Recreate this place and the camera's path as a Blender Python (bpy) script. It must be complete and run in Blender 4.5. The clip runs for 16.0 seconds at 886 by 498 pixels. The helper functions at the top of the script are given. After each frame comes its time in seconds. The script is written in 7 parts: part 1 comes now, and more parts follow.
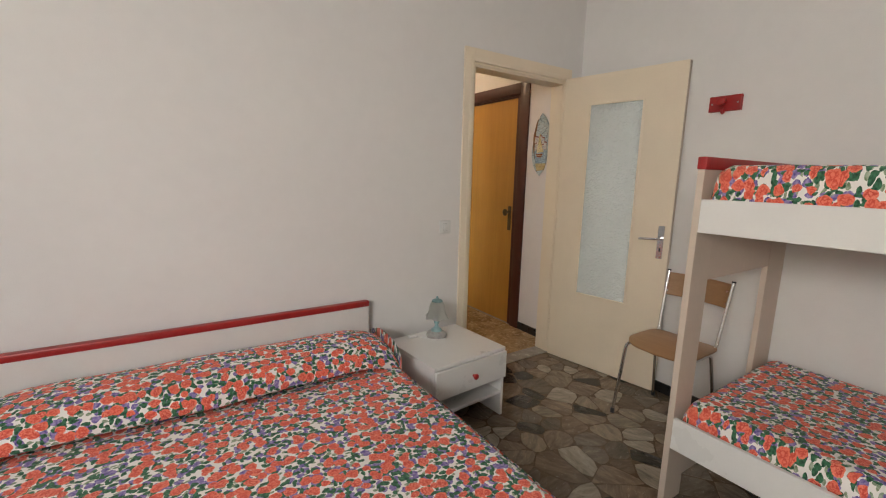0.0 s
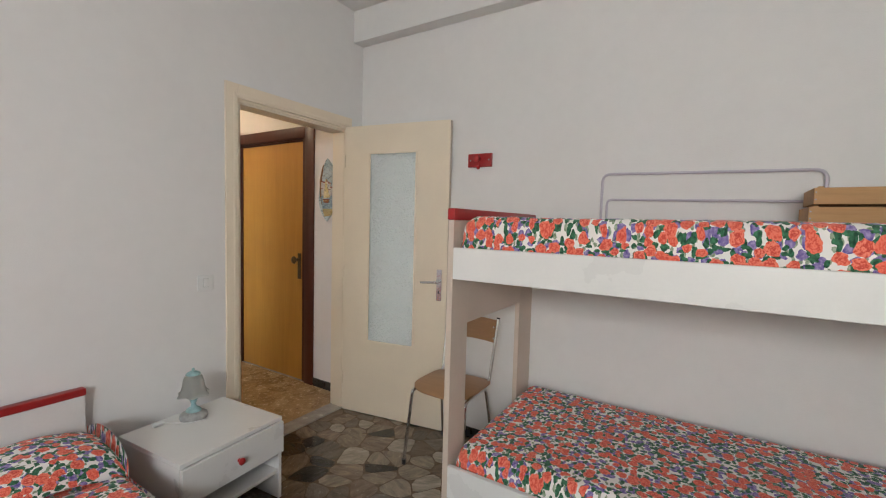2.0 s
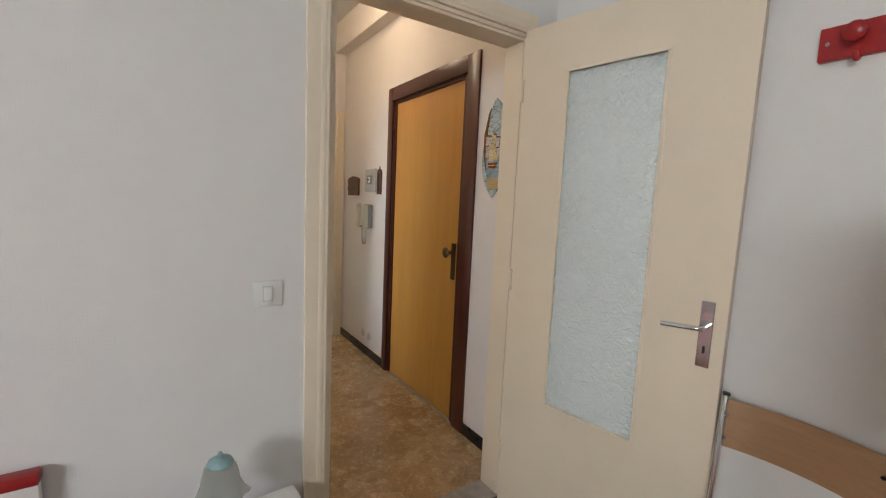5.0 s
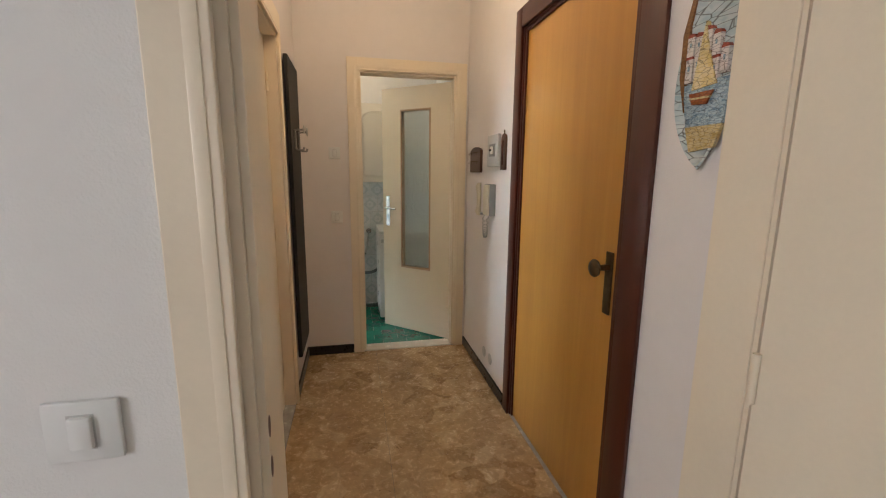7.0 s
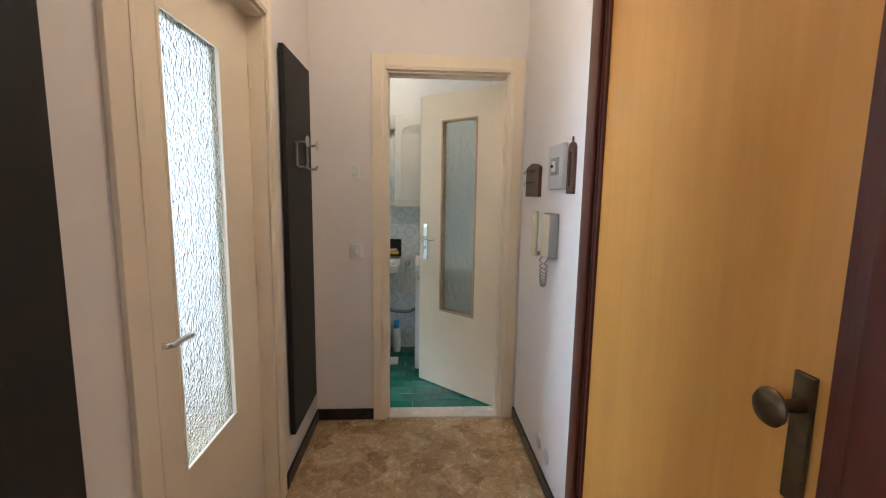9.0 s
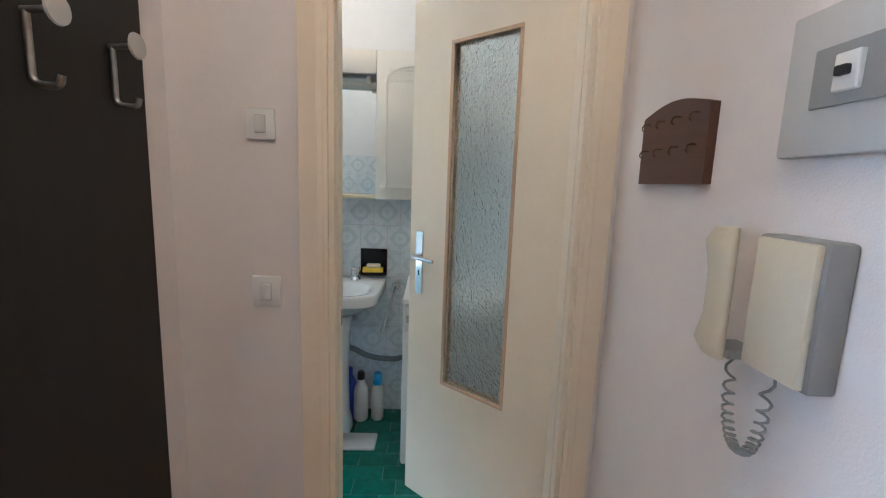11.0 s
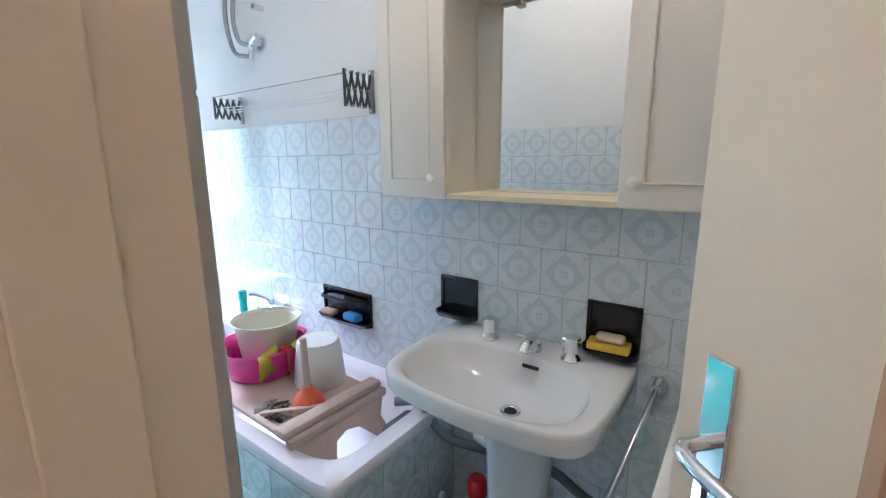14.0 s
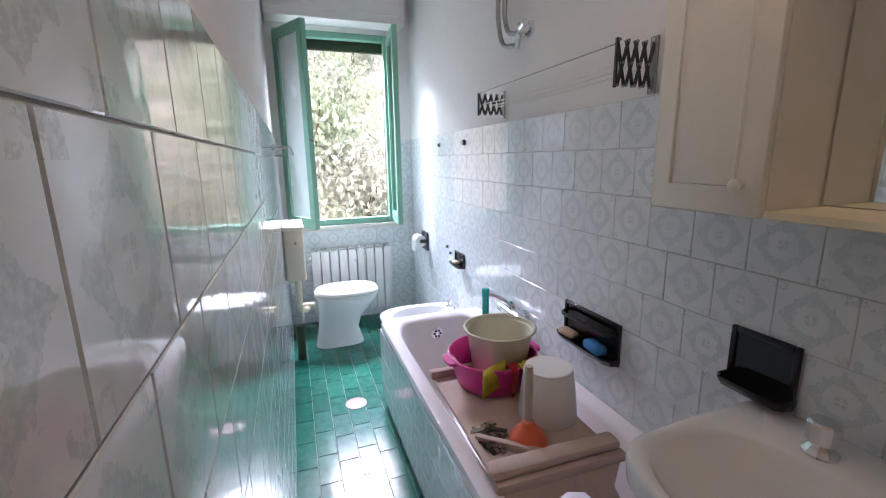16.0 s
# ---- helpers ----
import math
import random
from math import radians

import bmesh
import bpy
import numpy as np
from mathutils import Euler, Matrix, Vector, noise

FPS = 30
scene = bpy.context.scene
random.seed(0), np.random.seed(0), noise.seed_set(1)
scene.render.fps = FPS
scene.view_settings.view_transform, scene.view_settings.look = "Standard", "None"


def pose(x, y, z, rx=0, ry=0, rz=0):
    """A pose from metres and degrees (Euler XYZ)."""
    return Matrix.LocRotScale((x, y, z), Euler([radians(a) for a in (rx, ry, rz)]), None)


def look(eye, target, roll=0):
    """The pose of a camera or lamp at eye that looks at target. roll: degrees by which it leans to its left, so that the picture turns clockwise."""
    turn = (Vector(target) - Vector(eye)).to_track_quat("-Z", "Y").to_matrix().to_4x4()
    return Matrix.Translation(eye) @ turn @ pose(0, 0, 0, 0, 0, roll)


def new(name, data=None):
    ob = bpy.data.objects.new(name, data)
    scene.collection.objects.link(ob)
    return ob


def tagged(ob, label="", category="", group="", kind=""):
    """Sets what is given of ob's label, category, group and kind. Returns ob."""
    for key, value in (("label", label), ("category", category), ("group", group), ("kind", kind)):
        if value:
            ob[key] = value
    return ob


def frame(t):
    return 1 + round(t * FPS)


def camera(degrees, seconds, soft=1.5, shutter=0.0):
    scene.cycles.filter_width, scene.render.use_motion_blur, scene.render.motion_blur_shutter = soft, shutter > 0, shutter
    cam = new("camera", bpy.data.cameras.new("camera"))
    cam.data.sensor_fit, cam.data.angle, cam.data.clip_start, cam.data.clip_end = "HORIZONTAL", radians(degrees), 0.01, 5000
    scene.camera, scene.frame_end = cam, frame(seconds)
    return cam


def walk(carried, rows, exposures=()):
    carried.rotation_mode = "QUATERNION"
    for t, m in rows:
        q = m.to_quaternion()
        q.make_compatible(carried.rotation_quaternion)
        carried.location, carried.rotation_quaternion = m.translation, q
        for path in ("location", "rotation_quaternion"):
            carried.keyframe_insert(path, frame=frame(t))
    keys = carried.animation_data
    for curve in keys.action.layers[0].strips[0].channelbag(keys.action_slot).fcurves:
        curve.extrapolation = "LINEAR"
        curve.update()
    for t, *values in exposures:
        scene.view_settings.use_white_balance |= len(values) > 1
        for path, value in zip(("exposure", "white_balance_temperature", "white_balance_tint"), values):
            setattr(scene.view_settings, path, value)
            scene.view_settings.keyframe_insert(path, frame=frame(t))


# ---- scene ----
cam = camera(92.6, 16.0, soft=1.15)
PATH = [
    (0, (0.069, 0.239, 1.388), (1.158, 1.882, 1.048), 1.4),
    (0.5, (0.125, 0.216, 1.387), (1.546, 1.575, 1.023), 2.0),
    (1, (0.185, 0.172, 1.406), (1.821, 1.274, 1.076), 2.4),
    (1.5, (0.208, 0.163, 1.446), (1.915, 1.191, 1.284), 1.9),
    (2, (0.318, 0.18, 1.424), (2.007, 1.243, 1.3), 1.5),
    (2.5, (0.491, 0.248, 1.397), (2.17, 1.327, 1.263), 1.3),
    (3, (0.72, 0.4, 1.404), (2.376, 1.514, 1.264), 1.4),
    (3.5, (0.921, 0.514, 1.399), (2.41, 1.839, 1.231), 1.3),
    (4, (1.104, 0.636, 1.404), (2.336, 2.199, 1.203), 1.4),
    (4.2, (1.167, 0.719, 1.38), (2.359, 2.311, 1.169), 1.7),
    (6.3, (1.648, 1.660, 1.388), (2.470, 3.463, 1.102), 0.9),
    (6.5, (1.768, 1.741, 1.392), (2.507, 3.573, 1.084), 0.2),
    (7, (1.895, 1.902, 1.392), (2.304, 3.828, 1.036), 0.6),
    (7.5, (2.036, 2.012, 1.380), (2.204, 3.957, 0.940), 1.1),
    (8, (2.060, 2.150, 1.392), (2.194, 4.104, 0.991), 0.35),
    (8.5, (2.062, 2.305, 1.426), (2.209, 4.283, 1.168), 0.5),
    (9, (2.142, 2.586, 1.402), (2.258, 4.567, 1.144), 0.9),
    (9.2, (2.170, 2.696, 1.406), (2.262, 4.679, 1.156), 1.1),
    (11.3, (2.238, 4.048, 1.374), (2.303, 6.025, 1.073), 2.0),
    (11.5, (2.244, 4.123, 1.396), (2.300, 6.1, 1.095), 1.4),
    (12, (2.268, 4.406, 1.385), (2.089, 6.373, 1.079), 0.7),
    (12.5, (2.285, 4.63, 1.388), (1.856, 6.555, 1.06), -0.2),
    (13, (2.248, 4.838, 1.388), (1.708, 6.735, 1.06), 0.6),
    (13.5, (2.208, 4.982, 1.392), (1.459, 6.803, 1.04), 0.4),
    (14, (2.197, 5.109, 1.398), (1.046, 6.696, 1.004), -0.3),
    (14.5, (2.15, 5.202, 1.399), (0.74, 6.543, 0.938), -0.9),
    (15, (2.081, 5.283, 1.407), (0.506, 6.439, 0.979), -1.6),
    (15.5, (2.018, 5.311, 1.412), (0.26, 6.161, 0.979), -1.1),
    (16, (1.998, 5.324, 1.413), (0.151, 5.971, 0.998), -0.9),
]
EXPOSURES = [(0, 1.87, 6950, 11), (1.2, 1.94, 6600, 9), (4.2, 2.02, 6250, 9), (6.3, 2.05, 6400, 10), (7, 2.1, 6350, 11), (8, 2.55, 5900, 10), (9.2, 2.4, 5350, 10), (11.5, 2.55, 4950, 11), (12.5, 2.57, 5000, 12), (13.5, 2.6, 5150, 15), (14.2, 2.5, 5100, 17), (14.6, 2.15, 5150, 19), (15, 1.5, 5400, 23), (16, 1.45, 5950, 28)]
walk(cam, [(t, look(eye, target, roll)) for t, eye, target, roll in PATH], EXPOSURES)

# ---- light: overcast daylight through the windows, a warm ceiling lamp in the corridor, an assumed unseen one in the bathroom ----
world = bpy.data.worlds.new("sky")
scene.world = world
world.use_nodes = True
wn = world.node_tree.nodes
sky = wn.new("ShaderNodeTexSky")
sky.sky_type = "NISHITA"
sky.sun_disc = False
sky.sun_elevation = radians(48)
sky.sun_rotation = radians(117)
sky.dust_density = 3.0
wn["Background"].inputs[1].default_value = 0.15
world.node_tree.links.new(sky.outputs[0], wn["Background"].inputs[0])
sun = new("sun", bpy.data.lights.new("sun", "SUN"))
sun.data.energy, sun.data.angle, sun.data.color = 5.0, radians(35), (1.0, 0.95, 0.88)
sun.matrix_world = look((12, -6, 20), (-12, 6, 0))

BED_WINDOW = (-2.03, -0.5)


def window_light(name, place, target, w, h, watts, colour):
    data = bpy.data.lights.new(name, "AREA")
    data.shape, data.size, data.size_y, data.energy, data.color = "RECTANGLE", w, h, watts, colour
    ob = new(name, data)
    ob.matrix_world = look(place, target)
    return ob


window_light("bedroom_daylight", (BED_WINDOW[0], BED_WINDOW[1], 2.1), (1.0, 1.3, 0.3), 1.35, 0.66, 19, (0.97, 0.98, 1.0))
window_light("bathroom_skylight", (-3.25, 5.73, 3.45), (0.6, 5.80, 1.0), 2.2, 1.1, 330, (0.90, 0.96, 1.0))
window_light("side_room_daylight", (-0.92, 3.95, 1.55), (1, 3.95, 1.4), 1.3, 1.3, 22, (0.82, 0.93, 1.0))
lamp_data = bpy.data.lights.new("corridor_bulb", "POINT")
lamp_data.energy, lamp_data.color, lamp_data.shadow_soft_size = 1.5, (1.0, 0.79, 0.57), 0.11
corridor_bulb = new("corridor_bulb", lamp_data)
corridor_bulb.location = (2.1, 3.95, 2.72)
# added warm fill for the bathroom's door end; its source is assumed, never in view
bath_fill_lamp = bpy.data.lights.new("bathroom_fill_bulb", "POINT")
bath_fill_lamp.energy, bath_fill_lamp.color, bath_fill_lamp.shadow_soft_size = 1.15, (1.0, 0.88, 0.76), 0.11
bathroom_fill_bulb = new("bathroom_fill_bulb", bath_fill_lamp)
bathroom_fill_bulb.location = (1.55, 5.72, 2.72)


# ---- materials ----
def ramp(nt, fac, stops):
    r = nt.nodes.new("ShaderNodeValToRGB")
    e = r.color_ramp.elements
    e[0].position, e[0].color = stops[0][0], (*stops[0][1], 1)
    e[1].position, e[1].color = stops[-1][0], (*stops[-1][1], 1)
    for p, c in stops[1:-1]:
        k = e.new(p)
        k.color = (*c, 1)
    nt.links.new(fac, r.inputs[0])
    return r.outputs[0]


def noise_tex(nt, vec, scale, detail=4.0, rough=0.55, distort=0.0):
    n = nt.nodes.new("ShaderNodeTexNoise")
    n.inputs["Scale"].default_value, n.inputs["Detail"].default_value = scale, detail
    n.inputs["Roughness"].default_value, n.inputs["Distortion"].default_value = rough, distort
    nt.links.new(vec, n.inputs["Vector"])
    return n


def maths(nt, op, a, b=None, c=None):
    n = nt.nodes.new("ShaderNodeMath")
    n.operation = op
    for i, v in enumerate((a, b, c)):
        if v is None:
            continue
        if isinstance(v, (int, float)):
            n.inputs[i].default_value = v
        else:
            nt.links.new(v, n.inputs[i])
    return n.outputs[0]


def blend(nt, fac, a, b, mode="MIX"):
    n = nt.nodes.new("ShaderNodeMix")
    n.data_type, n.blend_type = "RGBA", mode
    for sock, v in ((n.inputs[0], fac), (n.inputs[6], a), (n.inputs[7], b)):
        if isinstance(v, (int, float)):
            sock.default_value = v
        elif isinstance(v, tuple):
            sock.default_value = (*v, 1)
        else:
            nt.links.new(v, sock)
    return n.outputs[2]


def bump(nt, height, strength, distance, bsdf):
    b = nt.nodes.new("ShaderNodeBump")
    b.inputs["Strength"].default_value, b.inputs["Distance"].default_value = strength, distance
    nt.links.new(height, b.inputs["Height"])
    nt.links.new(b.outputs[0], bsdf.inputs["Normal"])


def start(name, rough=0.5, metal=0.0):
    m = bpy.data.materials.new(name)
    m.use_nodes = True
    nt = m.node_tree
    bsdf = nt.nodes["Principled BSDF"]
    bsdf.inputs["Roughness"].default_value, bsdf.inputs["Metallic"].default_value = rough, metal
    tc = nt.nodes.new("ShaderNodeTexCoord")
    return m, nt, bsdf, tc


def plain(name, colour, rough=0.5, metal=0.0, vary=0.08, scale=6.0, fine=90.0, relief=0.0, coat=0.0, space="Object"):
    """A surface of one colour with soft stains and fine grain."""
    m, nt, bsdf, tc = start(name, rough, metal)
    big = noise_tex(nt, tc.outputs[space], scale, 5.0)
    small = noise_tex(nt, tc.outputs[space], fine, 3.0)
    lo = tuple(c * (1 - vary) for c in colour)
    hi = tuple(min(1, c * (1 + vary)) for c in colour)
    col = ramp(nt, big.outputs[0], [(0.3, lo), (0.7, hi)])
    col = blend(nt, 0.25, col, ramp(nt, small.outputs[0], [(0.3, lo), (0.7, hi)]))
    nt.links.new(col, bsdf.inputs["Base Color"])
    nt.links.new(ramp(nt, big.outputs[0], [(0.3, (rough * 0.85,) * 3), (0.7, (min(1, rough * 1.15),) * 3)]), bsdf.inputs["Roughness"])
    bsdf.inputs["Coat Weight"].default_value = coat
    if relief:
        bump(nt, small.outputs[0], relief, 0.002, bsdf)
    return m


def wall_paint(name, colour):
    m, nt, bsdf, tc = start(name, 0.8)
    big = noise_tex(nt, tc.outputs["Object"], 1.3, 6.0, 0.6)
    mid = noise_tex(nt, tc.outputs["Object"], 14, 5.0)
    fine = noise_tex(nt, tc.outputs["Object"], 220, 3.0)
    col = ramp(nt, big.outputs[0], [(0.25, tuple(c * 0.93 for c in colour)), (0.75, colour)])
    col = blend(nt, 0.35, col, ramp(nt, mid.outputs[0], [(0.3, tuple(c * 0.95 for c in colour)), (0.7, tuple(min(1, c * 1.02) for c in colour))]))
    nt.links.new(col, bsdf.inputs["Base Color"])
    mixed = maths(nt, "ADD", maths(nt, "MULTIPLY", mid.outputs[0], 1.5), fine.outputs[0])
    bump(nt, mixed, 0.22, 0.004, bsdf)
    return m


def wood(name, light, dark, along="Z", scale=1.0, rough=0.4, coat=0.0, random_tone=False):
    m, nt, bsdf, tc = start(name, rough)
    mp = nt.nodes.new("ShaderNodeMapping")
    s = [22 * scale] * 3
    s["XYZ".index(along)] = 1.4 * scale
    mp.inputs["Scale"].default_value = s
    nt.links.new(tc.outputs["Object"], mp.inputs[0])
    n = noise_tex(nt, mp.outputs[0], 1.0, 6.0, 0.6, 1.2)
    f = noise_tex(nt, mp.outputs[0], 6.0, 3.0)
    big = noise_tex(nt, tc.outputs["Object"], 2.2, 3.0)
    col = ramp(nt, n.outputs[0], [(0.3, dark), (0.5, tuple((a + b) / 2 for a, b in zip(light, dark))), (0.68, light)])
    col = blend(nt, 0.25, col, ramp(nt, f.outputs[0], [(0.35, dark), (0.65, light)]))
    col = blend(nt, 0.5, col, ramp(nt, big.outputs[0], [(0.3, tuple(c * 0.8 for c in light)), (0.7, light)]))
    nt.links.new(col, bsdf.inputs["Base Color"])
    bsdf.inputs["Coat Weight"].default_value = coat
    bsdf.inputs["Coat Roughness"].default_value = 0.2
    bump(nt, f.outputs[0], 0.12, 0.001, bsdf)
    return m


def floral():
    """Printed cotton: coral roses, green leaves and violet sprigs on white."""
    m, nt, bsdf, tc = start("floral_cotton", 0.9)
    uv = tc.outputs["UV"]
    warp = noise_tex(nt, uv, 26, 2.0)
    off = nt.nodes.new("ShaderNodeVectorMath")
    off.operation = "MULTIPLY_ADD"
    nt.links.new(warp.outputs["Color"], off.inputs[0])
    off.inputs[1].default_value, off.inputs[2].default_value = (0.022, 0.022, 0), (0, 0, 0)
    pos = nt.nodes.new("ShaderNodeVectorMath")
    pos.operation = "ADD"
    nt.links.new(uv, pos.inputs[0])
    nt.links.new(off.outputs[0], pos.inputs[1])

    def cells(scale, shift, stretch=(1, 1, 1), angle=0.0):
        mp = nt.nodes.new("ShaderNodeMapping")
        mp.inputs["Location"].default_value = shift
        mp.inputs["Scale"].default_value = stretch
        mp.inputs["Rotation"].default_value = (0, 0, angle)
        nt.links.new(pos.outputs[0], mp.inputs[0])
        v = nt.nodes.new("ShaderNodeTexVoronoi")
        v.voronoi_dimensions = "2D"
        v.inputs["Scale"].default_value = scale
        v.inputs["Randomness"].default_value = 0.85
        nt.links.new(mp.outputs[0], v.inputs["Vector"])
        sep = nt.nodes.new("ShaderNodeSeparateColor")
        nt.links.new(v.outputs["Color"], sep.inputs[0])
        return v.outputs["Distance"], sep

    col = (0.86, 0.83, 0.79)
    fine = noise_tex(nt, uv, 100, 3.0)
    # pale sprigs, violet clusters, leaves, then the roses on top
    for scale, shift, size, share, stretch, ang, dark, light in (
            (42, (3.1, 1.7, 0), 0.38, 0.55, (1, 1.7, 1), 0.6, (0.16, 0.24, 0.13), (0.42, 0.48, 0.36)),
            (35, (0.3, 5.7, 0), 0.44, 0.62, (1, 1, 1), 0.0, (0.10, 0.07, 0.28), (0.38, 0.30, 0.55)),
            (32, (7.3, 2.2, 0), 0.40, 0.50, (1, 1.6, 1), -0.7, (0.008, 0.05, 0.025), (0.05, 0.20, 0.10)),
            (35, (4.9, 8.2, 0), 0.38, 0.44, (1.6, 1, 1), 0.4, (0.01, 0.06, 0.03), (0.06, 0.22, 0.11))):
        d, sep = cells(scale, shift, stretch, ang)
        rag = maths(nt, "MULTIPLY_ADD", fine.outputs[0], 0.28, -0.14)
        mask = maths(nt, "LESS_THAN", maths(nt, "ADD", d, rag), size)
        mask = maths(nt, "MULTIPLY", mask, maths(nt, "LESS_THAN", sep.outputs[0], share))
        tone = ramp(nt, fine.outputs[0], [(0.35, dark), (0.65, light)])
        col = blend(nt, mask, col, tone)
    for scale, shift, size, share in ((22.5, (1.9, 3.3, 0), 0.42, 0.54), (28.0, (6.4, 0.6, 0), 0.38, 0.34)):
        d, sep = cells(scale, shift)
        rag = maths(nt, "MULTIPLY_ADD", fine.outputs[0], 0.22, -0.11)
        dd = maths(nt, "ADD", d, rag)
        mask = maths(nt, "LESS_THAN", dd, size)
        mask = maths(nt, "MULTIPLY", mask, maths(nt, "LESS_THAN", sep.outputs[1], share))
        petals = maths(nt, "SINE", maths(nt, "MULTIPLY_ADD", dd, 15.0, maths(nt, "MULTIPLY", fine.outputs[0], 17.0)))
        tone = ramp(nt, maths(nt, "MULTIPLY_ADD", petals, 0.5, 0.5), [(0.0, (0.60, 0.06, 0.04)), (0.4, (0.82, 0.15, 0.09)), (1.0, (0.90, 0.27, 0.18))])
        hue = blend(nt, maths(nt, "MULTIPLY", sep.outputs[2], 0.45), tone, (0.84, 0.13, 0.07))
        col = blend(nt, mask, col, hue)
    nt.links.new(col, bsdf.inputs["Base Color"])
    bsdf.inputs["Sheen Weight"].default_value = 0.15
    weave = noise_tex(nt, uv, 500, 2.0)
    folds = noise_tex(nt, uv, 7, 3.0)
    bump(nt, maths(nt, "ADD", maths(nt, "MULTIPLY", folds.outputs[0], 5.0), maths(nt, "MULTIPLY", weave.outputs[0], 0.3)), 0.5, 0.005, bsdf)
    return m


def marble(name, tones, rough, vein=(0.03, 0.025, 0.02), blotch=9.0, strong=0.75):
    """Brecciated marble; each piece takes a tone of its own."""
    m, nt, bsdf, tc = start(name, rough)
    info = nt.nodes.new("ShaderNodeObjectInfo")
    geo = nt.nodes.new("ShaderNodeNewGeometry")
    shift = nt.nodes.new("ShaderNodeVectorMath")
    shift.operation = "MULTIPLY_ADD"
    comb = nt.nodes.new("ShaderNodeCombineXYZ")
    for i in range(3):
        nt.links.new(info.outputs["Random"], comb.inputs[i])
    nt.links.new(comb.outputs[0], shift.inputs[0])
    shift.inputs[1].default_value = (7, 13, 0)
    nt.links.new(geo.outputs["Position"], shift.inputs[2])
    n1 = noise_tex(nt, shift.outputs[0], blotch, 6.0, 0.62, 1.0)
    n2 = noise_tex(nt, shift.outputs[0], blotch * 5, 5.0, 0.6, 0.6)
    v = nt.nodes.new("ShaderNodeTexVoronoi")
    v.feature = "DISTANCE_TO_EDGE"
    v.inputs["Scale"].default_value = blotch * 1.6
    nt.links.new(shift.outputs[0], v.inputs["Vector"])
    per = ramp(nt, info.outputs["Random"], [(i / (len(tones) - 1), t) for i, t in enumerate(tones)])
    col = blend(nt, strong, per, blend(nt, ramp(nt, n1.outputs[0], [(0.32, (0, 0, 0)), (0.68, (1, 1, 1))]), tuple(c * 0.45 for c in tones[0]), tones[-1]), "SOFT_LIGHT")
    spots = ramp(nt, n2.outputs[0], [(0.60, (0, 0, 0)), (0.70, (1, 1, 1))])
    col = blend(nt, maths(nt, "MULTIPLY", spots, 0.6 * strong), col, tuple(min(1, c * 1.7) for c in tones[-1]))
    dark = ramp(nt, n2.outputs[0], [(0.30, (1, 1, 1)), (0.40, (0, 0, 0))])
    col = blend(nt, maths(nt, "MULTIPLY", dark, 0.8 * strong), col, vein)
    line = ramp(nt, v.outputs["Distance"], [(0.0, (1, 1, 1)), (0.035, (0, 0, 0))])
    col = blend(nt, maths(nt, "MULTIPLY", line, maths(nt, "MULTIPLY", n1.outputs[0], 0.8)), col, vein)
    nt.links.new(col, bsdf.inputs["Base Color"])
    nt.links.new(ramp(nt, n1.outputs[0], [(0.3, (rough * 0.7,) * 3), (0.7, (rough * 1.4,) * 3)]), bsdf.inputs["Roughness"])
    return m


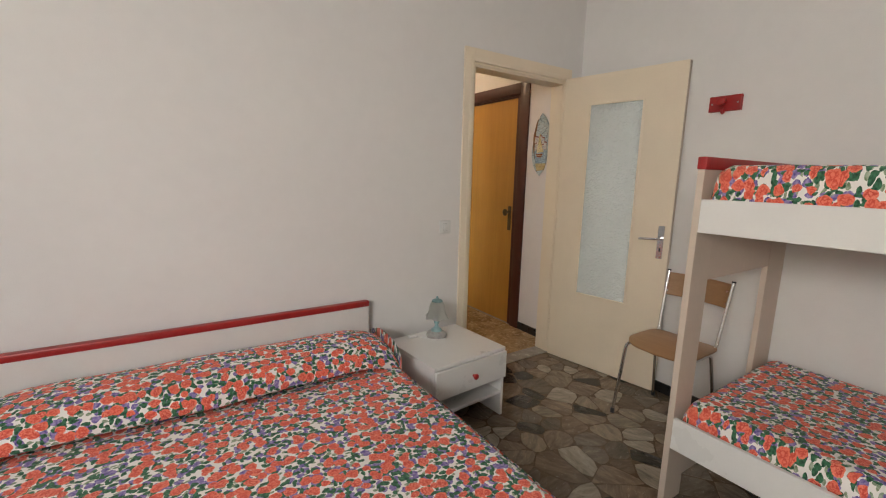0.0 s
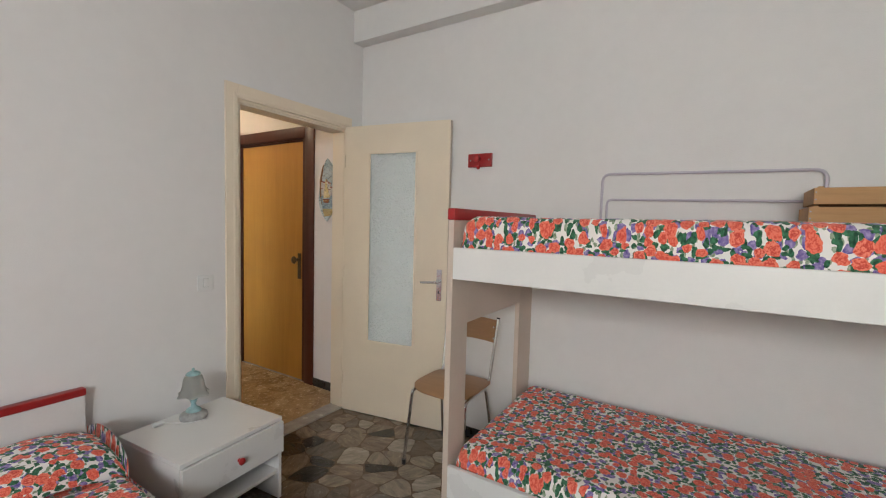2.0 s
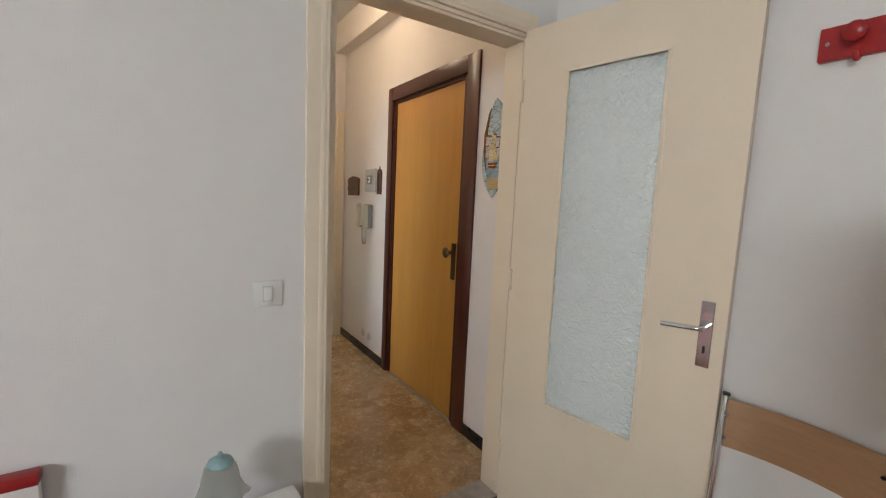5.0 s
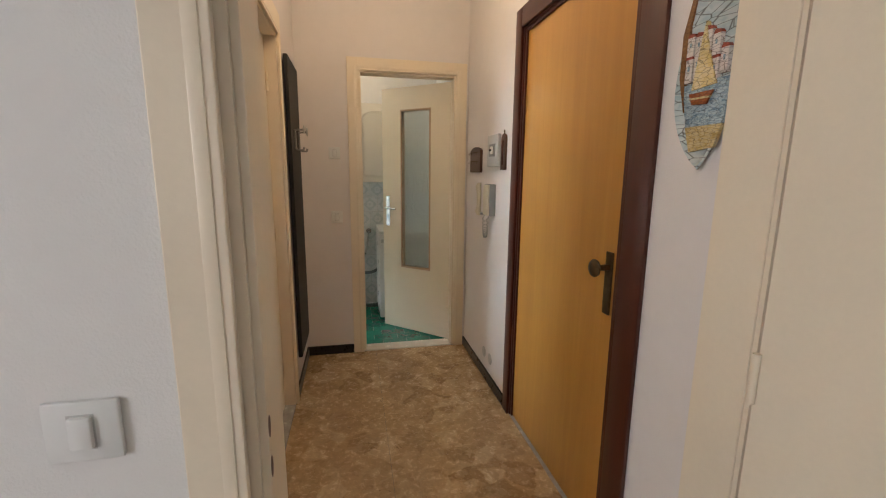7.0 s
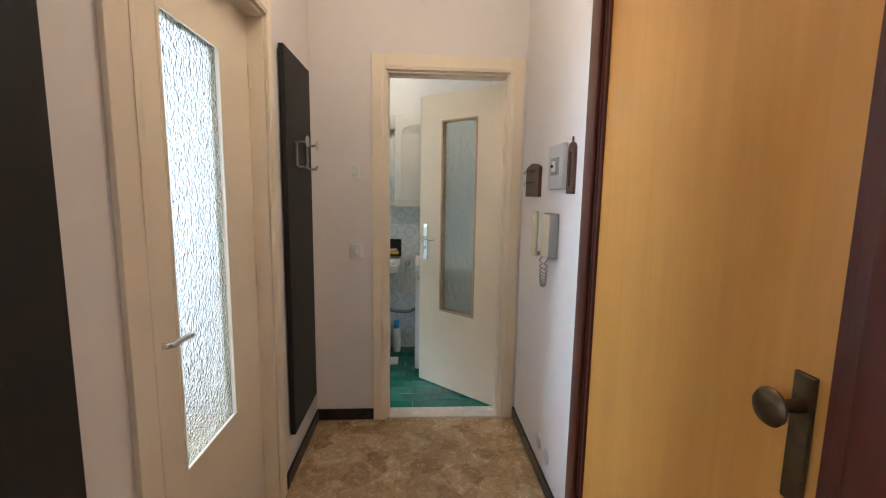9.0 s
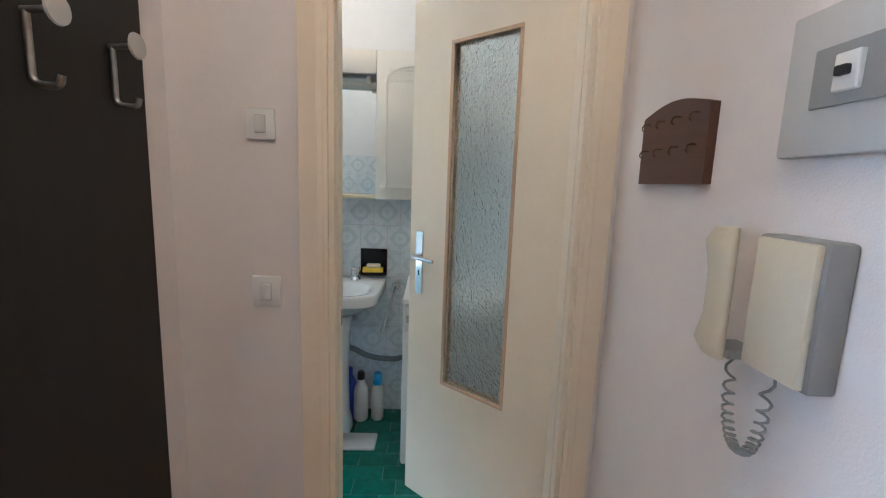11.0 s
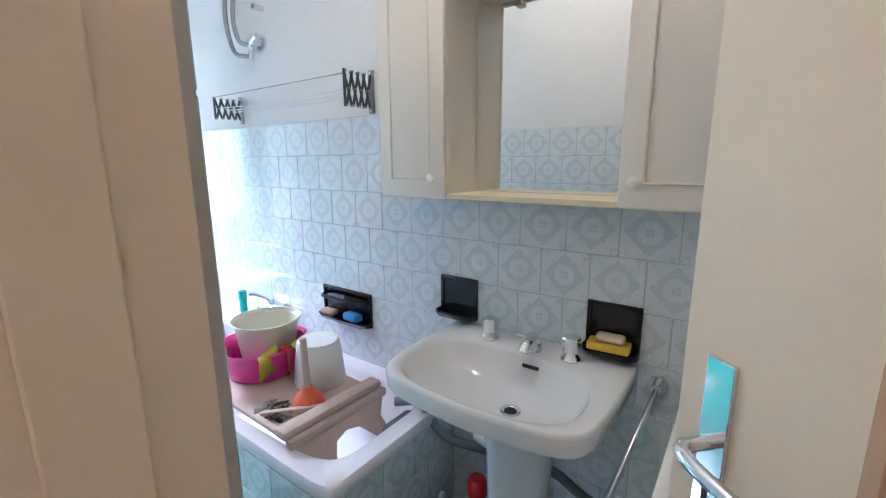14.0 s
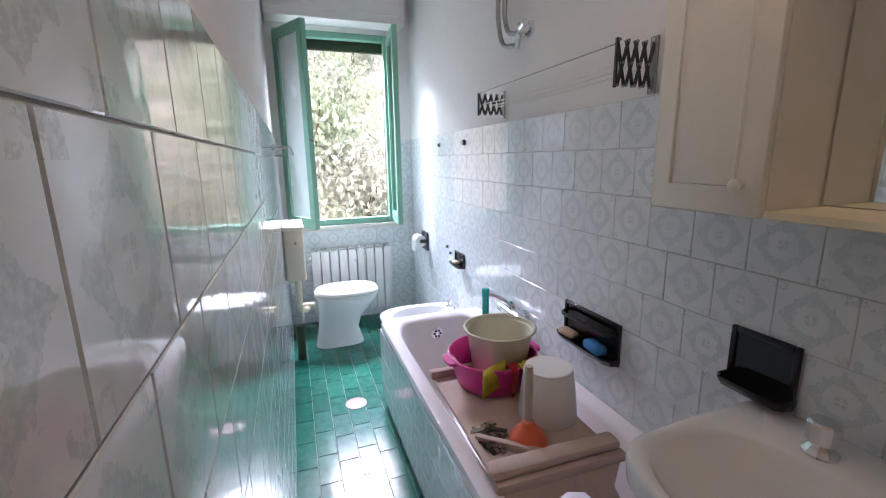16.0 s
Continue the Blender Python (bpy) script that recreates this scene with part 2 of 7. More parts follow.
def wall_tile():
    """Pale glazed tile with a grey-blue medallion; the pattern is centred on each tile."""
    m, nt, bsdf, tc = start("patterned_wall_tile", 0.08)
    sep = nt.nodes.new("ShaderNodeSeparateXYZ")
    nt.links.new(tc.outputs["Object"], sep.inputs[0])
    k = 1 / 0.0755
    x, y = (maths(nt, "MULTIPLY", maths(nt, "ABSOLUTE", sep.outputs[i]), k) for i in (0, 1))
    r = maths(nt, "SQRT", maths(nt, "ADD", maths(nt, "MULTIPLY", x, x), maths(nt, "MULTIPLY", y, y)))
    hi, lo = maths(nt, "MAXIMUM", x, y), maths(nt, "MINIMUM", x, y)
    geo = nt.nodes.new("ShaderNodeNewGeometry")
    wob = noise_tex(nt, geo.outputs["Position"], 110, 4.0)
    cloud = noise_tex(nt, geo.outputs["Position"], 16, 4.0)

    def band(v, at, w):
        d = maths(nt, "ABSOLUTE", maths(nt, "SUBTRACT", maths(nt, "ADD", v, maths(nt, "MULTIPLY_ADD", wob.outputs[0], 0.16, -0.08)), at))
        return maths(nt, "LESS_THAN", d, w)

    # a leafy band with four points round a plain square, a small cross at the heart, sprigs in the corners
    rag = maths(nt, "MULTIPLY_ADD", wob.outputs[0], 0.30, -0.15)
    rh, rs = maths(nt, "ADD", hi, rag), maths(nt, "ADD", maths(nt, "ADD", x, y), rag)
    outer = maths(nt, "MAXIMUM", maths(nt, "LESS_THAN", rh, 0.52), maths(nt, "LESS_THAN", rs, 0.90))
    ring = maths(nt, "MULTIPLY", outer, maths(nt, "GREATER_THAN", maths(nt, "MAXIMUM", rh, maths(nt, "MULTIPLY", rs, 0.68)), 0.42))
    heart = maths(nt, "MULTIPLY", band(lo, 0.07, 0.05), maths(nt, "LESS_THAN", hi, 0.15))
    corner = maths(nt, "MULTIPLY", maths(nt, "GREATER_THAN", lo, 0.70), maths(nt, "GREATER_THAN", wob.outputs[0], 0.50))
    ink = maths(nt, "MAXIMUM", ring, maths(nt, "MAXIMUM", heart, corner))
    leafy = ramp(nt, noise_tex(nt, geo.outputs["Position"], 230, 2.0).outputs[0], [(0.35, (0.35,) * 3), (0.6, (1, 1, 1))])
    ink = maths(nt, "MULTIPLY", maths(nt, "MULTIPLY", ink, leafy), maths(nt, "MULTIPLY_ADD", cloud.outputs[0], 0.7, 0.35))
    base = ramp(nt, cloud.outputs[0], [(0.3, (0.69, 0.74, 0.755)), (0.7, (0.77, 0.80, 0.815))])
    nt.links.new(blend(nt, ink, base, (0.50, 0.585, 0.59)), bsdf.inputs["Base Color"])
    bsdf.inputs["Specular IOR Level"].default_value = 0.55
    ripple = noise_tex(nt, geo.outputs["Position"], 13, 2.0)
    bump(nt, ripple.outputs[0], 0.10, 0.012, bsdf)
    return m


def floor_tile():
    m, nt, bsdf, tc = start("green_floor_tile", 0.13)
    info = nt.nodes.new("ShaderNodeObjectInfo")
    geo = nt.nodes.new("ShaderNodeNewGeometry")
    n = noise_tex(nt, geo.outputs["Position"], 26, 5.0)
    per = ramp(nt, info.outputs["Random"], [(0.0, (0.004, 0.085, 0.055)), (0.5, (0.008, 0.13, 0.085)), (1.0, (0.016, 0.18, 0.125))])
    nt.links.new(blend(nt, 0.35, per, ramp(nt, n.outputs[0], [(0.3, (0.003, 0.06, 0.04)), (0.7, (0.03, 0.22, 0.16))])), bsdf.inputs["Base Color"])
    nt.links.new(ramp(nt, n.outputs[0], [(0.3, (0.10,) * 3), (0.7, (0.22,) * 3)]), bsdf.inputs["Roughness"])
    bump(nt, n.outputs[0], 0.15, 0.003, bsdf)
    return m


def patterned_glass(name, tint, scale, strength, rough=0.12, clear=1.0):
    m, nt, bsdf, tc = start(name, rough)
    bsdf.inputs["Base Color"].default_value = (*tint, 1)
    bsdf.inputs["Transmission Weight"].default_value = clear
    bsdf.inputs["IOR"].default_value = 1.45
    v = nt.nodes.new("ShaderNodeTexVoronoi")
    v.feature = "SMOOTH_F1"
    v.inputs["Scale"].default_value = scale
    w = noise_tex(nt, tc.outputs["Object"], scale * 0.5, 2.0)
    off = nt.nodes.new("ShaderNodeVectorMath")
    off.operation = "MULTIPLY_ADD"
    nt.links.new(w.outputs["Color"], off.inputs[0])
    off.inputs[1].default_value = (0.05, 0.05, 0.05)
    nt.links.new(tc.outputs["Object"], off.inputs[2])
    nt.links.new(off.outputs[0], v.inputs["Vector"])
    bump(nt, v.outputs["Distance"], strength, 0.02, bsdf)
    return m


def clear_glass():
    m, nt, bsdf, tc = start("window_glass", 0.0)
    bsdf.inputs["Transmission Weight"].default_value = 1.0
    bsdf.inputs["IOR"].default_value = 1.05
    return m


def glow(name, colour, strength):
    m, nt, bsdf, tc = start(name, 0.4)
    bsdf.inputs["Base Color"].default_value = (*colour, 1)
    bsdf.inputs["Emission Color"].default_value = (*colour, 1)
    bsdf.inputs["Emission Strength"].default_value = strength
    return m


def leafage(name, dark, light):
    """Thin leaves that let part of the daylight through."""
    m, nt, bsdf, tc = start(name, 0.6)
    geo = nt.nodes.new("ShaderNodeNewGeometry")
    col = ramp(nt, geo.outputs["Random Per Island"], [(0.0, dark), (1.0, light)])
    nt.links.new(col, bsdf.inputs["Base Color"])
    through_leaf = nt.nodes.new("ShaderNodeBsdfTranslucent")
    nt.links.new(col, through_leaf.inputs["Color"])
    both = nt.nodes.new("ShaderNodeMixShader")
    both.inputs[0].default_value = 0.5
    nt.links.new(bsdf.outputs[0], both.inputs[1])
    nt.links.new(through_leaf.outputs[0], both.inputs[2])
    nt.links.new(both.outputs[0], nt.nodes["Material Output"].inputs["Surface"])
    return m


def broken_marble():
    """Marble fragments, each grey, tan, pale or nearly black, with soft layers running its own way."""
    m, nt, bsdf, tc = start("brown_grey_marble", 0.1)
    info = nt.nodes.new("ShaderNodeObjectInfo")
    rnd = info.outputs["Random"]
    tones = [(0.035, 0.033, 0.026), (0.145, 0.108, 0.076), (0.22, 0.172, 0.125), (0.165, 0.135, 0.102), (0.34, 0.30, 0.24), (0.18, 0.13, 0.09), (0.25, 0.205, 0.152), (0.12, 0.10, 0.075), (0.22, 0.165, 0.118)]
    per = ramp(nt, rnd, [((i + 0.02) / len(tones), t) for i, t in enumerate(tones)])
    per.node.color_ramp.interpolation = "CONSTANT"
    turn = nt.nodes.new("ShaderNodeVectorRotate")
    turn.rotation_type = "Z_AXIS"
    nt.links.new(tc.outputs["Object"], turn.inputs["Vector"])
    nt.links.new(maths(nt, "MULTIPLY", rnd, 43.0), turn.inputs["Angle"])
    shift = nt.nodes.new("ShaderNodeMapping")
    shift.inputs["Scale"].default_value = (1.0, 3.2, 1.0)
    nt.links.new(turn.outputs[0], shift.inputs[0])
    four = []
    for scale in (7.0, 26.0):
        n = noise_tex(nt, shift.outputs[0], scale, 5.0, 0.62, 1.2)
        n.noise_dimensions = "4D"
        nt.links.new(maths(nt, "MULTIPLY", rnd, 91.0), n.inputs["W"])
        four.append(n)
    col = blend(nt, 0.85, per, ramp(nt, four[0].outputs[0], [(0.28, (0.22,) * 3), (0.5, (0.5,) * 3), (0.72, (0.80,) * 3)]), "OVERLAY")
    col = blend(nt, ramp(nt, four[1].outputs[0], [(0.60, (0, 0, 0)), (0.70, (0.55,) * 3)]), col, (0.50, 0.46, 0.40))
    col = blend(nt, ramp(nt, four[1].outputs[0], [(0.28, (0.75,) * 3), (0.38, (0, 0, 0))]), col, (0.07, 0.055, 0.045))
    nt.links.new(col, bsdf.inputs["Base Color"])
    nt.links.new(ramp(nt, four[0].outputs[0], [(0.3, (0.07,) * 3), (0.7, (0.17,) * 3)]), bsdf.inputs["Roughness"])
    return m


def agglomerate():
    """Brown marble agglomerate: blurred lumps of tan and grey-brown with pale flecks and dark pits."""
    m, nt, bsdf, tc = start("brown_breccia_marble", 0.2)
    geo = nt.nodes.new("ShaderNodeNewGeometry")
    pos = geo.outputs["Position"]
    warp = noise_tex(nt, pos, 7, 4.0)
    off = nt.nodes.new("ShaderNodeVectorMath")
    off.operation = "MULTIPLY_ADD"
    nt.links.new(warp.outputs["Color"], off.inputs[0])
    off.inputs[1].default_value = (0.16, 0.16, 0)
    nt.links.new(pos, off.inputs[2])
    col = None
    for scale, share in ((8.5, 1.0), (21.0, 0.35)):
        v = nt.nodes.new("ShaderNodeTexVoronoi")
        v.feature = "SMOOTH_F1"
        v.inputs["Scale"].default_value = scale
        v.inputs["Smoothness"].default_value = 0.12
        nt.links.new(off.outputs[0], v.inputs["Vector"])
        sep = nt.nodes.new("ShaderNodeSeparateColor")
        nt.links.new(v.outputs["Color"], sep.inputs[0])
        tone = ramp(nt, sep.outputs[0], [(0.08, (0.30, 0.195, 0.10)), (0.3, (0.42, 0.285, 0.15)), (0.7, (0.47, 0.325, 0.175)), (0.94, (0.57, 0.43, 0.265))])
        col = tone if col is None else blend(nt, share, col, tone)
    mid = noise_tex(nt, pos, 34, 6.0, 0.65, 0.8)
    col = blend(nt, 0.45, col, ramp(nt, mid.outputs[0], [(0.3, (0.3,) * 3), (0.5, (0.5,) * 3), (0.7, (0.72,) * 3)]), "OVERLAY")
    gate = ramp(nt, noise_tex(nt, pos, 5, 3.0).outputs[0], [(0.45, (0, 0, 0)), (0.62, (1, 1, 1))])
    flecks = ramp(nt, noise_tex(nt, pos, 48, 4.0, 0.6, 1.5).outputs[0], [(0.63, (0, 0, 0)), (0.69, (0.8,) * 3)])
    col = blend(nt, maths(nt, "MULTIPLY", flecks, gate), col, (0.66, 0.54, 0.40))
    pits = ramp(nt, noise_tex(nt, off.outputs[0], 40, 4.0, 0.6, 2.0).outputs[0], [(0.31, (0.85,) * 3), (0.37, (0, 0, 0))])
    col = blend(nt, maths(nt, "MULTIPLY", pits, gate), col, (0.09, 0.045, 0.022))
    nt.links.new(col, bsdf.inputs["Base Color"])
    nt.links.new(ramp(nt, mid.outputs[0], [(0.3, (0.16,) * 3), (0.7, (0.32,) * 3)]), bsdf.inputs["Roughness"])
    return m


M = {}
M["wall"] = wall_paint("white_wall_paint", (0.80, 0.785, 0.765))
M["corridor"] = wall_paint("ivory_wall_paint", (0.80, 0.75, 0.725))
M["bathwall"] = wall_paint("bathroom_wall_paint", (0.80, 0.79, 0.77))
M["ceiling"] = wall_paint("ceiling_paint", (0.80, 0.79, 0.77))
M["cream"] = plain("cream_gloss_paint", (0.83, 0.725, 0.57), 0.35, vary=0.05, scale=3, relief=0.1)
M["bare_wood"] = wood("bare_peach_wood", (0.62, 0.42, 0.27), (0.50, 0.32, 0.19), "Z", 1.5, 0.5)
M["drain"] = plain("pinkish_drain_cover", (0.26, 0.18, 0.17), 0.4, vary=0.15, scale=30)
M["white"] = plain("white_laminate", (0.78, 0.77, 0.74), 0.3, vary=0.03, scale=4)
M["beige"] = plain("beige_board_edge", (0.62, 0.52, 0.43), 0.45, vary=0.06)
M["red"] = plain("red_lacquer", (0.36, 0.02, 0.02), 0.35, vary=0.15, scale=20)
M["black"] = plain("black_stone", (0.012, 0.011, 0.011), 0.3, vary=0.3, scale=30)
M["blackboard"] = wood("black_stained_veneer", (0.012, 0.010, 0.008), (0.004, 0.0035, 0.003), "Z", rough=0.6)
M["door_wood"] = wood("amber_varnished_veneer", (0.62, 0.305, 0.06), (0.45, 0.185, 0.03), "Z", 0.45, 0.28, 0.5)
M["dark_wood"] = wood("dark_mahogany_stain", (0.085, 0.016, 0.008), (0.028, 0.006, 0.004), "Z", 1.2, 0.4, 0.2)
M["brown_wood"] = wood("brown_stained_wood", (0.115, 0.048, 0.028), (0.05, 0.02, 0.012), "Y", 2.5, 0.45)
M["chair_wood"] = wood("formed_beech", (0.42, 0.235, 0.115), (0.27, 0.14, 0.06), "Y", 1.4, 0.38, 0.3)
M["crate_wood"] = wood("pale_crate_wood", (0.50, 0.285, 0.11), (0.31, 0.155, 0.055), "Y", 1.6, 0.6)
M["board_wood"] = wood("worn_grey_pink_board", (0.60, 0.46, 0.39), (0.46, 0.33, 0.265), "X", 1.0, 0.7)
M["chrome"] = plain("chrome", (0.75, 0.76, 0.78), 0.1, 1.0, vary=0.05)
M["dark_steel"] = plain("dark_rack_steel", (0.10, 0.10, 0.095), 0.45, 0.8, vary=0.3, scale=40)
M["cabinet"] = plain("cream_cabinet_lacquer", (0.80, 0.75, 0.65), 0.35, vary=0.03, scale=4)
M["steel"] = plain("dull_steel", (0.34, 0.34, 0.33), 0.4, 1.0, vary=0.2, scale=40)
M["bronze"] = plain("aged_bronze", (0.14, 0.10, 0.06), 0.42, 1.0, vary=0.3, scale=40)
M["mirror"] = plain("mirror_silver", (0.88, 0.90, 0.89), 0.012, 1.0, vary=0.0)
M["plastic"] = plain("white_plastic", (0.76, 0.76, 0.74), 0.35, vary=0.02)
M["ivory_plastic"] = plain("ivory_plastic", (0.66, 0.60, 0.46), 0.4, vary=0.05)
M["grey_plastic"] = plain("grey_plastic", (0.28, 0.28, 0.27), 0.45, vary=0.08)
M["light_grey"] = plain("light_grey_plastic", (0.52, 0.52, 0.50), 0.45, vary=0.05)
M["dark"] = plain("black_rubber", (0.015, 0.015, 0.016), 0.5, vary=0.2)
M["black_gloss"] = plain("black_glazed_ceramic", (0.008, 0.008, 0.009), 0.09, vary=0.2)
M["ceramic"] = plain("white_vitreous_china", (0.74, 0.75, 0.75), 0.09, vary=0.02, scale=3)
M["enamel"] = plain("white_bath_enamel", (0.80, 0.76, 0.77), 0.14, vary=0.03, scale=3)
M["grout"] = plain("pale_grout", (0.55, 0.55, 0.53), 0.8, vary=0.12, scale=20)
M["dark_grout"] = plain("grey_cement_joint", (0.15, 0.13, 0.105), 0.7, vary=0.25, scale=20)
M["green_grout"] = plain("pale_green_joint", (0.14, 0.24, 0.20), 0.6, vary=0.2, scale=30)
M["tile"] = wall_tile()
M["green_tile"] = floor_tile()
M["crazy"] = broken_marble()
M["matrix"] = marble("brown_marble_cement", [(0.17, 0.133, 0.097), (0.21, 0.167, 0.124), (0.25, 0.205, 0.155)], 0.12, (0.10, 0.08, 0.06), 22, 0.9)
M["brown_marble"] = agglomerate()
M["sill_marble"] = plain("grey_marble", (0.40, 0.38, 0.35), 0.25, vary=0.25, scale=14)
M["white_marble"] = plain("white_marble", (0.66, 0.63, 0.57), 0.25, vary=0.12, scale=12)
M["floral"] = floral()
M["door_glass"] = patterned_glass("pebbled_glass", (0.84, 0.91, 0.89), 75, 0.26)
M["pebble_glass"] = patterned_glass("deep_pebbled_glass", (0.88, 0.93, 0.91), 75, 0.55, 0.14, 0.45)
M["bath_glass"] = patterned_glass("hammered_glass", (0.88, 0.96, 0.97), 78, 0.32, 0.26)
M["glass"] = clear_glass()
M["green_paint"] = plain("green_window_paint", (0.20, 0.42, 0.31), 0.4, vary=0.08, scale=8)
# opaque pale green; the brightness of daylight in the glass is in the colour
M["daylit_pane"] = plain("pale_green_daylit_pane", (0.80, 0.87, 0.84), 0.25, vary=0.06)
M["olive_dark"] = plain("dark_green_slats", (0.03, 0.05, 0.025), 0.5, vary=0.15)
M["pink"] = plain("pink_plastic", (0.72, 0.045, 0.30), 0.3, vary=0.06)
M["pale_bucket"] = plain("cream_plastic", (0.72, 0.70, 0.56), 0.35, vary=0.05)
M["milky"] = plain("milky_plastic", (0.72, 0.70, 0.66), 0.35, vary=0.04)
M["yellow"] = plain("yellow_cloth", (0.70, 0.50, 0.04), 0.9, vary=0.15, scale=40, relief=0.5)
M["olive"] = plain("olive_sponge_cloth", (0.56, 0.46, 0.04), 0.9, vary=0.2, scale=40, relief=0.5)
M["orange"] = plain("orange_rubber", (0.72, 0.13, 0.05), 0.45, vary=0.1)
M["teal"] = plain("teal_plastic", (0.01, 0.40, 0.34), 0.25, vary=0.05)
M["blue"] = plain("blue_plastic", (0.02, 0.05, 0.42), 0.3, vary=0.05)
M["sky_blue"] = plain("light_blue_plastic", (0.05, 0.32, 0.62), 0.3, vary=0.05)
M["red_plastic"] = plain("red_plastic", (0.55, 0.02, 0.02), 0.3, vary=0.05)
M["yellow_plastic"] = plain("yellow_plastic", (0.75, 0.55, 0.03), 0.3, vary=0.05)
M["clear_green"] = plain("greenish_bottle", (0.45, 0.50, 0.36), 0.15, vary=0.08)
M["soap"] = plain("cream_soap", (0.70, 0.62, 0.42), 0.5, vary=0.05)
M["brown_soap"] = plain("tan_soap", (0.50, 0.33, 0.22), 0.5, vary=0.1)
M["blue_cloth"] = plain("blue_sponge", (0.04, 0.20, 0.46), 0.9, vary=0.2, scale=60, relief=0.6)
M["paper"] = plain("tissue_paper", (0.80, 0.80, 0.79), 0.95, vary=0.03)
M["lamp_grey"] = plain("grey_turquoise_ceramic", (0.36, 0.36, 0.34), 0.4, vary=0.3, scale=30)
M["lamp_blue"] = plain("turquoise_ceramic", (0.28, 0.44, 0.45), 0.4, vary=0.2, scale=40)
M["shade"] = patterned_glass("frosted_shade_glass", (0.80, 0.81, 0.79), 30, 0.1, 0.75)
M["bed_frame"] = plain("white_lacquered_board", (0.76, 0.74, 0.71), 0.35, vary=0.04)
M["mattress"] = plain("mattress_ticking", (0.60, 0.57, 0.52), 0.9, vary=0.06)
M["lilac"] = plain("lilac_grey_tube", (0.52, 0.48, 0.54), 0.35, vary=0.05)
M["hose"] = plain("grey_drain_hose", (0.16, 0.18, 0.19), 0.55, vary=0.15)
M["soil"] = plain("hillside_soil", (0.36, 0.35, 0.28), 0.9, vary=0.3, scale=0.7, fine=9)
M["chips"] = leafage("dry_chips", (0.05, 0.03, 0.015), (0.45, 0.36, 0.24))
M["bark"] = plain("bark", (0.10, 0.075, 0.05), 0.9, vary=0.3, scale=6, relief=0.8)
M["leaf_a"] = leafage("pale_foliage", (0.36, 0.42, 0.28), (0.50, 0.56, 0.40))
M["leaf_b"] = leafage("dry_foliage", (0.38, 0.39, 0.30), (0.52, 0.53, 0.43))
M["bulb_glass"] = glow("lit_opal_glass", (1.0, 0.75, 0.45), 6.0)


def brushed_glaze(name, colour, other, scale):
    """Hand-painted majolica: brush strokes of a second colour in the first, thin dark drawing lines."""
    m, nt, bsdf, tc = start(name, 0.14)
    mp = nt.nodes.new("ShaderNodeMapping")
    mp.inputs["Scale"].default_value = (1.0, 1.0, 2.6)
    mp.inputs["Rotation"].default_value = (0.35, 0, 0)
    nt.links.new(tc.outputs["Object"], mp.inputs[0])
    strokes = noise_tex(nt, mp.outputs[0], scale, 4.0, 0.6, 1.0)
    wash = noise_tex(nt, tc.outputs["Object"], scale * 0.35, 3.0)
    col = ramp(nt, strokes.outputs[0], [(0.40, colour), (0.56, other)])
    col = blend(nt, 0.4, col, ramp(nt, wash.outputs[0], [(0.35, tuple(c * 0.6 for c in colour)), (0.65, other)]))
    v = nt.nodes.new("ShaderNodeTexVoronoi")
    v.feature = "DISTANCE_TO_EDGE"
    v.inputs["Scale"].default_value = scale * 0.9
    nt.links.new(mp.outputs[0], v.inputs["Vector"])
    col = blend(nt, ramp(nt, v.outputs["Distance"], [(0.0, (0.85,) * 3), (0.05, (0, 0, 0))]), col, (0.05, 0.03, 0.025))
    nt.links.new(col, bsdf.inputs["Base Color"])
    return m


for nm, c, o, k in (("p_sky", (0.42, 0.54, 0.58), (0.62, 0.68, 0.68), 20), ("p_house", (0.66, 0.58, 0.54), (0.80, 0.74, 0.70), 40), ("p_roof", (0.42, 0.10, 0.06), (0.30, 0.07, 0.05), 60), ("p_sail", (0.70, 0.52, 0.18), (0.80, 0.68, 0.42), 45),
                    ("p_sea", (0.10, 0.19, 0.28), (0.48, 0.60, 0.66), 65), ("p_hull", (0.42, 0.13, 0.04), (0.24, 0.06, 0.02), 60), ("p_sand", (0.50, 0.34, 0.10), (0.66, 0.54, 0.30), 60), ("p_tree", (0.16, 0.07, 0.03), (0.30, 0.14, 0.05), 60)):
    M[nm] = brushed_glaze(nm.replace("p_", "glaze_"), c, o, k)


# ---- mesh helpers ----
def box(bm, a, b, bev=0.0, seg=2):
    r = bmesh.ops.create_cube(bm, size=1.0)
    vs = r["verts"]
    for v in vs:
        v.co = Vector((a[i] + (b[i] - a[i]) * (v.co[i] + 0.5) for i in range(3)))
    if bev:
        es = list({e for v in vs for e in v.link_edges})
        bmesh.ops.bevel(bm, geom=es, offset=bev, segments=seg, affect="EDGES", profile=0.5)
    return bm


def boxes(*items, bev=0.0):
    bm = bmesh.new()
    for a, b in items:
        box(bm, a, b, bev)
    return bm


def loft(bm, rings, cap0=True, cap1=True):
    rows = [[bm.verts.new(p) for p in ring] for ring in rings]
    n = len(rows[0])
    for a, b in zip(rows, rows[1:]):
        for i in range(n):
            bm.faces.new((a[i], a[(i + 1) % n], b[(i + 1) % n], b[i]))
    if cap0:
        bm.faces.new(list(reversed(rows[0])))
    if cap1:
        bm.faces.new(rows[-1])
    return bm


def oval(cx, cy, a, b, z, power=2.0, n=40):
    pts = []
    for i in range(n):
        t = 2 * math.pi * i / n
        c, s = math.cos(t), math.sin(t)
        pts.append((cx + a * math.copysign(abs(c) ** (2 / power), c), cy + b * math.copysign(abs(s) ** (2 / power), s), z))
    return pts


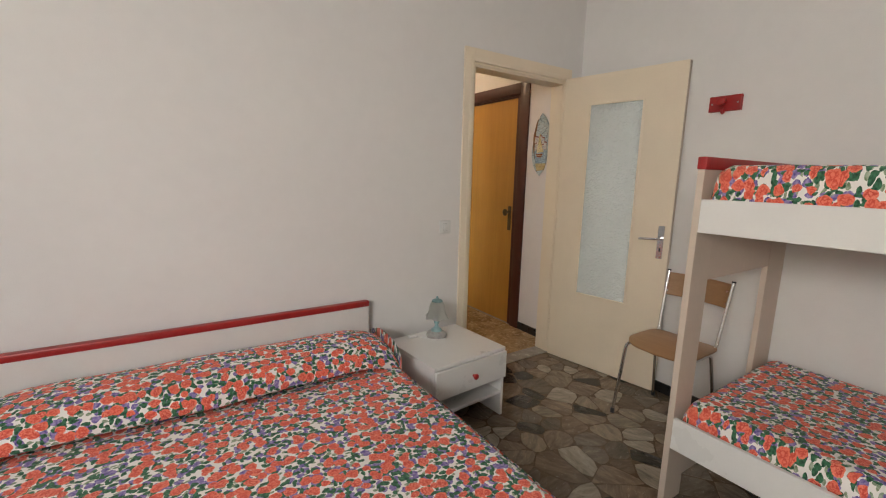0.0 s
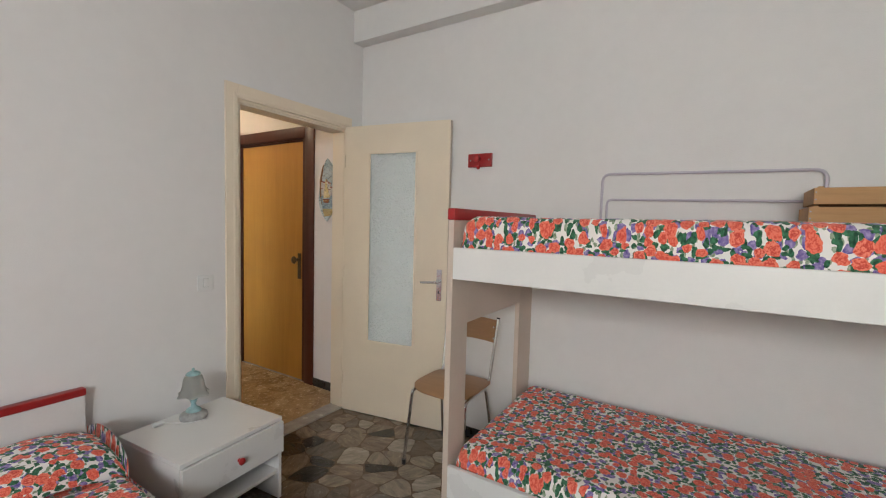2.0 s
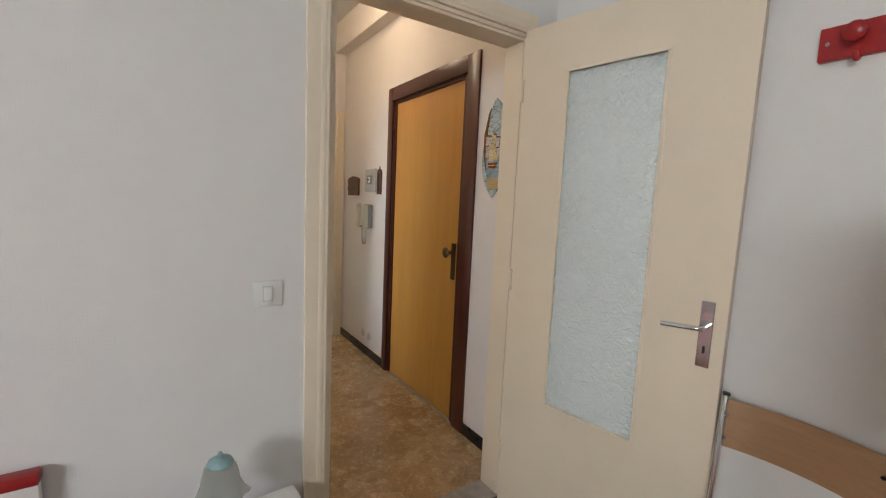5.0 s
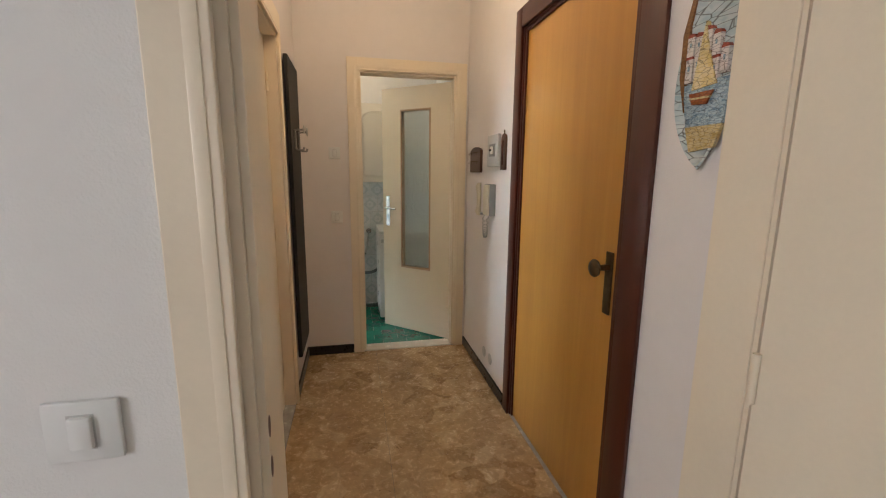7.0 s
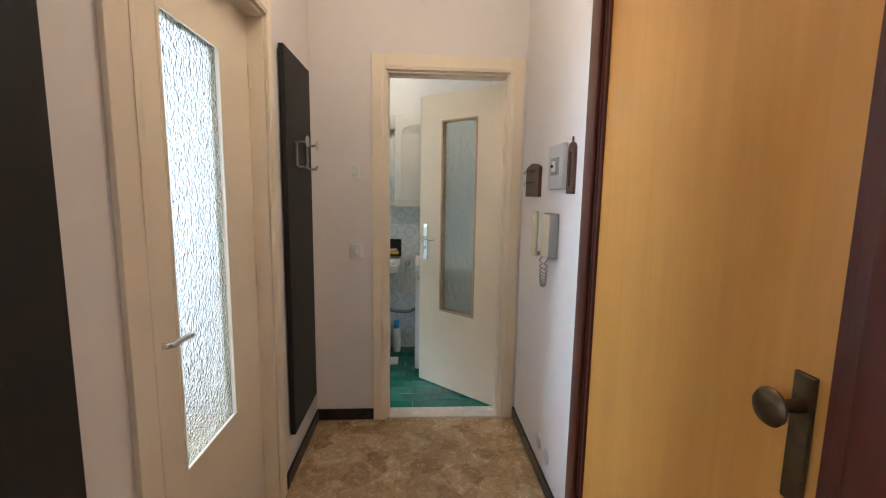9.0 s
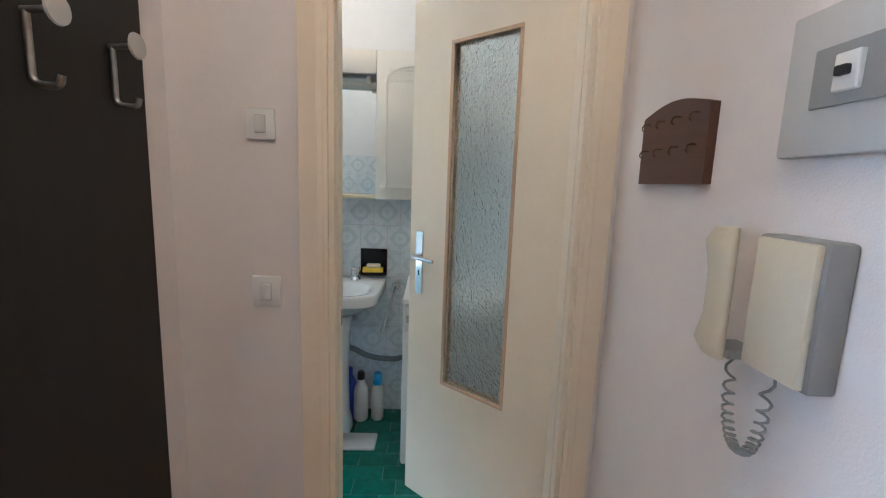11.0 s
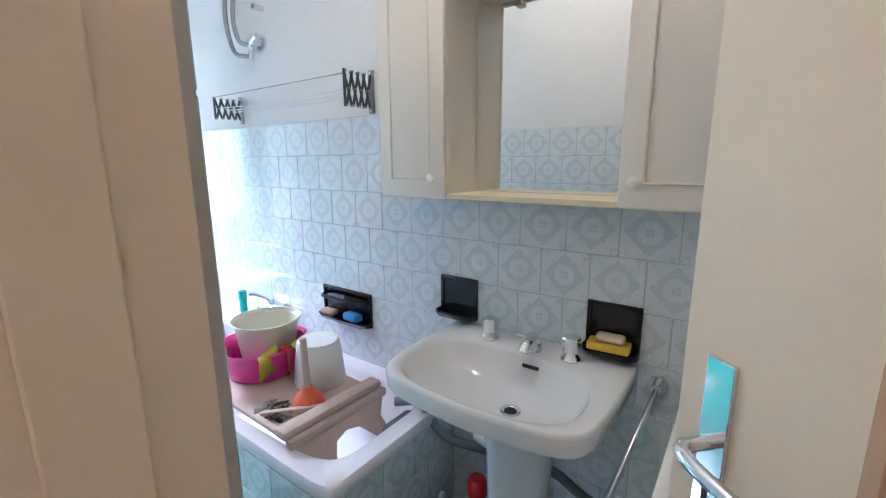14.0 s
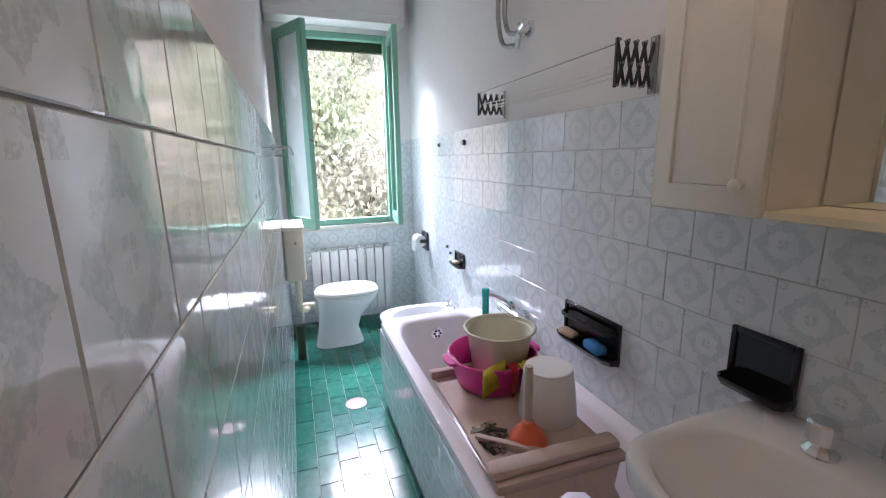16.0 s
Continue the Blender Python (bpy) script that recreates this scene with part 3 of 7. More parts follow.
def lathe(bm, profile, centre=(0, 0, 0), n=24, cap0=True, cap1=True):
    return loft(bm, [[(centre[0] + r * math.cos(2 * math.pi * i / n), centre[1] + r * math.sin(2 * math.pi * i / n), centre[2] + z) for i in range(n)] for r, z in profile], cap0, cap1)


def rounded(pts, rad, k=5, closed=False):
    """Rounds the corners of a polyline."""
    pts = [Vector(p) for p in pts]
    out = []
    n = len(pts)
    for i, p in enumerate(pts):
        if not closed and i in (0, n - 1):
            out.append(p)
            continue
        a, b = pts[i - 1], pts[(i + 1) % n]
        da, db = (a - p), (b - p)
        r = min(rad, da.length * 0.45, db.length * 0.45)
        p0, p1 = p + da.normalized() * r, p + db.normalized() * r
        for j in range(k + 1):
            t = j / k
            out.append(p0 * (1 - t) ** 2 + p * 2 * t * (1 - t) + p1 * t * t)
    return out


def tube(bm, pts, r, n=10, closed=False):
    pts = [Vector(p) for p in pts]
    m = len(pts)
    up = None
    rings = []
    for i, p in enumerate(pts):
        d = (pts[(i + 1) % m] if (closed or i < m - 1) else p) - (pts[i - 1] if (closed or i > 0) else p)
        d.normalize()
        if up is None:
            up = d.orthogonal().normalized()
        up = (up - d * up.dot(d)).normalized()
        side = d.cross(up)
        rings.append([p + (up * math.cos(2 * math.pi * j / n) + side * math.sin(2 * math.pi * j / n)) * r for j in range(n)])
    if closed:
        rings.append(rings[0])
        return loft(bm, rings, False, False)
    return loft(bm, rings)


def prism(bm, poly, axis, d0, d1):
    """A flat outline pushed through: axis 'x' takes (y, z), 'y' takes (x, z), 'z' takes (x, y)."""
    place = {"x": lambda p, d: (d, p[0], p[1]), "y": lambda p, d: (p[0], d, p[1]), "z": lambda p, d: (p[0], p[1], d)}[axis]
    loft(bm, [[place(p, d0) for p in poly], [place(p, d1) for p in poly]])
    bmesh.ops.recalc_face_normals(bm, faces=bm.faces)
    return bm


def finish(name, bm, material, smooth=0.0):
    bmesh.ops.recalc_face_normals(bm, faces=bm.faces)
    me = bpy.data.meshes.new(name)
    bm.to_mesh(me)
    bm.free()
    me.materials.append(M[material])
    if smooth:
        for p in me.polygons:
            p.use_smooth = True
        me.set_sharp_from_angle(angle=radians(smooth))
    return me


def thing(name, place, label, category, group="", rz=0.0, kind=""):
    ob = new(name)
    ob.empty_display_size = 0.05
    ob.matrix_world = pose(*place, 0, 0, rz)
    return tagged(ob, label, category, group, kind)


def part(name, bm, material, parent, label="", smooth=0.0):
    ob = new(name, finish(name, bm, material, smooth))
    ob.parent = parent
    return tagged(ob, label)


def single(name, bm, material, label, category, group="", smooth=0.0, kind=""):
    return tagged(new(name, finish(name, bm, material, smooth)), label, category, group, kind)


def structure(name, bm, material, label, smooth=0.0):
    return tagged(new(name, finish(name, bm, material, smooth)), label, name.split("_")[0], kind="structure")


def grid_sheet(name, us, vs, place, material):
    """A cloth over a grid; its UVs are the lengths along the cloth in metres."""
    bm = bmesh.new()
    uvl = bm.loops.layers.uv.new("UVMap")
    rows = [[bm.verts.new(place(u, v)) for u in us] for v in vs]
    along = [[vs[0]] * len(us)]
    for j in range(1, len(vs)):
        step = [(rows[j][i].co - rows[j - 1][i].co).length for i in range(len(us))]
        mean = sorted(step)[len(step) // 2]
        along.append([along[-1][i] + mean for i in range(len(us))])
    for j in range(len(vs) - 1):
        for i in range(len(us) - 1):
            f = bm.faces.new((rows[j][i], rows[j][i + 1], rows[j + 1][i + 1], rows[j + 1][i]))
            for lp, (a, b) in zip(f.loops, ((i, j), (i + 1, j), (i + 1, j + 1), (i, j + 1))):
                lp[uvl].uv = (us[a], along[b][a])
    me = bpy.data.meshes.new(name)
    bm.to_mesh(me)
    bm.free()
    me.materials.append(M[material])
    for p in me.polygons:
        p.use_smooth = True
    return me


def span(a, b, step):
    n = max(1, round(abs(b - a) / step))
    return [a + (b - a) * i / n for i in range(n + 1)]


# ---- plan ----
BED_X, BED_Y, DOOR_Y0, DOOR_Y1 = -2.0, -2.6, 2.472, 2.60
RIGHT, LEFT = 2.755, 1.525
END0, END1 = 5.098, 5.222
BATH_Y0, BATH_Y1, BATH_X = 5.232, 6.353, -1.78
TOP = 2.95
T = 0.14


def wall_run(name, axis, c0, c1, a, b, openings, material, label, z1=TOP):
    """A wall between c0 and c1, running from a to b, with openings (from, to, low, high)."""
    items = []
    at = a
    for o0, o1, lo, hi in sorted(openings):
        items.append((at, o0, 0, z1))
        if lo > 0:
            items.append((o0, o1, 0, lo))
        items.append((o0, o1, hi, z1))
        at = o1
    items.append((at, b, 0, z1))
    bm = bmesh.new()
    for p, q, lo, hi in items:
        if q - p < 1e-4:
            continue
        if axis == "x":
            box(bm, (p, c0, lo), (q, c1, hi))
        else:
            box(bm, (c0, p, lo), (c1, q, hi))
    return structure(name, bm, material, label)


# bedroom shell
wall_run("wall_bedroom_north", "x", DOOR_Y0, 2.536, BED_X, RIGHT, [(1.735, 2.605, 0, 2.10)], "wall", "white painted plaster wall with the bedroom doorway")
wall_run("wall_corridor_south", "x", 2.536, DOOR_Y1, BED_X, RIGHT, [(1.735, 2.605, 0, 2.10)], "corridor", "ivory painted plaster wall round the bedroom doorway")
wall_run("wall_bedroom_east", "y", RIGHT, RIGHT + T, BED_Y, 2.536, [], "wall", "white painted plaster wall behind the bunk bed")
wall_run("wall_bedroom_south", "x", BED_Y - T, BED_Y, BED_X, RIGHT, [], "wall", "white painted plaster wall")
wall_run("wall_bedroom_west", "y", BED_X - T, BED_X, BED_Y - T, END1, [(-1.25, 0.25, 0.9, 2.45)], "wall", "white painted plaster wall")
structure("ceiling_bedroom", boxes(((BED_X, BED_Y, TOP), (RIGHT + T, DOOR_Y1, TOP + 0.1))), "ceiling", "white painted ceiling")
structure("beam_bedroom", boxes(((2.655, BED_Y, 2.725), (RIGHT, DOOR_Y0, TOP)), bev=0.004), "wall", "white plastered ceiling beam along the wall")
# corridor shell
wall_run("wall_corridor_west", "y", LEFT - 0.12, LEFT, DOOR_Y1, END0, [(3.575, 4.40, 0, 2.10)], "corridor", "ivory painted wall with the glazed door")
wall_run("wall_corridor_east", "y", RIGHT, RIGHT + T, 2.536, END0, [(3.10, 4.06, 0, 2.12)], "corridor", "ivory painted wall with the entrance door")
wall_run("wall_corridor_north", "x", END0, 5.16, BED_X, RIGHT + T, [(1.943, 2.668, 0, 2.10)], "corridor", "ivory painted wall with the bathroom doorway")
structure("ceiling_corridor", boxes(((BED_X - T, DOOR_Y1, TOP), (RIGHT + T, 5.16, TOP + 0.1))), "ceiling", "white painted ceiling")
structure("beam_corridor", boxes(((2.655, DOOR_Y1, 2.70), (RIGHT, END0, TOP)), bev=0.004), "corridor", "plastered ceiling beam along the wall")
structure("wall_landing", boxes(((RIGHT + T, 2.9, 0), (RIGHT + T + 0.05, 4.3, 2.3))), "wall", "plain wall behind the entrance door")
# side room behind the glazed door
wall_run("wall_side_room", "y", -1.0, -0.9, DOOR_Y1, END0, [(3.25, 4.65, 0.85, 2.25)], "wall", "white wall with the side room window")
# bathroom shell
wall_run("wall_bathroom_south", "x", 5.16, 5.2125, BATH_X, RIGHT, [(1.943, 2.668, 0, 2.10)], "bathwall", "white painted bathroom wall above the tiles")
wall_run("wall_bathroom_north", "x", 6.363, 6.363 + T, BATH_X - 0.27, RIGHT + T, [], "bathwall", "white painted bathroom wall above the tiles")
wall_run("wall_bathroom_west", "y", BATH_X - 0.27, BATH_X, END1 - 0.06, 6.363, [(5.275, 6.19, 0.865, 2.43)], "bathwall", "white bathroom wall round the window")
wall_run("wall_bathroom_east", "y", RIGHT, RIGHT + T, 5.16, 6.363, [], "bathwall", "white bathroom wall")
structure("ceiling_bathroom", boxes(((BATH_X - 0.27, 5.16, TOP), (RIGHT + T, 6.363 + T, TOP + 0.1))), "ceiling", "white painted ceiling")

# floors: a bed of joint mortar under the pieces laid last in the file
floor_bed = structure("floor_bedroom", boxes(((BED_X, BED_Y, -0.12), (RIGHT, DOOR_Y0, -0.0015))), "matrix", "polished crazy-paved marble floor in browns and greys")
floor_cor = structure("floor_corridor", boxes(((LEFT - 0.12, DOOR_Y1, -0.12), (RIGHT, END0, -0.002))), "dark_grout", "polished brown breccia marble slab floor")
floor_side = structure("floor_side_room", boxes(((-0.9, DOOR_Y1, -0.12), (LEFT - 0.12, END0, 0.0))), "brown_marble", "brown marble floor of the side room")
floor_bath = structure("floor_bathroom", boxes(((BATH_X, END1, -0.12), (RIGHT, 6.363, -0.003))), "green_grout", "glossy green ceramic tile floor in running bond")
structure("threshold_bedroom", boxes(((1.735, DOOR_Y0, -0.06), (2.605, DOOR_Y1, 0.006)), bev=0.003), "sill_marble", "worn grey marble threshold")
structure("threshold_bathroom", boxes(((1.943, END0, -0.06), (2.668, END1, 0.008)), bev=0.003), "white_marble", "white marble threshold")
structure("threshold_entrance", boxes(((RIGHT, 3.12, -0.06), (RIGHT + T + 0.05, 4.06, 0.003))), "sill_marble", "grey marble threshold under the entrance door")
structure("threshold_side", boxes(((LEFT - 0.12, 3.56, -0.06), (LEFT, 4.40, 0.006)), bev=0.003), "sill_marble", "grey marble threshold")


def skirting(name, a, b, h=0.07):
    structure(name, boxes((a, (b[0], b[1], h)), bev=0.002), "black", "black stone skirting")


skirting("baseboard_bunk_wall", (RIGHT - 0.012, BED_Y, 0.001), (RIGHT, DOOR_Y0 - 0.0, 0))
skirting("baseboard_bed_wall", (BED_X, DOOR_Y0 - 0.012, 0.001), (1.665, DOOR_Y0, 0))
skirting("baseboard_corridor_a", (RIGHT - 0.012, DOOR_Y1 + 0.0, 0.001), (RIGHT, 2.993, 0))
skirting("baseboard_corridor_b", (RIGHT - 0.012, 4.135, 0.001), (RIGHT, END0, 0))
skirting("baseboard_corridor_c", (LEFT, END0 - 0.012, 0.001), (1.898, END0, 0))
skirting("baseboard_corridor_d", (LEFT, 4.470, 0.001), (LEFT + 0.012, END0 - 0.012, 0))
skirting("baseboard_corridor_e", (LEFT, DOOR_Y1, 0.001), (LEFT + 0.012, 3.475, 0))


# ---- doors ----
def door_case(name, axis, face, back, a, b, head, label, w=0.082, sign=-1, mat="cream", both=True, rebate=(0.012, 0.012), stop=None, w_right=None):
    """Lining and moulded trim round an opening a..b. face: the plane of the trim's wall, back: the other one."""
    ob = tagged(new(name), label, "door frame", kind="structure")

    def bx(p, q, c, d, z0, z1):
        lo, hi = min(c, d), max(c, d)
        return ((p, lo, z0), (q, hi, z1)) if axis == "x" else ((lo, p, z0), (hi, q, z1))

    t = 0.022
    for side, wall in ((sign, face), (-sign, back))[:2 if both else 1]:
        f = wall + side * 0.014
        g = wall + side * 0.0160
        x0, x1 = a - w + 0.004, b + (w_right or w) - 0.004
        for nm, p, q, z0, z1 in (("jamb_trim", x0, a + 0.008, 0.0, head + w), ("jamb_trim", b - 0.008, x1, 0.0, head + w), ("head_trim", a + 0.008, b - 0.008, head - 0.008, head + w)):
            bm = bmesh.new()
            box(bm, *bx(p, q, wall, f, z0, z1), bev=0.002)
            part(nm, bm, mat, ob)
        for nm, p, q, z0, z1 in (("bead", a - 0.022, a - 0.004, 0.0, head + 0.022), ("bead", b + 0.004, b + 0.022, 0.0, head + 0.022), ("bead", a - 0.004, b + 0.004, head + 0.004, head + 0.022)):
            bm = bmesh.new()
            box(bm, *bx(p, q, f - side * 0.001, g, z0, z1), bev=0.0015)
            part(nm, bm, mat, ob, smooth=40)
    lo, hi = min(face, back), max(face, back)
    for nm, p, q, z0, z1 in (("lining", a - 0.004, a + t, 0.0, head + 0.004), ("lining", b - t, b + 0.004, 0.0, head + 0.004), ("lining", a + t, b - t, head - t, head + 0.004)):
        bm = bmesh.new()
        box(bm, *bx(p, q, lo + 0.001, hi - 0.001, z0, z1))
        part(nm, bm, mat, ob)
    mid = (lo + hi) / 2
    s0, s1 = stop or (mid - 0.02, mid + 0.02)
    ra, rb = rebate
    for nm, p, q, z0, z1 in (("stop", a + t, a + t + ra, 0.0, head - t), ("stop", b - t - rb, b - t, 0.0, head - t), ("stop", a + t + ra, b - t - rb, head - t - ra, head - t)):
        bm = bmesh.new()
        box(bm, *bx(p, q, s0, s1, z0, z1), bev=0.0012)
        part(nm, bm, mat, ob)
    if stop and axis == "x":
        # worn latch holes just inside the stop's edge
        for z in (0.968, 1.032):
            bm = bmesh.new()
            lathe(bm, [(0.017, -0.002), (0.017, 0.0005)], n=16)
            bmesh.ops.scale(bm, vec=(1.0, 0.42, 1.0), verts=bm.verts)
            bmesh.ops.transform(bm, matrix=pose(a + t + ra, s0 + 0.010, z, 0, 90, 0), verts=bm.verts)
            part("latch_hole", bm, "brown_wood", ob, "worn brown latch hole")
    elif axis == "x":
        bm = bmesh.new()
        lathe(bm, [(0.026, -0.002), (0.026, 0.0008)], n=16)
        bmesh.ops.scale(bm, vec=(1.0, 0.35, 1.0), verts=bm.verts)
        bmesh.ops.transform(bm, matrix=pose(a + t, hi - 0.016, 0.955, 0, 90, 0), verts=bm.verts)
        part("latch_hole", bm, "brown_wood", ob, "worn brown latch hole")
    return ob


def lever_handle(parent, s, z, face, out, toward, lever=True, plate=0.21):
    """A chromed plate with lever on a leaf; out: +1 or -1 along local y; toward: lever's way along local x."""
    bm = bmesh.new()
    y0, y1 = sorted((face, face + out * 0.006))
    box(bm, (s - 0.019, y0, z - plate * 0.62), (s + 0.019, y1, z + plate * 0.38), bev=0.002)
    h = part("handle_plate", bm, "chrome", parent, "chromed metal handle plate")
    bm = bmesh.new()
    box(bm, (s - 0.004, min(y1, y0) - 0.001, z - 0.085), (s + 0.004, max(y0, y1) + 0.001, z - 0.062), bev=0.001)
    part("keyhole", bm, "dark", h)
    if lever:
        bm = bmesh.new()
        pts = rounded([(s, face, z), (s, face + out * 0.05, z), (s + toward * 0.03, face + out * 0.055, z - 0.002), (s + toward * 0.115, face + out * 0.05, z - 0.008)], 0.02)
        tube(bm, pts, 0.0085)
        part("lever", bm, "chrome", h, smooth=50)


def glazed_leaf(name, place, rz, width, height, g0, g1, z0, z1, label, thick, handle_s, handle_z, glass, front, toward, back_lever=True, plate=0.21, bead="cream"):
    """A door leaf hinged at its origin, running along local x; thick < 0 puts the body behind the y = 0 face."""
    ob = tagged(new(name), label, "door", kind="structure")
    ob.matrix_world = pose(*place, 0, 0, rz)
    y0, y1 = sorted((0.0, thick))
    for nm, a, b in (("stile", (0, y0, 0.008), (g0, y1, height)), ("stile", (g1, y0, 0.008), (width, y1, height)),
                     ("rail", (g0, y0, 0.008), (g1, y1, z0)), ("rail", (g0, y0, z1), (g1, y1, height))):
        bm = bmesh.new()
        box(bm, a, b)
        part(nm, bm, "cream", ob)
    for side in (y0 - 0.003, y1 - 0.005):
        for a, b in (((g0, z0), (g1, z0 + 0.014)), ((g0, z1 - 0.014), (g1, z1)), ((g0, z0 + 0.014), (g0 + 0.014, z1 - 0.014)), ((g1 - 0.014, z0 + 0.014), (g1, z1 - 0.014))):
            bm = bmesh.new()
            box(bm, (a[0], side, a[1]), (b[0], side + 0.008, b[1]), bev=0.002)
            part("glazing_bead", bm, bead, ob)
    mid = (y0 + y1) / 2
    bm = bmesh.new()
    box(bm, (g0 + 0.002, mid - 0.002, z0 + 0.002), (g1 - 0.002, mid + 0.002, z1 - 0.002))
    pane = part("glass_pane", bm, glass, ob, "pebble-textured translucent glass")
    pane.visible_shadow = False
    for f, o in ((y0, -1), (y1, 1)):
        lever_handle(ob, handle_s, handle_z, f, o, toward, o == front or back_lever, plate)
    for z in (0.25, 1.05, 1.85):
        bm = bmesh.new()
        tube(bm, [(0.0, (y1 if front > 0 else y0) + front * 0.006, z - 0.045), (0.0, (y1 if front > 0 else y0) + front * 0.006, z + 0.045)], 0.007)
        part("hinge", bm, "cream", ob, "hinge painted over in cream", smooth=50)
    # brown worn line of the unpainted leaf edge
    bm = bmesh.new()
    box(bm, (width, y0 + 0.004, 0.01), (width + 0.002, y1 - 0.004, height - 0.004))
    part("edge_strip", bm, "beige", ob, "bare brown leaf edge")
    bm = bmesh.new()
    box(bm, (-0.002, y0 + 0.003, 0.01), (0.0, y1 - 0.003, height - 0.004))
    part("hinge_edge", bm, "chair_wood", ob, "bare wooden hinge edge")
    return ob


door_case("door_frame_1", "x", DOOR_Y0, DOOR_Y1, 1.735, 2.605, 2.10, "cream painted moulded door frame of the bedroom", w=0.070, rebate=(0.012, 0.005), stop=(2.482, 2.598), w_right=0.032)
glazed_leaf("door_1", (2.563, 2.452, 0), math.degrees(math.atan2(1.65 - 2.455, 2.702 - 2.563)), 0.817, 2.095, 0.20, 0.583, 0.545, 1.908,
            "open cream painted bedroom door with a pebbled glass panel", 0.036, 0.765, 1.03, "pebble_glass", -1, -1, False)
door_case("door_frame_2", "x", END0, 5.212, 1.943, 2.668, 2.10, "cream painted moulded door frame of the bathroom", w=0.075, both=False, rebate=(0.004, 0.004))
glazed_leaf("door_2", (2.672, 5.192, 0), 137.0, 0.71, 2.072, 0.215, 0.517, 0.57, 1.897,
            "half-open cream painted bathroom door with a hammered glass panel", -0.038, 0.652, 1.088, "bath_glass", 1, -1, plate=0.26, bead="bare_wood")
door_case("door_frame_3", "y", LEFT, LEFT - 0.12, 3.575, 4.40, 2.10, "cream painted moulded door frame", sign=1, w=0.10, w_right=0.05, stop=(1.407, 1.423))
glazed_leaf("door_3", (1.463, 4.376, 0), -90.0, 0.777, 2.075, 0.238, 0.598, 0.563, 1.888,
            "closed cream painted door with a bright pebbled glass panel", -0.038, 0.728, 1.01, "door_glass", 1, -1, plate=0.09)


def front_door():
    ob = tagged(new("door_4"), "closed amber varnished wooden entrance door in a dark mahogany frame", "door", kind="structure")
    x = RIGHT
    bm = boxes(((x + 0.016, 3.135, 0.004), (x + 0.062, 4.044, 2.104)), bev=0.003)
    leaf = part("leaf", bm, "door_wood", ob, "amber varnished veneer leaf")
    for nm, y0, y1, z0, z1 in (("architrave", 2.994, 3.106, 0, 2.205), ("architrave", 4.048, 4.124, 0, 2.205), ("architrave", 3.106, 4.048, 2.108, 2.205)):
        part(nm, boxes(((x - 0.016, y0, z0), (x, y1, z1)), bev=0.005), "dark_wood", ob, smooth=40)
    for nm, y0, y1, z0, z1 in (("lining", 3.10, 3.138, 0, 2.12), ("lining", 4.040, 4.06, 0, 2.12), ("lining", 3.138, 4.040, 2.10, 2.12)):
        part(nm, boxes(((x + 0.001, y0, z0), (x + 0.015, y1, z1)), bev=0.002), "dark_wood", ob)
    for nm, y0, y1, z0, z1 in (("stop", 3.138, 3.156, 0, 2.10), ("stop", 4.022, 4.040, 0, 2.10), ("stop", 3.156, 4.022, 2.085, 2.10)):
        part(nm, boxes(((x + 0.006, y0, z0), (x + 0.0155, y1, z1)), bev=0.002), "dark_wood", ob)
    part("handle_plate", boxes(((x + 0.008, 3.180, 0.900), (x + 0.016, 3.220, 1.125)), bev=0.003), "bronze", ob, "aged bronze lock plate")
    bm = bmesh.new()
    lathe(bm, [(0.012, 0), (0.011, 0.02), (0.010, 0.036), (0.017, 0.042), (0.030, 0.050), (0.032, 0.056), (0.027, 0.063), (0.012, 0.066)], n=20)
    bmesh.ops.transform(bm, matrix=pose(x + 0.010, 3.200, 1.070, 0, -90, 0), verts=bm.verts)
    part("knob", bm, "bronze", ob, "round bronze knob", smooth=50)
    return ob


front_door()


# ---- bedroom window, out of the walk's sight but its light source ----
def simple_window(name, axis, c, a, b, z0, z1, label, mat="white"):
    ob = tagged(new(name), label, "window", kind="structure")
    m = (a + b) / 2

    def bx(p, q, lo, hi, d=0.03):
        return ((p, c - d, lo), (q, c + d, hi)) if axis == "x" else ((c - d, p, lo), (c + d, q, hi))

    for p, q, lo, hi in ((a, a + 0.06, z0, z1), (b - 0.06, b, z0, z1), (m - 0.05, m + 0.05, z0 + 0.06, z1 - 0.06), (a + 0.06, b - 0.06, z0, z0 + 0.06), (a + 0.06, b - 0.06, z1 - 0.06, z1)):
        part("window_frame", boxes(bx(p, q, lo, hi), bev=0.004), mat, ob)
    return ob


simple_window("window_1", "y", BED_X - 0.10, -1.25, 0.25, 0.9, 2.45, "white wooden casement window of the bedroom")
simple_window("window_2", "y", -0.97, 3.25, 4.65, 0.85, 2.25, "white wooden casement window of the side room")


# ---- bedroom: double bed ----
def wob(x, y, s, k):
    return noise.noise(Vector((x * s, y * s, k)))


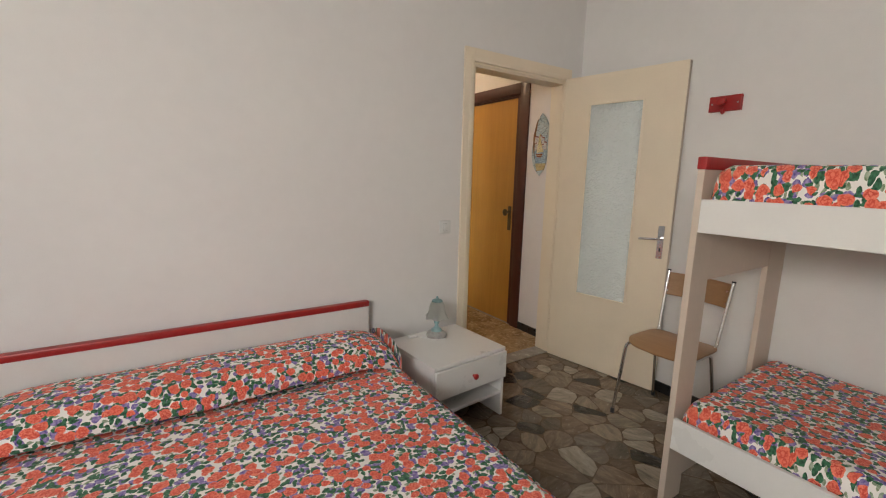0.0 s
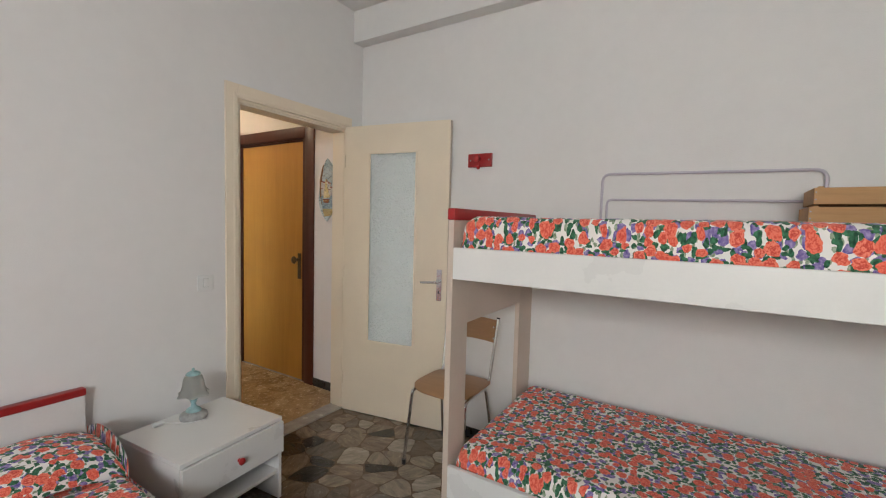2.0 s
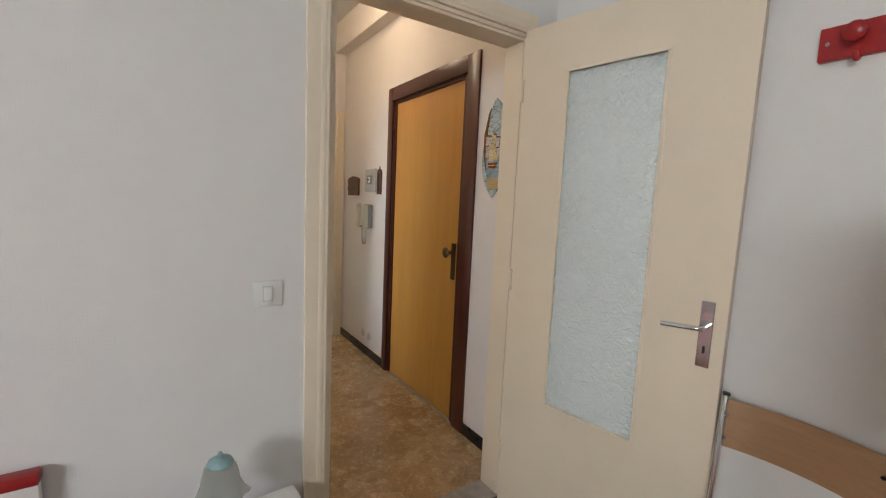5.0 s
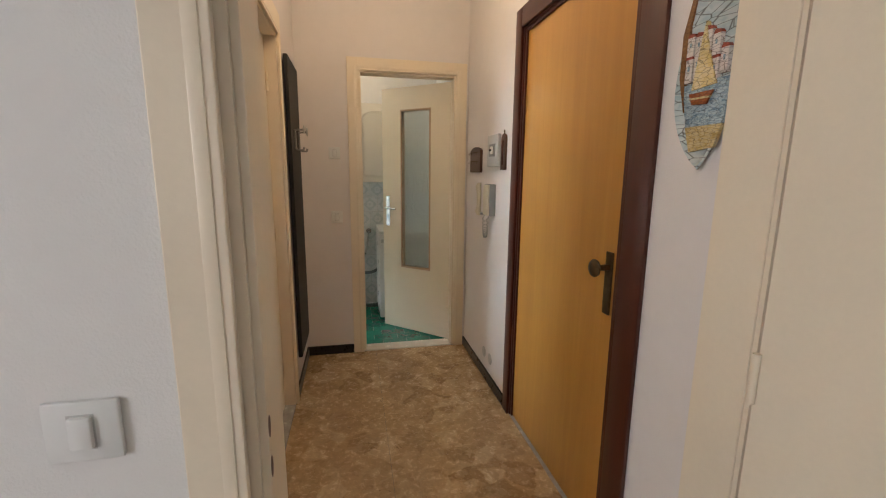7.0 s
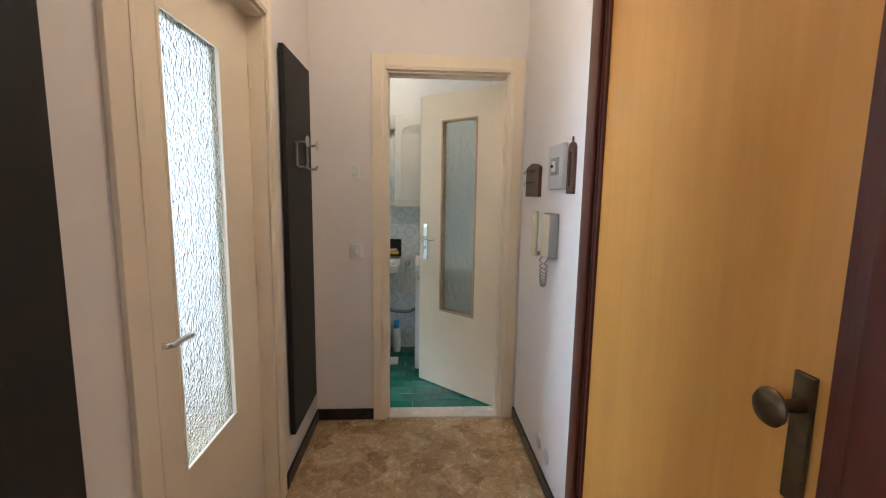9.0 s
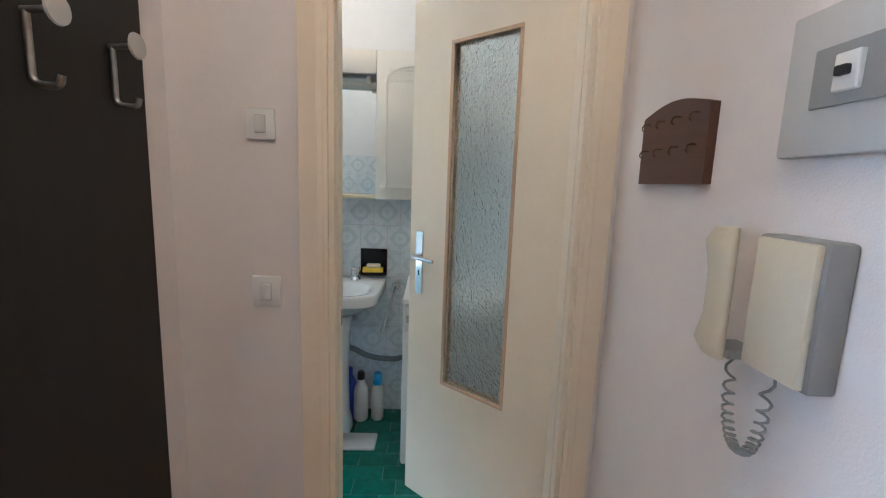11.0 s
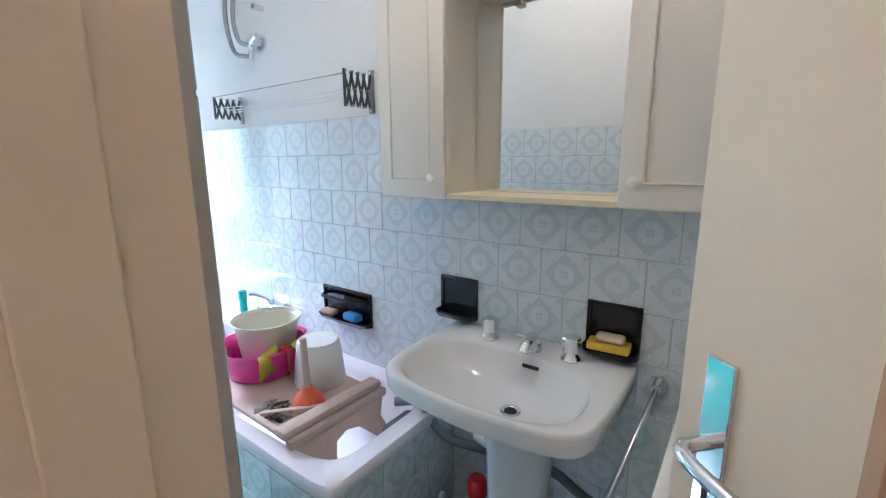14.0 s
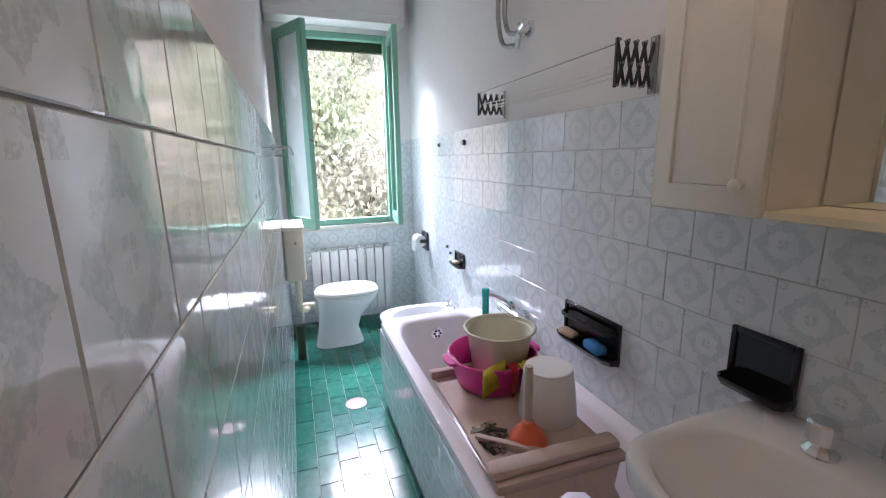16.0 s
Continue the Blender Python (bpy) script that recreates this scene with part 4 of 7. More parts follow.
def double_bed():
    bed = thing("double_bed", (0.2, 1.5, 0), "white lacquered double bed with a red-capped headboard", "bed")
    part("headboard", boxes(((-0.83, 0.925, 0.08), (0.815, 0.955, 0.640)), bev=0.003), "bed_frame", bed)
    part("headboard_cap", boxes(((-0.832, 0.918, 0.640), (0.817, 0.960, 0.672)), bev=0.006), "red", bed, "red lacquered headboard cap", smooth=40)
    part("side_rail", boxes(((0.775, -1.05, 0.16), (0.80, 0.925, 0.30)), bev=0.003), "bed_frame", bed)
    part("side_rail", boxes(((-0.80, -1.05, 0.16), (-0.775, 0.925, 0.30)), bev=0.003), "bed_frame", bed)
    part("footboard", boxes(((-0.80, -1.08, 0.10), (0.80, -1.05, 0.32)), bev=0.003), "bed_frame", bed)
    for x in (-0.76, 0.76):
        for y in (-1.02, 0.88):
            part("leg", boxes(((x - 0.025, y - 0.025, 0), (x + 0.025, y + 0.025, 0.16))), "bed_frame", bed)
    part("mattress", boxes(((-0.772, -1.04, 0.17), (0.772, 0.915, 0.365)), bev=0.04), "mattress", bed)


double_bed()


TUCK = ((0.0, -0.016), (0.085, -0.020), (0.075, 0.004), (0.0, 0.022), (0.006, 0.072), (0.065, 0.1145))


def bedspread():
    x0, x1, y0, y1, top, hang = -0.62, 1.012, 0.46, 2.412, 0.445, 0.30
    width = x1 - x0
    us = span(-hang, width + hang, 0.025)
    vs = sorted(set(span(-hang, y1 - y0, 0.022)) | {1.546 + 0.006 * i + 0.0011 for i in range(24)})

    def place(u, v):
        y = y0 + max(v, 0)
        z = top
        # the bolster under the spread, with a tucked fold in front of it
        d = y - 2.01
        if d > 0:
            if d < 0.12:
                k = d / 0.12 * 5
                m = min(4, int(k))
                (ya, za), (yb, zb) = TUCK[m], TUCK[m + 1]
                y = 2.01 + ya + (yb - ya) * (k - m) + 0.010 * math.sin(5.1 * u + 1)
                z += za + (zb - za) * (k - m)
            else:
                y = 2.075 + (d - 0.12) * 1.195
                f = min(1, d / 0.40)
                z += 0.134 * math.sin(math.pi * min(1, f * 0.62 + 0.12)) ** 0.8 - 0.02 * max(0, (d - 0.3) / 0.1)
        x = x0 + u
        r = 0.045
        if u < 0:
            x, z = x0 - 0.012 * math.sin(9 * y) * min(1, -u * 4), z + u
        elif u > width:
            x, z = x1 + (0.012 * math.sin(11 * y + 1) + 0.012) * min(1, (u - width) * 4), z - (u - width)
        else:
            e = min(u, width - u)
            if e < r:
                z -= r - math.sqrt(max(0, r * r - (r - e) ** 2))
            if d > 0 and e < 0.25:
                z -= 0.06 * (1 - e / 0.25) ** 2
        if v < 0:
            z += v
            y = y0 - 0.01 * math.sin(8 * x)
        z += 0.006 * wob(x, y, 3.1, 1.0) + 0.003 * wob(x, y, 9.0, 2.0)
        return (x, y, max(z, 0.11))

    ob = new("bedspread", grid_sheet("bedspread", us, vs, place, "floral"))
    tagged(ob, "floral cotton bedspread with coral roses over the double bed", "bedspread")
    return ob


bedspread()


# ---- nightstand and lamp ----
def nightstand():
    ob = thing("nightstand", (1.39, 2.175, 0), "white laminate nightstand with one drawer and an open shelf", "nightstand", rz=4.5)
    w, d, h = 0.256, 0.232, 0.425
    part("top", boxes(((-w, -d, h - 0.018), (w, d, h)), bev=0.002), "white", ob)
    for s in (-1, 1):
        x0, x1 = sorted((s * w, s * (w - 0.018)))
        part("side_panel", boxes(((x0, -d + 0.004, 0.0), (x1, d, h - 0.018)), bev=0.0015), "white", ob)
    part("back_panel", boxes(((-w + 0.018, d - 0.01, 0.06), (w - 0.018, d, h - 0.018))), "white", ob)
    part("shelf", boxes(((-w + 0.018, -d + 0.01, 0.135), (w - 0.018, d - 0.01, 0.153)), bev=0.0015), "white", ob)
    part("divider", boxes(((-w + 0.018, -d + 0.02, 0.238), (w - 0.018, d - 0.01, 0.250))), "white", ob)
    dr = part("drawer", boxes(((-w + 0.002, -d - 0.014, 0.246), (w - 0.002, -d + 0.003, h - 0.021)), bev=0.002), "white", ob)
    bm = bmesh.new()
    lathe(bm, [(0.008, 0), (0.008, 0.012), (0.015, 0.018), (0.016, 0.026), (0.010, 0.031)], n=16)
    bmesh.ops.transform(bm, matrix=pose(0.0, -d - 0.013, 0.325, 90, 0, 0), verts=bm.verts)
    part("knob", bm, "red", dr, "red lacquered drawer knob", smooth=50)


nightstand()


def table_lamp():
    ob = thing("table_lamp", (1.402, 2.300, 0.425), "small turquoise-grey ceramic table lamp with a frosted glass bell shade", "lamp")
    bm = bmesh.new()
    lathe(bm, [(0.060, 0), (0.063, 0.010), (0.060, 0.022), (0.045, 0.032), (0.034, 0.038)], n=28)
    part("base", bm, "lamp_grey", ob, smooth=50)
    bm = bmesh.new()
    lathe(bm, [(0.036, 0.036), (0.030, 0.048), (0.020, 0.054), (0.013, 0.062), (0.010, 0.075), (0.014, 0.082), (0.018, 0.095), (0.014, 0.104), (0.011, 0.112)], n=24)
    part("stem", bm, "lamp_blue", ob, smooth=60)
    bm = bmesh.new()
    prof = [(0.068, 0.120), (0.058, 0.135), (0.050, 0.160), (0.046, 0.185), (0.040, 0.208), (0.030, 0.222)]
    n = 30
    rings = []
    for k, (r, z) in enumerate(prof):
        wave = 0.010 * max(0, 1 - k / 2)
        rings.append([((r + wave * math.cos(6 * 2 * math.pi * i / n)) * math.cos(2 * math.pi * i / n), (r + wave * math.cos(6 * 2 * math.pi * i / n)) * math.sin(2 * math.pi * i / n), z) for i in range(n)])
    loft(bm, rings, False, False)
    sh = part("shade", bm, "shade", ob, "frosted glass bell shade with a wavy rim", smooth=60)
    sol = sh.modifiers.new("thickness", "SOLIDIFY")
    sol.thickness = 0.002
    bm = bmesh.new()
    lathe(bm, [(0.034, 0.220), (0.030, 0.228), (0.014, 0.235), (0.006, 0.238), (0.008, 0.244), (0.004, 0.252)], n=20)
    part("finial", bm, "lamp_blue", ob, smooth=50)
    cord = thing("lamp_cord", (1.402, 2.300, 0.425), "white lamp cord with an inline switch on the nightstand", "cable")
    bm = bmesh.new()
    tube(bm, rounded([(0.055, -0.03, 0.005), (0.03, -0.075, 0.004), (-0.05, -0.05, 0.004), (-0.095, 0.03, 0.004), (-0.12, 0.05, 0.006)], 0.04), 0.0025, 8)
    part("cable", bm, "plastic", cord, smooth=50)
    part("switch", boxes(((-0.165, 0.035, 0.001), (-0.115, 0.062, 0.016)), bev=0.005), "plastic", cord, smooth=40)


table_lamp()


# ---- bunk bed ----
def bunk_bed():
    ob = thing("bunk_bed", (1.785, 1.08, 0), "white and beige bunk bed with red-capped end panels", "bunk bed")
    length = 2.02
    for k, y in enumerate((0.0, -length)):
        y0, y1 = y - 0.026, y
        part("front_post", boxes(((0.0, y0, 0.0), (0.136, y1, 1.436)), bev=0.002), "beige", ob)
        part("back_post", boxes(((0.735, y0, 0.0), (0.925, y1, 1.436)), bev=0.002), "beige", ob)
        part("end_panel", boxes(((0.136, y0 + 0.001, 0.992), (0.735, y1 - 0.001, 1.325)), bev=0.002), "beige", ob)
        part("end_panel", boxes(((0.136, y0 + 0.001, 0.10), (0.735, y1 - 0.001, 0.30)), bev=0.002), "beige", ob)
        part("cap", boxes(((-0.004, y0 - 0.006, 1.436), (0.928, y1 + 0.004, 1.484)), bev=0.006), "red", ob, "red lacquered panel cap", smooth=40)
    for z0, z1, nm in ((1.197, 1.325, "upper_rail"), (0.277, 0.413, "lower_rail")):
        part(nm, boxes(((-0.002, -length, z0), (0.018, -0.027, z1)), bev=0.002), "white", ob, "white laminate side rail")
        part(nm, boxes(((0.905, -length, z0), (0.923, -0.027, z1)), bev=0.002), "white", ob)
        part("base_board", boxes(((0.019, -length, z0 + 0.02), (0.904, -0.028, z0 + 0.035))), "white", ob)


bunk_bed()


def bunk_spread(name, z_base, z_top, x0, x1, y0, y1, label, seed, drop):
    """A mattress under a floral spread, tucked inside the rails."""
    width, depth = x1 - x0, y1 - y0
    us, vs = span(-drop, width + drop, 0.022), span(-drop, depth + drop, 0.03)

    def place(u, v):
        x, y, z = x0 + min(max(u, 0), width), y0 + min(max(v, 0), depth), z_top
        r = 0.05
        for e in (min(u, width - u), min(v, depth - v)):
            if e < 0:
                z -= r + min(-e, drop)
            elif e < r:
                z -= r - math.sqrt(max(0, r * r - (r - e) ** 2))
        out = max(0, -min(u, width - u, v, depth - v))
        z += 0.007 * wob(x, y, 2.7, seed) + 0.004 * wob(x, y, 8.0, seed + 4)
        x += 0.010 * math.sin(y * 13 + seed) * min(1, out * 12) * (1 if u > width / 2 else -1) * (1 if z > z_base else 0.3)
        return (x, y, max(z, z_base))

    ob = new(name, grid_sheet(name, us, vs, place, "floral"))
    return tagged(ob, label, "bedspread", "bedspreads of the bunk bed")


bunk_spread("bunk_bedspread", 1.235, 1.452, 1.815, 2.685, -0.92, 1.035, "floral cotton bedspread with coral roses on the upper bunk", 11.0, 0.17)
bunk_spread("bunk_bedspread", 0.315, 0.492, 1.815, 2.685, -0.92, 1.040, "floral cotton bedspread with coral roses on the lower bunk", 23.0, 0.13)


def guard_rail():
    ob = thing("guard_rail", (2.735, 0.69, 1.44), "lilac-grey tubular metal guard rail leaning on the wall", "bed rail")
    bm = bmesh.new()
    tube(bm, rounded([(0, 0.0, 0.0), (0, 0.0, 0.268), (0, -0.92, 0.254), (0, -0.92, 0.0)], 0.045), 0.0075)
    part("outer_frame", bm, "lilac", ob, smooth=50)
    bm = bmesh.new()
    tube(bm, rounded([(0, -0.028, 0.0), (0, -0.028, 0.132), (0, -0.892, 0.118), (0, -0.892, 0.0)], 0.03), 0.0065)
    part("inner_frame", bm, "lilac", ob, smooth=50)


guard_rail()


def crate(z, dy, label):
    ob = thing("wooden_crate", (2.42, -0.13 + dy, z), label, "crate", "stacked crates on the upper bunk", rz=-2)
    w, l, h = 0.27, 0.46, 0.062
    for x in (0.0, w):
        part("side_board", boxes(((x, -l, 0.0), (x + 0.010, 0, h)), bev=0.0015), "crate_wood", ob)
    for y in (0.0, -l + 0.010):
        part("end_board", boxes(((0.010, y - 0.010, 0.0), (w, y, h)), bev=0.0015), "crate_wood", ob)
    for i in range(4):
        part("slat", boxes(((0.012 + i * 0.065, -l + 0.012, 0.002), (0.066 + i * 0.065, -0.012, 0.007))), "crate_wood", ob)
    for x in (0.012, w - 0.022):
        for y in (-0.030, -l + 0.012):
            part("corner_post", boxes(((x, y, 0.008), (x + 0.020, y + 0.018, h + 0.006)), bev=0.001), "crate_wood", ob)
    for y in (-0.006, -l + 0.006):
        for zz in (0.018, 0.045):
            bm = bmesh.new()
            tube(bm, [(-0.002, y, zz), (0.001, y, zz)], 0.003, 8)
            part("nail", bm, "steel", ob)


crate(1.458, 0.0, "shallow pale wooden crate on the floral spread")
crate(1.530, -0.012, "shallow pale wooden crate stacked on another")


def chair():
    ob = thing("dining_chair", (2.47, 1.44, 0), "beech-ply dining chair on chromed steel legs", "chair")
    # it faces west, with its back to the wall
    bm = bmesh.new()
    n = 36
    rings = []
    for z, k in ((0.447, 0.94), (0.451, 1.0), (0.459, 1.0), (0.463, 0.95)):
        ring = oval(0, 0, 0.185 * k, 0.195 * k, 0, 4.5, n)
        rings.append([(x, y, z + 0.012 * (abs(y) / 0.195) ** 2 - (0.014 if x < -0.12 else 0) * (abs(x) - 0.12) / 0.06) for x, y, _ in ring])
    loft(bm, rings)
    part("seat", bm, "chair_wood", ob, "formed beech-ply seat", smooth=40)
    bm = bmesh.new()
    rows = []
    for y in span(-0.18, 0.18, 0.03):
        cx = 0.205 + 0.035 * (1 - (y / 0.18) ** 2)
        rows.append([(cx - 0.006, y, 0.69), (cx + 0.010, y, 0.685), (cx + 0.030, y, 0.822), (cx + 0.014, y, 0.830)])
    loft(bm, rows)
    part("backrest", bm, "chair_wood", ob, "curved beech-ply backrest", smooth=50)
    for s in (-1, 1):
        bm = bmesh.new()
        tube(bm, rounded([(-0.215, s * 0.195, 0.012), (-0.165, s * 0.178, 0.43), (-0.12, s * 0.172, 0.438), (0.10, s * 0.165, 0.438), (0.155, s * 0.168, 0.47), (0.225, s * 0.182, 0.838)], 0.05), 0.0095, 10)
        part("front_leg", bm, "chrome", ob, "chromed tube forming leg and back upright", smooth=50)
        bm = bmesh.new()
        tube(bm, rounded([(0.02, s * 0.158, 0.436), (0.12, s * 0.160, 0.432), (0.205, s * 0.185, 0.012)], 0.05), 0.0095, 10)
        part("back_leg", bm, "chrome", ob, smooth=50)
        for x, y in ((-0.215, 0.195), (0.205, 0.185)):
            bm = bmesh.new()
            tube(bm, [(x, s * y, 0.0), (x, s * y, 0.03)], 0.012, 10)
            part("rubber_foot", bm, "dark", ob)
        bm = bmesh.new()
        tube(bm, [(0.226, s * 0.182, 0.838), (0.227, s * 0.182, 0.846)], 0.0105, 10)
        part("end_cap", bm, "dark", ob)
        for z in (0.72, 0.79):
            bm = bmesh.new()
            tube(bm, [(0.196, s * 0.165, z), (0.206, s * 0.165, z)], 0.005, 8)
            part("rivet", bm, "chrome", ob)
    bm = bmesh.new()
    tube(bm, [(0.06, -0.165, 0.432), (0.06, 0.165, 0.432)], 0.007, 8)
    part("cross_tube", bm, "chrome", ob, smooth=50)


chair()


def coat_hook():
    ob = thing("coat_hook", (RIGHT, 1.445, 1.826), "small red lacquered wooden wall hook", "coat hook")
    part("plate", boxes(((-0.020, -0.083, -0.042), (0, 0.083, 0.042)), bev=0.003), "red", ob)
    bm = bmesh.new()
    lathe(bm, [(0.013, 0), (0.012, 0.02), (0.022, 0.03), (0.024, 0.042), (0.016, 0.05)], n=20)
    bmesh.ops.transform(bm, matrix=pose(-0.018, 0.005, 0.008, 0, -90, 0), verts=bm.verts)
    part("knob", bm, "red", ob, smooth=50)
    bm = bmesh.new()
    tube(bm, rounded([(-0.018, 0.0, -0.02), (-0.024, 0.0, -0.052), (-0.044, 0, -0.056), (-0.05, 0, -0.038)], 0.015), 0.006, 10)
    part("hook", bm, "red", ob, smooth=50)
    for y in (-0.065, 0.065):
        bm = bmesh.new()
        tube(bm, [(-0.0215, y, 0), (-0.018, y, 0)], 0.005, 10)
        part("screw", bm, "steel", ob)


coat_hook()


def light_switch(place, rz, w, h, label, dx=0.0):
    ob = thing("light_switch", place, label, "light switch", rz=rz)
    part("plate", boxes(((-w / 2, -0.009, -h / 2), (w / 2, 0, h / 2)), bev=0.004), "plastic", ob, smooth=40)
    bm = boxes(((-0.013 + dx, -0.016, -h * 0.26), (0.013 + dx, -0.007, h * 0.26)), bev=0.003)
    part("rocker", bm, "plastic", ob, smooth=40)
    part("rocker_gap", boxes(((-0.015 + dx, -0.0095, -h * 0.29), (0.015 + dx, -0.008, h * 0.29))), "light_grey", ob)


light_switch((1.556, DOOR_Y0, 1.068), 0, 0.086, 0.082, "white square rocker light switch on the bedroom wall")


# ---- corridor ----
def hook_pair(parent, x, y, z, n=2, low=True, gap=0.19):
    for k in range(n):
        yy = y + (k - (n - 1) / 2) * gap
        bm = bmesh.new()
        tube(bm, [(x, yy, z), (x + 0.055, yy, z + 0.004)], 0.006, 10)
        kn = part("hook", bm, "steel", parent, "steel hook with a round knob", smooth=50)
        bm = bmesh.new()
        lathe(bm, [(0.006, 0), (0.022, 0.003), (0.0265, 0.006), (0.025, 0.010), (0.010, 0.0125)], n=18)
        bmesh.ops.transform(bm, matrix=pose(x + 0.05, yy, z + 0.004, 0, 90, 0), verts=bm.verts)
        part("knob", bm, "light_grey", kn, smooth=50)
        if not low:
            continue
        bm = bmesh.new()
        tube(bm, rounded([(x + 0.006, yy, z), (x + 0.006, yy, z - 0.115), (x + 0.05, yy, z - 0.118), (x + 0.055, yy, z - 0.10)], 0.016), 0.006, 10)
        part("lower_hook", bm, "steel", kn, smooth=50)


def coat_panel():
    ob = thing("coat_rack", (LEFT, 4.75, 0.235), "tall black wooden coat panel with steel hooks on the corridor wall", "coat rack")
    part("panel", boxes(((0.008, -0.215, 0.0), (0.032, 0.215, 1.80)), bev=0.004), "blackboard", ob)
    hook_pair(ob, 0.032, 0.015, 1.40)


coat_panel()


def mirror_panel():
    ob = thing("wall_mirror", (LEFT, 2.98, 0.235), "tall wall mirror in a black wooden panel with a hook", "mirror")
    part("panel", boxes(((0.008, 0.130, 0.0), (0.034, 0.330, 1.80)), bev=0.004), "blackboard", ob)
    part("panel", boxes(((0.008, -0.36, 0.0), (0.034, -0.30, 1.80)), bev=0.004), "blackboard", ob)
    part("backing", boxes(((0.008, -0.30, 0.0), (0.020, 0.130, 1.80))), "blackboard", ob)
    part("glass", boxes(((0.0205, -0.30, 0.004), (0.026, 0.130, 1.796))), "mirror", ob, "silvered mirror glass")
    hook_pair(ob, 0.034, 0.195, 1.49, 1, False)


mirror_panel()

light_switch((1.772, END0, 1.521), 0, 0.078, 0.082, "white square push-button switch beside the bathroom door", 0.0)
light_switch((1.776, END0, 1.062), 0, 0.080, 0.088, "white square rocker light switch beside the bathroom door", 0.0)


def key_rack():
    ob = thing("key_rack", (RIGHT, 4.82, 1.395), "brown wooden key rack with brass cup hooks", "key rack")
    pts = [(-0.122, 0), (0.122, 0), (0.122, 0.150)] + [(0.122 - 0.244 * i / 12, 0.150 + 0.022 * math.sin(math.pi * i / 12)) for i in range(1, 12)] + [(-0.122, 0.150)]
    bm = bmesh.new()
    prism(bm, pts, "x", -0.018, 0.0)
    part("board", bm, "brown_wood", ob)
    for row, z in enumerate((0.135, 0.075)):
        for k in range(4):
            y = -0.09 + k * 0.06
            bm = bmesh.new()
            tube(bm, rounded([(-0.018, y, z), (-0.034, y, z), (-0.038, y, z - 0.012), (-0.032, y, z - 0.016)], 0.006, 3), 0.0016, 6)
            part("cup_hook", bm, "bronze", ob)


key_rack()


def fuse_box():
    ob = thing("fuse_box", (RIGHT, 4.432, 1.43), "grey plastic breaker box on the corridor wall", "breaker box")
    part("cover", boxes(((-0.022, -0.098, 0.0), (0, 0.098, 0.19)), bev=0.005), "light_grey", ob, smooth=40)
    part("window", boxes(((-0.026, -0.055, 0.06), (-0.021, 0.05, 0.135)), bev=0.002), "grey_plastic", ob)
    part("breaker", boxes(((-0.034, -0.02, 0.075), (-0.025, 0.012, 0.12)), bev=0.002), "plastic", ob)
    part("toggle", boxes(((-0.042, -0.012, 0.092), (-0.033, 0.004, 0.104)), bev=0.002), "dark", ob)


fuse_box()


def wall_thermometer():
    ob = thing("wall_thermometer", (RIGHT, 4.268, 1.41), "slim brown wooden wall thermometer", "thermometer")
    pts = [(-0.036, 0), (0.036, 0), (0.036, 0.17)] + [(0.036 * math.cos(math.pi * i / 8), 0.17 + 0.034 * math.sin(math.pi * i / 8)) for i in range(1, 8)] + [(-0.036, 0.17)]
    bm = bmesh.new()
    prism(bm, pts, "x", -0.012, 0.0)
    part("board", bm, "brown_wood", ob)
    bm = bmesh.new()
    tube(bm, [(-0.014, 0, 0.03), (-0.014, 0, 0.165)], 0.004, 8)
    part("glass_tube", bm, "dark_wood", ob)
    bm = bmesh.new()
    tube(bm, [(-0.006, 0, 0.195), (-0.006, 0, 0.225)], 0.004, 8)
    part("hanger", bm, "bronze", ob)


wall_thermometer()


def intercom():
    ob = thing("intercom", (RIGHT, 4.505, 1.125), "ivory and grey intercom handset with a coiled cord", "intercom")
    part("base", boxes(((-0.040, -0.105, 0.0), (0, 0.01, 0.198)), bev=0.006), "grey_plastic", ob, smooth=40)
    part("front_cover", boxes(((-0.050, -0.098, 0.004), (-0.038, 0.0, 0.194)), bev=0.004), "ivory_plastic", ob, smooth=40)
    bm = bmesh.new()
    rings = []
    for z, d, w in ((-0.004, 0.020, 0.024), (0.02, 0.034, 0.030), (0.06, 0.024, 0.026), (0.13, 0.024, 0.026), (0.18, 0.034, 0.030), (0.203, 0.022, 0.024)):
        rings.append([(-0.052 - d * (0.5 + 0.5 * math.cos(2 * math.pi * i / 20)), 0.045 + w * math.sin(2 * math.pi * i / 20), z) for i in range(20)])
    loft(bm, rings)
    part("handset", bm, "ivory_plastic", ob, "ivory plastic handset", smooth=50)
    part("cradle", boxes(((-0.06, 0.012, 0.0), (0, 0.075, 0.012)), bev=0.003), "grey_plastic", ob)
    bm = bmesh.new()
    pts = []
    for i in range(140):
        t = i / 139
        a = t * 2 * math.pi * 22
        cy, cz = 0.04 - 0.075 * (0.5 - 0.5 * math.cos(math.pi * t)), -0.145 * math.sin(math.pi * t) ** 0.6
        pts.append((-0.03 + 0.008 * math.cos(a), cy + 0.008 * math.sin(a), cz))
    tube(bm, pts, 0.0022, 5)
    part("coiled_cord", bm, "grey_plastic", ob, "grey coiled cord")


intercom()

for y in (4.545, 4.415):
    bm = bmesh.new()
    lathe(bm, [(0.036, 0), (0.036, 0.002), (0.033, 0.004)], n=28)
    bmesh.ops.transform(bm, matrix=pose(RIGHT, y, 0.175, 0, -90, 0), verts=bm.verts)
    single("blanking_cover", bm, "light_grey", "round pale grey blanking cover low on the wall", "blanking cover", "blanking covers by the skirting", smooth=40)


